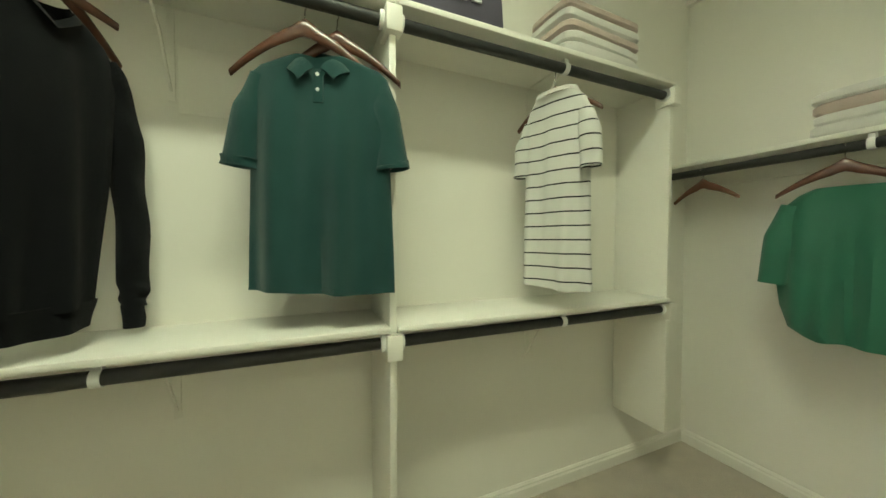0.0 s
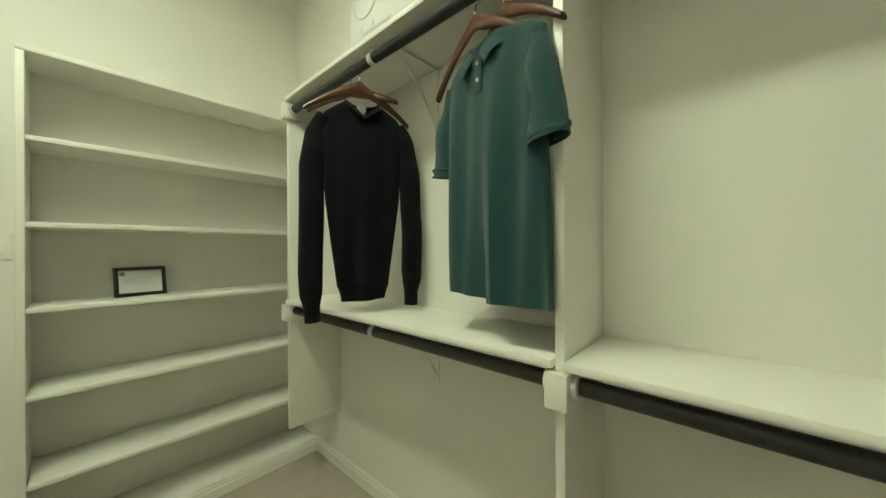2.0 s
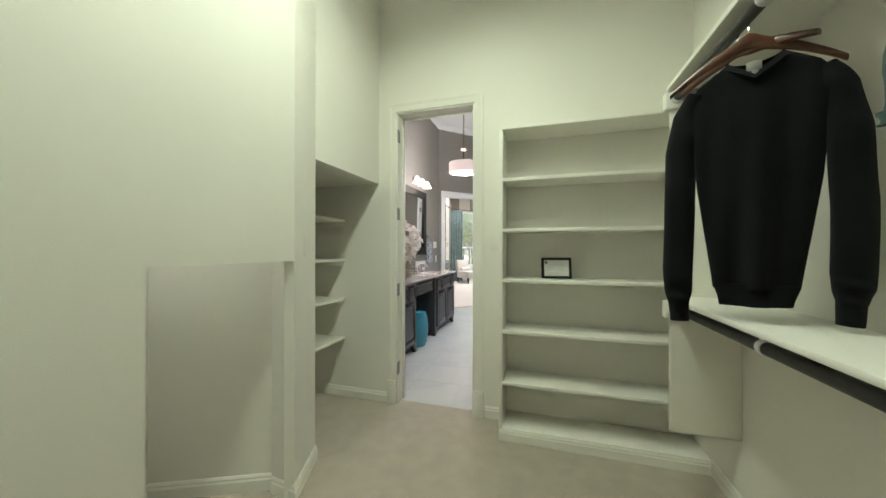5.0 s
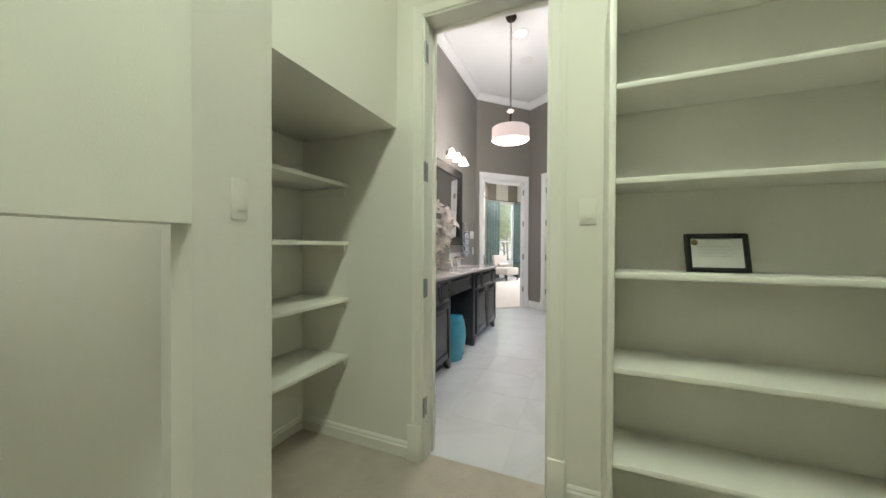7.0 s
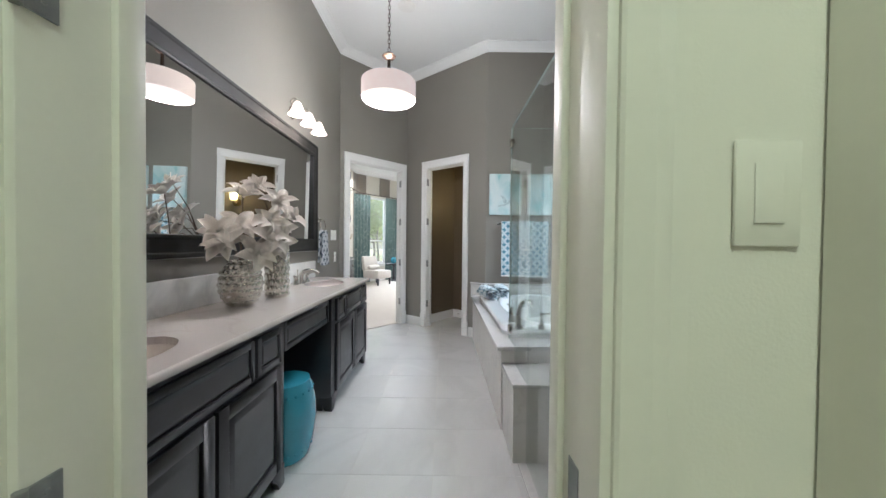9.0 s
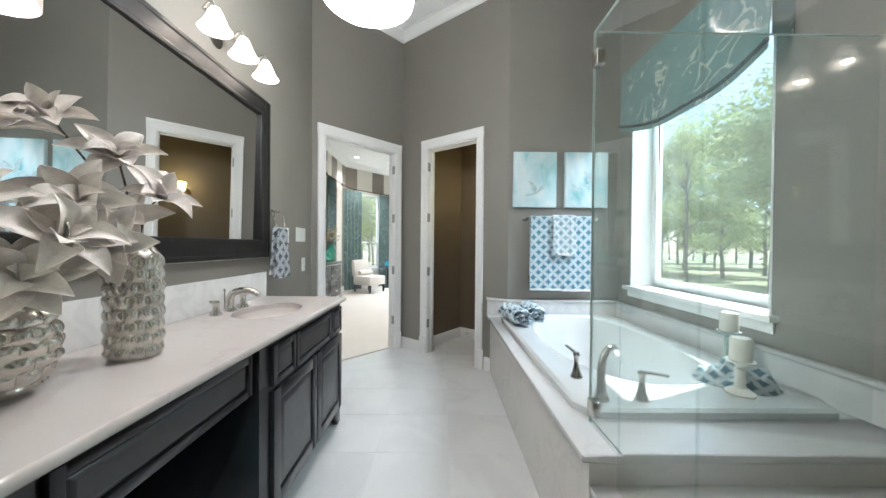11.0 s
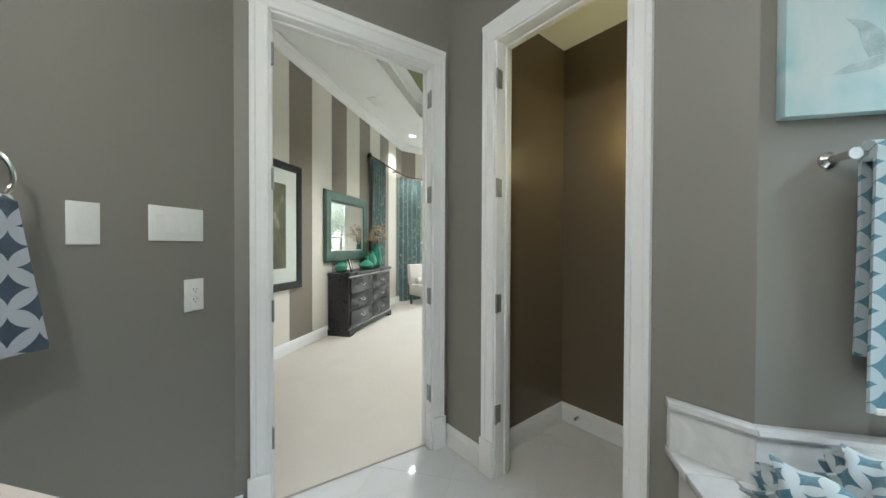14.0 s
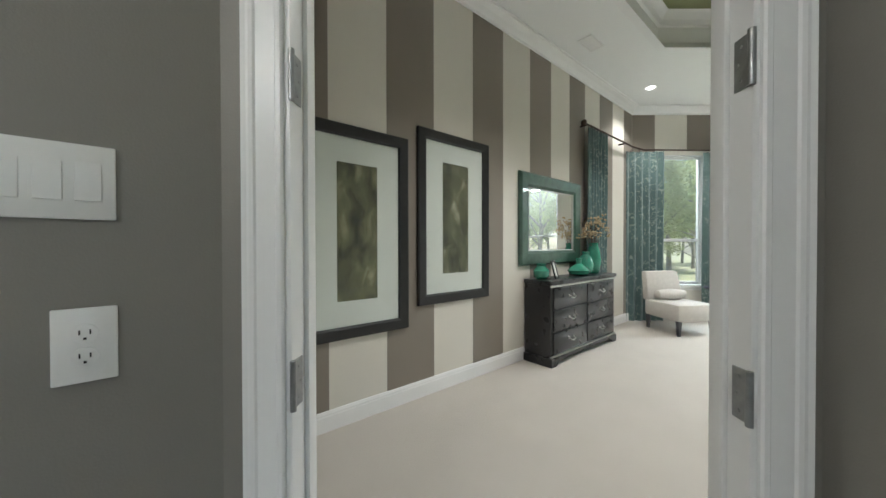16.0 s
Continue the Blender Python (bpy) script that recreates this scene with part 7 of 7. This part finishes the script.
def curtain(at, width, z0, z1, pleats, label):
    c = thing("curtain", label, "curtain", "bedroom curtains", at=at)

    def fn(u, v):
        x = width * v
        amp = 0.035 * (1.0 - 0.25 * u)
        return (x + 0.012 * math.sin(pleats * 2 * math.pi * v * 2), -0.09 + amp * math.sin(pleats * 2 * math.pi * v) + 0.008 * math.sin(7 * v + 5 * u), z0 + (z1 - z0) * u)
    part("panel", Mesh().grid(fn, 12, pleats * 14), curtain_cloth, c, smooth=True, solid=0.003)
    for k in range(pleats):
        part("ring", Mesh().tube([(width * (k + 0.5) / pleats, -0.09 + 0.024 * math.cos(a), z1 + 0.012 + 0.024 * math.sin(a)) for a in [2 * math.pi * q / 16 for q in range(16)]], 0.0035, 6, closed=True), bronze, c, "bronze curtain ring", smooth=True)


curtain(SM @ pose(10.22, 0, 0), 0.52, 0.02, 2.86, 6, "teal floral curtain panel on the striped wall")
BM = frame2(BAY0, BAY1)
curtain(BM @ pose(-0.27, -0.05, 0), 0.72, 0.02, 2.82, 6, "teal floral curtain panel beside the bay window")
curtain(BM @ pose(1.13, 0, 0), 0.62, 0.02, 2.82, 6, "teal floral curtain panel beside the bay window")
rd = thing("curtain_rod", "bronze curtain rod following the bay", "curtain rod", at=pose(0, 0, 0))
rp = [SM @ Vector((10.12, -0.09, 2.885)), SM @ Vector((11.70, -0.09, 2.885)), BM @ Vector((0.12, -0.10, 2.865)), BM @ Vector((2.1, -0.09, 2.845))]
part("pole", Mesh().tube(rp, 0.014, 10), bronze, rd, smooth=True)
part("finial", Mesh().lathe([(0.012, 0), (0.03, 0.01), (0.042, 0.035), (0.03, 0.06), (0.008, 0.075)], 18, Matrix.Translation(rp[0]) @ pose(0, 0, 0, 0, 90, 0)), bronze, rd, "turned finial", smooth=True)
for m_, x in ((SM, 10.16), (SM, 11.4), (BM, 1.9)):
    part("bracket", Mesh().box((x - 0.01, -0.09, 2.86), (x + 0.01, -0.001, 2.88), m_), bronze, rd)

ch = thing("slipper_chair", "ivory upholstered armless slipper chair with dark legs", "chair", at=pose(-11.64, -2.22, 0.012, 0, 0, 148) )
part("seat", Mesh().box((-0.30, -0.33, 0.20), (0.30, 0.30, 0.44)), upholstery, ch, bevel=0.035)
part("backrest", Mesh().rings([[(-0.30, 0.20, 0.42), (0.30, 0.20, 0.42), (0.30, 0.34, 0.42), (-0.30, 0.34, 0.42)], [(-0.28, 0.30, 0.86), (0.28, 0.30, 0.86), (0.28, 0.40, 0.86), (-0.28, 0.40, 0.86)]]), upholstery, ch, bevel=0.03)
part("lumbar_pillow", Mesh().lathe([(0.01, -0.24), (0.06, -0.22), (0.075, -0.1), (0.08, 0), (0.075, 0.1), (0.06, 0.22), (0.01, 0.24)], 20, pose(0, 0.13, 0.52, 0, 90, 0)), upholstery, ch, "ivory lumbar pillow", smooth=True)
for x, y in ((-0.26, -0.29), (0.26, -0.29), (-0.26, 0.26), (0.26, 0.26)):
    part("leg", Mesh().rings([[(x - w, y - w, z), (x + w, y - w, z), (x + w, y + w, z), (x - w, y + w, z)] for w, z in ((0.018, 0.0), (0.028, 0.21))]), espresso, ch, "dark tapered leg", bevel=0.003)
rt = thing("side_table", "small dark side table behind the chair", "table", at=pose(-12.62, -1.85, 0.012))
part("tabletop", Mesh().lathe([(0.26, 0.56), (0.27, 0.57), (0.27, 0.59), (0.26, 0.60)], 32), espresso, rt, smooth=True)
part("pedestal", Mesh().lathe([(0.17, 0), (0.17, 0.02), (0.05, 0.06), (0.035, 0.2), (0.045, 0.3), (0.03, 0.45), (0.06, 0.56)], 24), espresso, rt, smooth=True)
tp_ = thing("table_pot", "turquoise glazed pot on the dark side table", "pot", at=pose(-12.62, -1.85, 0.613))
part("body", Mesh().lathe([(0.05, 0), (0.09, 0.03), (0.105, 0.09), (0.085, 0.15), (0.06, 0.18), (0.068, 0.20)], 28, caps=False), stool_glaze, tp_, smooth=True, solid=0.005)
bv = thing("air_vent", "white ceiling air vent", "vent", at=pose(-9.63, -2.56, BZ))
part("frame", Mesh().box((-0.16, -0.08, -0.012), (0.16, -0.065, -0.001)).box((-0.16, 0.065, -0.012), (0.16, 0.08, -0.001)).box((-0.16, -0.065, -0.012), (-0.145, 0.065, -0.001)).box((0.145, -0.065, -0.012), (0.16, 0.065, -0.001)), plastic, bv)
part("backing", Mesh().box((-0.145, -0.065, -0.004), (0.145, 0.065, -0.002)), grey_print, bv)
for k in range(6):
    part("slat", Mesh().box((-0.145, -0.008, -0.001), (0.145, 0.008, 0.001), pose(0, -0.052 + k * 0.021, -0.008, 35, 0, 0)), plastic, bv)

# ---- outdoors ----
gr = slab("ground", [(-90, -90), (90, -90), (90, 90), (-90, 90)], -0.5, -0.32, grass_mat, "sunlit lawn and dry leaves round the house", "ground")


def leaf_mesh(clumps, per, rad, size):
    vs, fs = [], []
    for c, r in clumps:
        for k in range(per):
            d = Vector((random.gauss(0, 1), random.gauss(0, 1), random.gauss(0, 0.7)))
            p = Vector(c) + d.normalized() * r * random.random() ** 0.5
            a = Vector((random.gauss(0, 1), random.gauss(0, 1), random.gauss(0, 0.6))).normalized() * size * random.uniform(0.6, 1.3)
            b = a.orthogonal().normalized() * size * 0.45
            q = len(vs)
            vs += [p - a, p + b, p + a, p - b]
            fs.append((q, q + 1, q + 2, q + 3))
    return vs, fs


def make_tree(h, spread, seed):
    random.seed(seed)
    t = thing("tree", "slender sunlit oak with a loose airy crown", "tree", "trees", at=pose(0, 0, -0.32))
    trunk = [(0, 0, -0.1), (0.05, 0.02, h * 0.15), (0.12, -0.05, h * 0.35), (0.05, 0.05, h * 0.6), (0.1, 0, h * 0.95)]
    ms = Mesh().tube(trunk, [0.11, 0.09, 0.075, 0.055, 0.02], 10)
    clumps = []
    for k in range(13):
        z = h * random.uniform(0.22, 0.9)
        a, r = random.uniform(0, 6.283), spread * random.uniform(0.5, 1.0) * (1.1 - 0.5 * z / h)
        tip = Vector((r * math.cos(a), r * math.sin(a), z + random.uniform(0.1, 0.9)))
        ms.tube([(0.08, 0, z - 0.4), tip * 0.5 + Vector((0, 0, z * 0.5 - 0.1)), tip], [0.05, 0.03, 0.012], 6)
        clumps += [(tip, random.uniform(0.5, 0.95)), (tip * 0.75 + Vector((0, 0, z * 0.25)), random.uniform(0.4, 0.8))]
    clumps.append(((0.1, 0, h), 0.9))
    part("trunk", ms, bark, t, "grey-brown bark", smooth=True)
    vs, fs = leaf_mesh(clumps, 330, 1, 0.075)
    me = bpy.data.meshes.new("crown")
    me.from_pydata(vs, [], fs)
    me.materials.append(leaf_mat)
    ob = new("crown", me)
    ob.parent = t
    tagged(ob, "pale green leaves")
    random.seed(seed + 100)
    return t


t1, t2 = make_tree(7.0, 2.6, 3), make_tree(5.6, 2.2, 8)
t1.matrix_basis, t2.matrix_basis = pose(-9.6, 8.2, -0.32), pose(-7.2, 9.5, -0.32, 0, 0, 60)
spots = []
for k in range(34):                      # the wood beyond the bath window
    d = 8.5 + 26 * (k / 34) ** 0.9
    spots.append((-4.2 - (d + 0.3) * (0.15 + 1.35 * ((k * 0.381) % 1.0)), d))
for k in range(14):                      # trees beyond the bay
    d = 10 + 22 * k / 14
    spots.append((-12.5 - d, -3.0 - d * (0.05 + 0.42 * ((k * 0.618) % 1.0))))
for k in range(12):                      # trees beyond the west window
    d = 5 + 20 * k / 12
    spots.append((-15.0 - d, 1.0 + d * (0.1 + 0.9 * ((k * 0.618) % 1.0))))
random.seed(5)
for i, (x, y) in enumerate(spots):
    s = random.uniform(0.85, 1.5)
    c = copy_thing((t1, t2)[i % 2], pose(x, y, -0.32, 0, 0, random.uniform(0, 360)))
    c.scale = (s, s, s * random.uniform(0.9, 1.15))


# ---- floor tiles ----
TS = 0.457
tile = mesh_data("tile", Mesh().box((-TS / 2 + 0.001, -TS / 2 + 0.001, -0.0085), (TS / 2 - 0.001, TS / 2 - 0.001, 0.0)), floor_marble)
fl = bpy.data.objects["bath_subfloor"]
for i in range(13):
    for jj in range(8):
        x, y = BE + 0.08 - TS * (i + 0.5), VY + TS * (jj + 0.5)
        if y > WY + 0.1 or x < -7.75:
            continue
        ob = new("tile", tile)
        ob.parent = fl
        ob.matrix_basis = pose(x, y, 0, 0, 0, 90 * random.randrange(4))
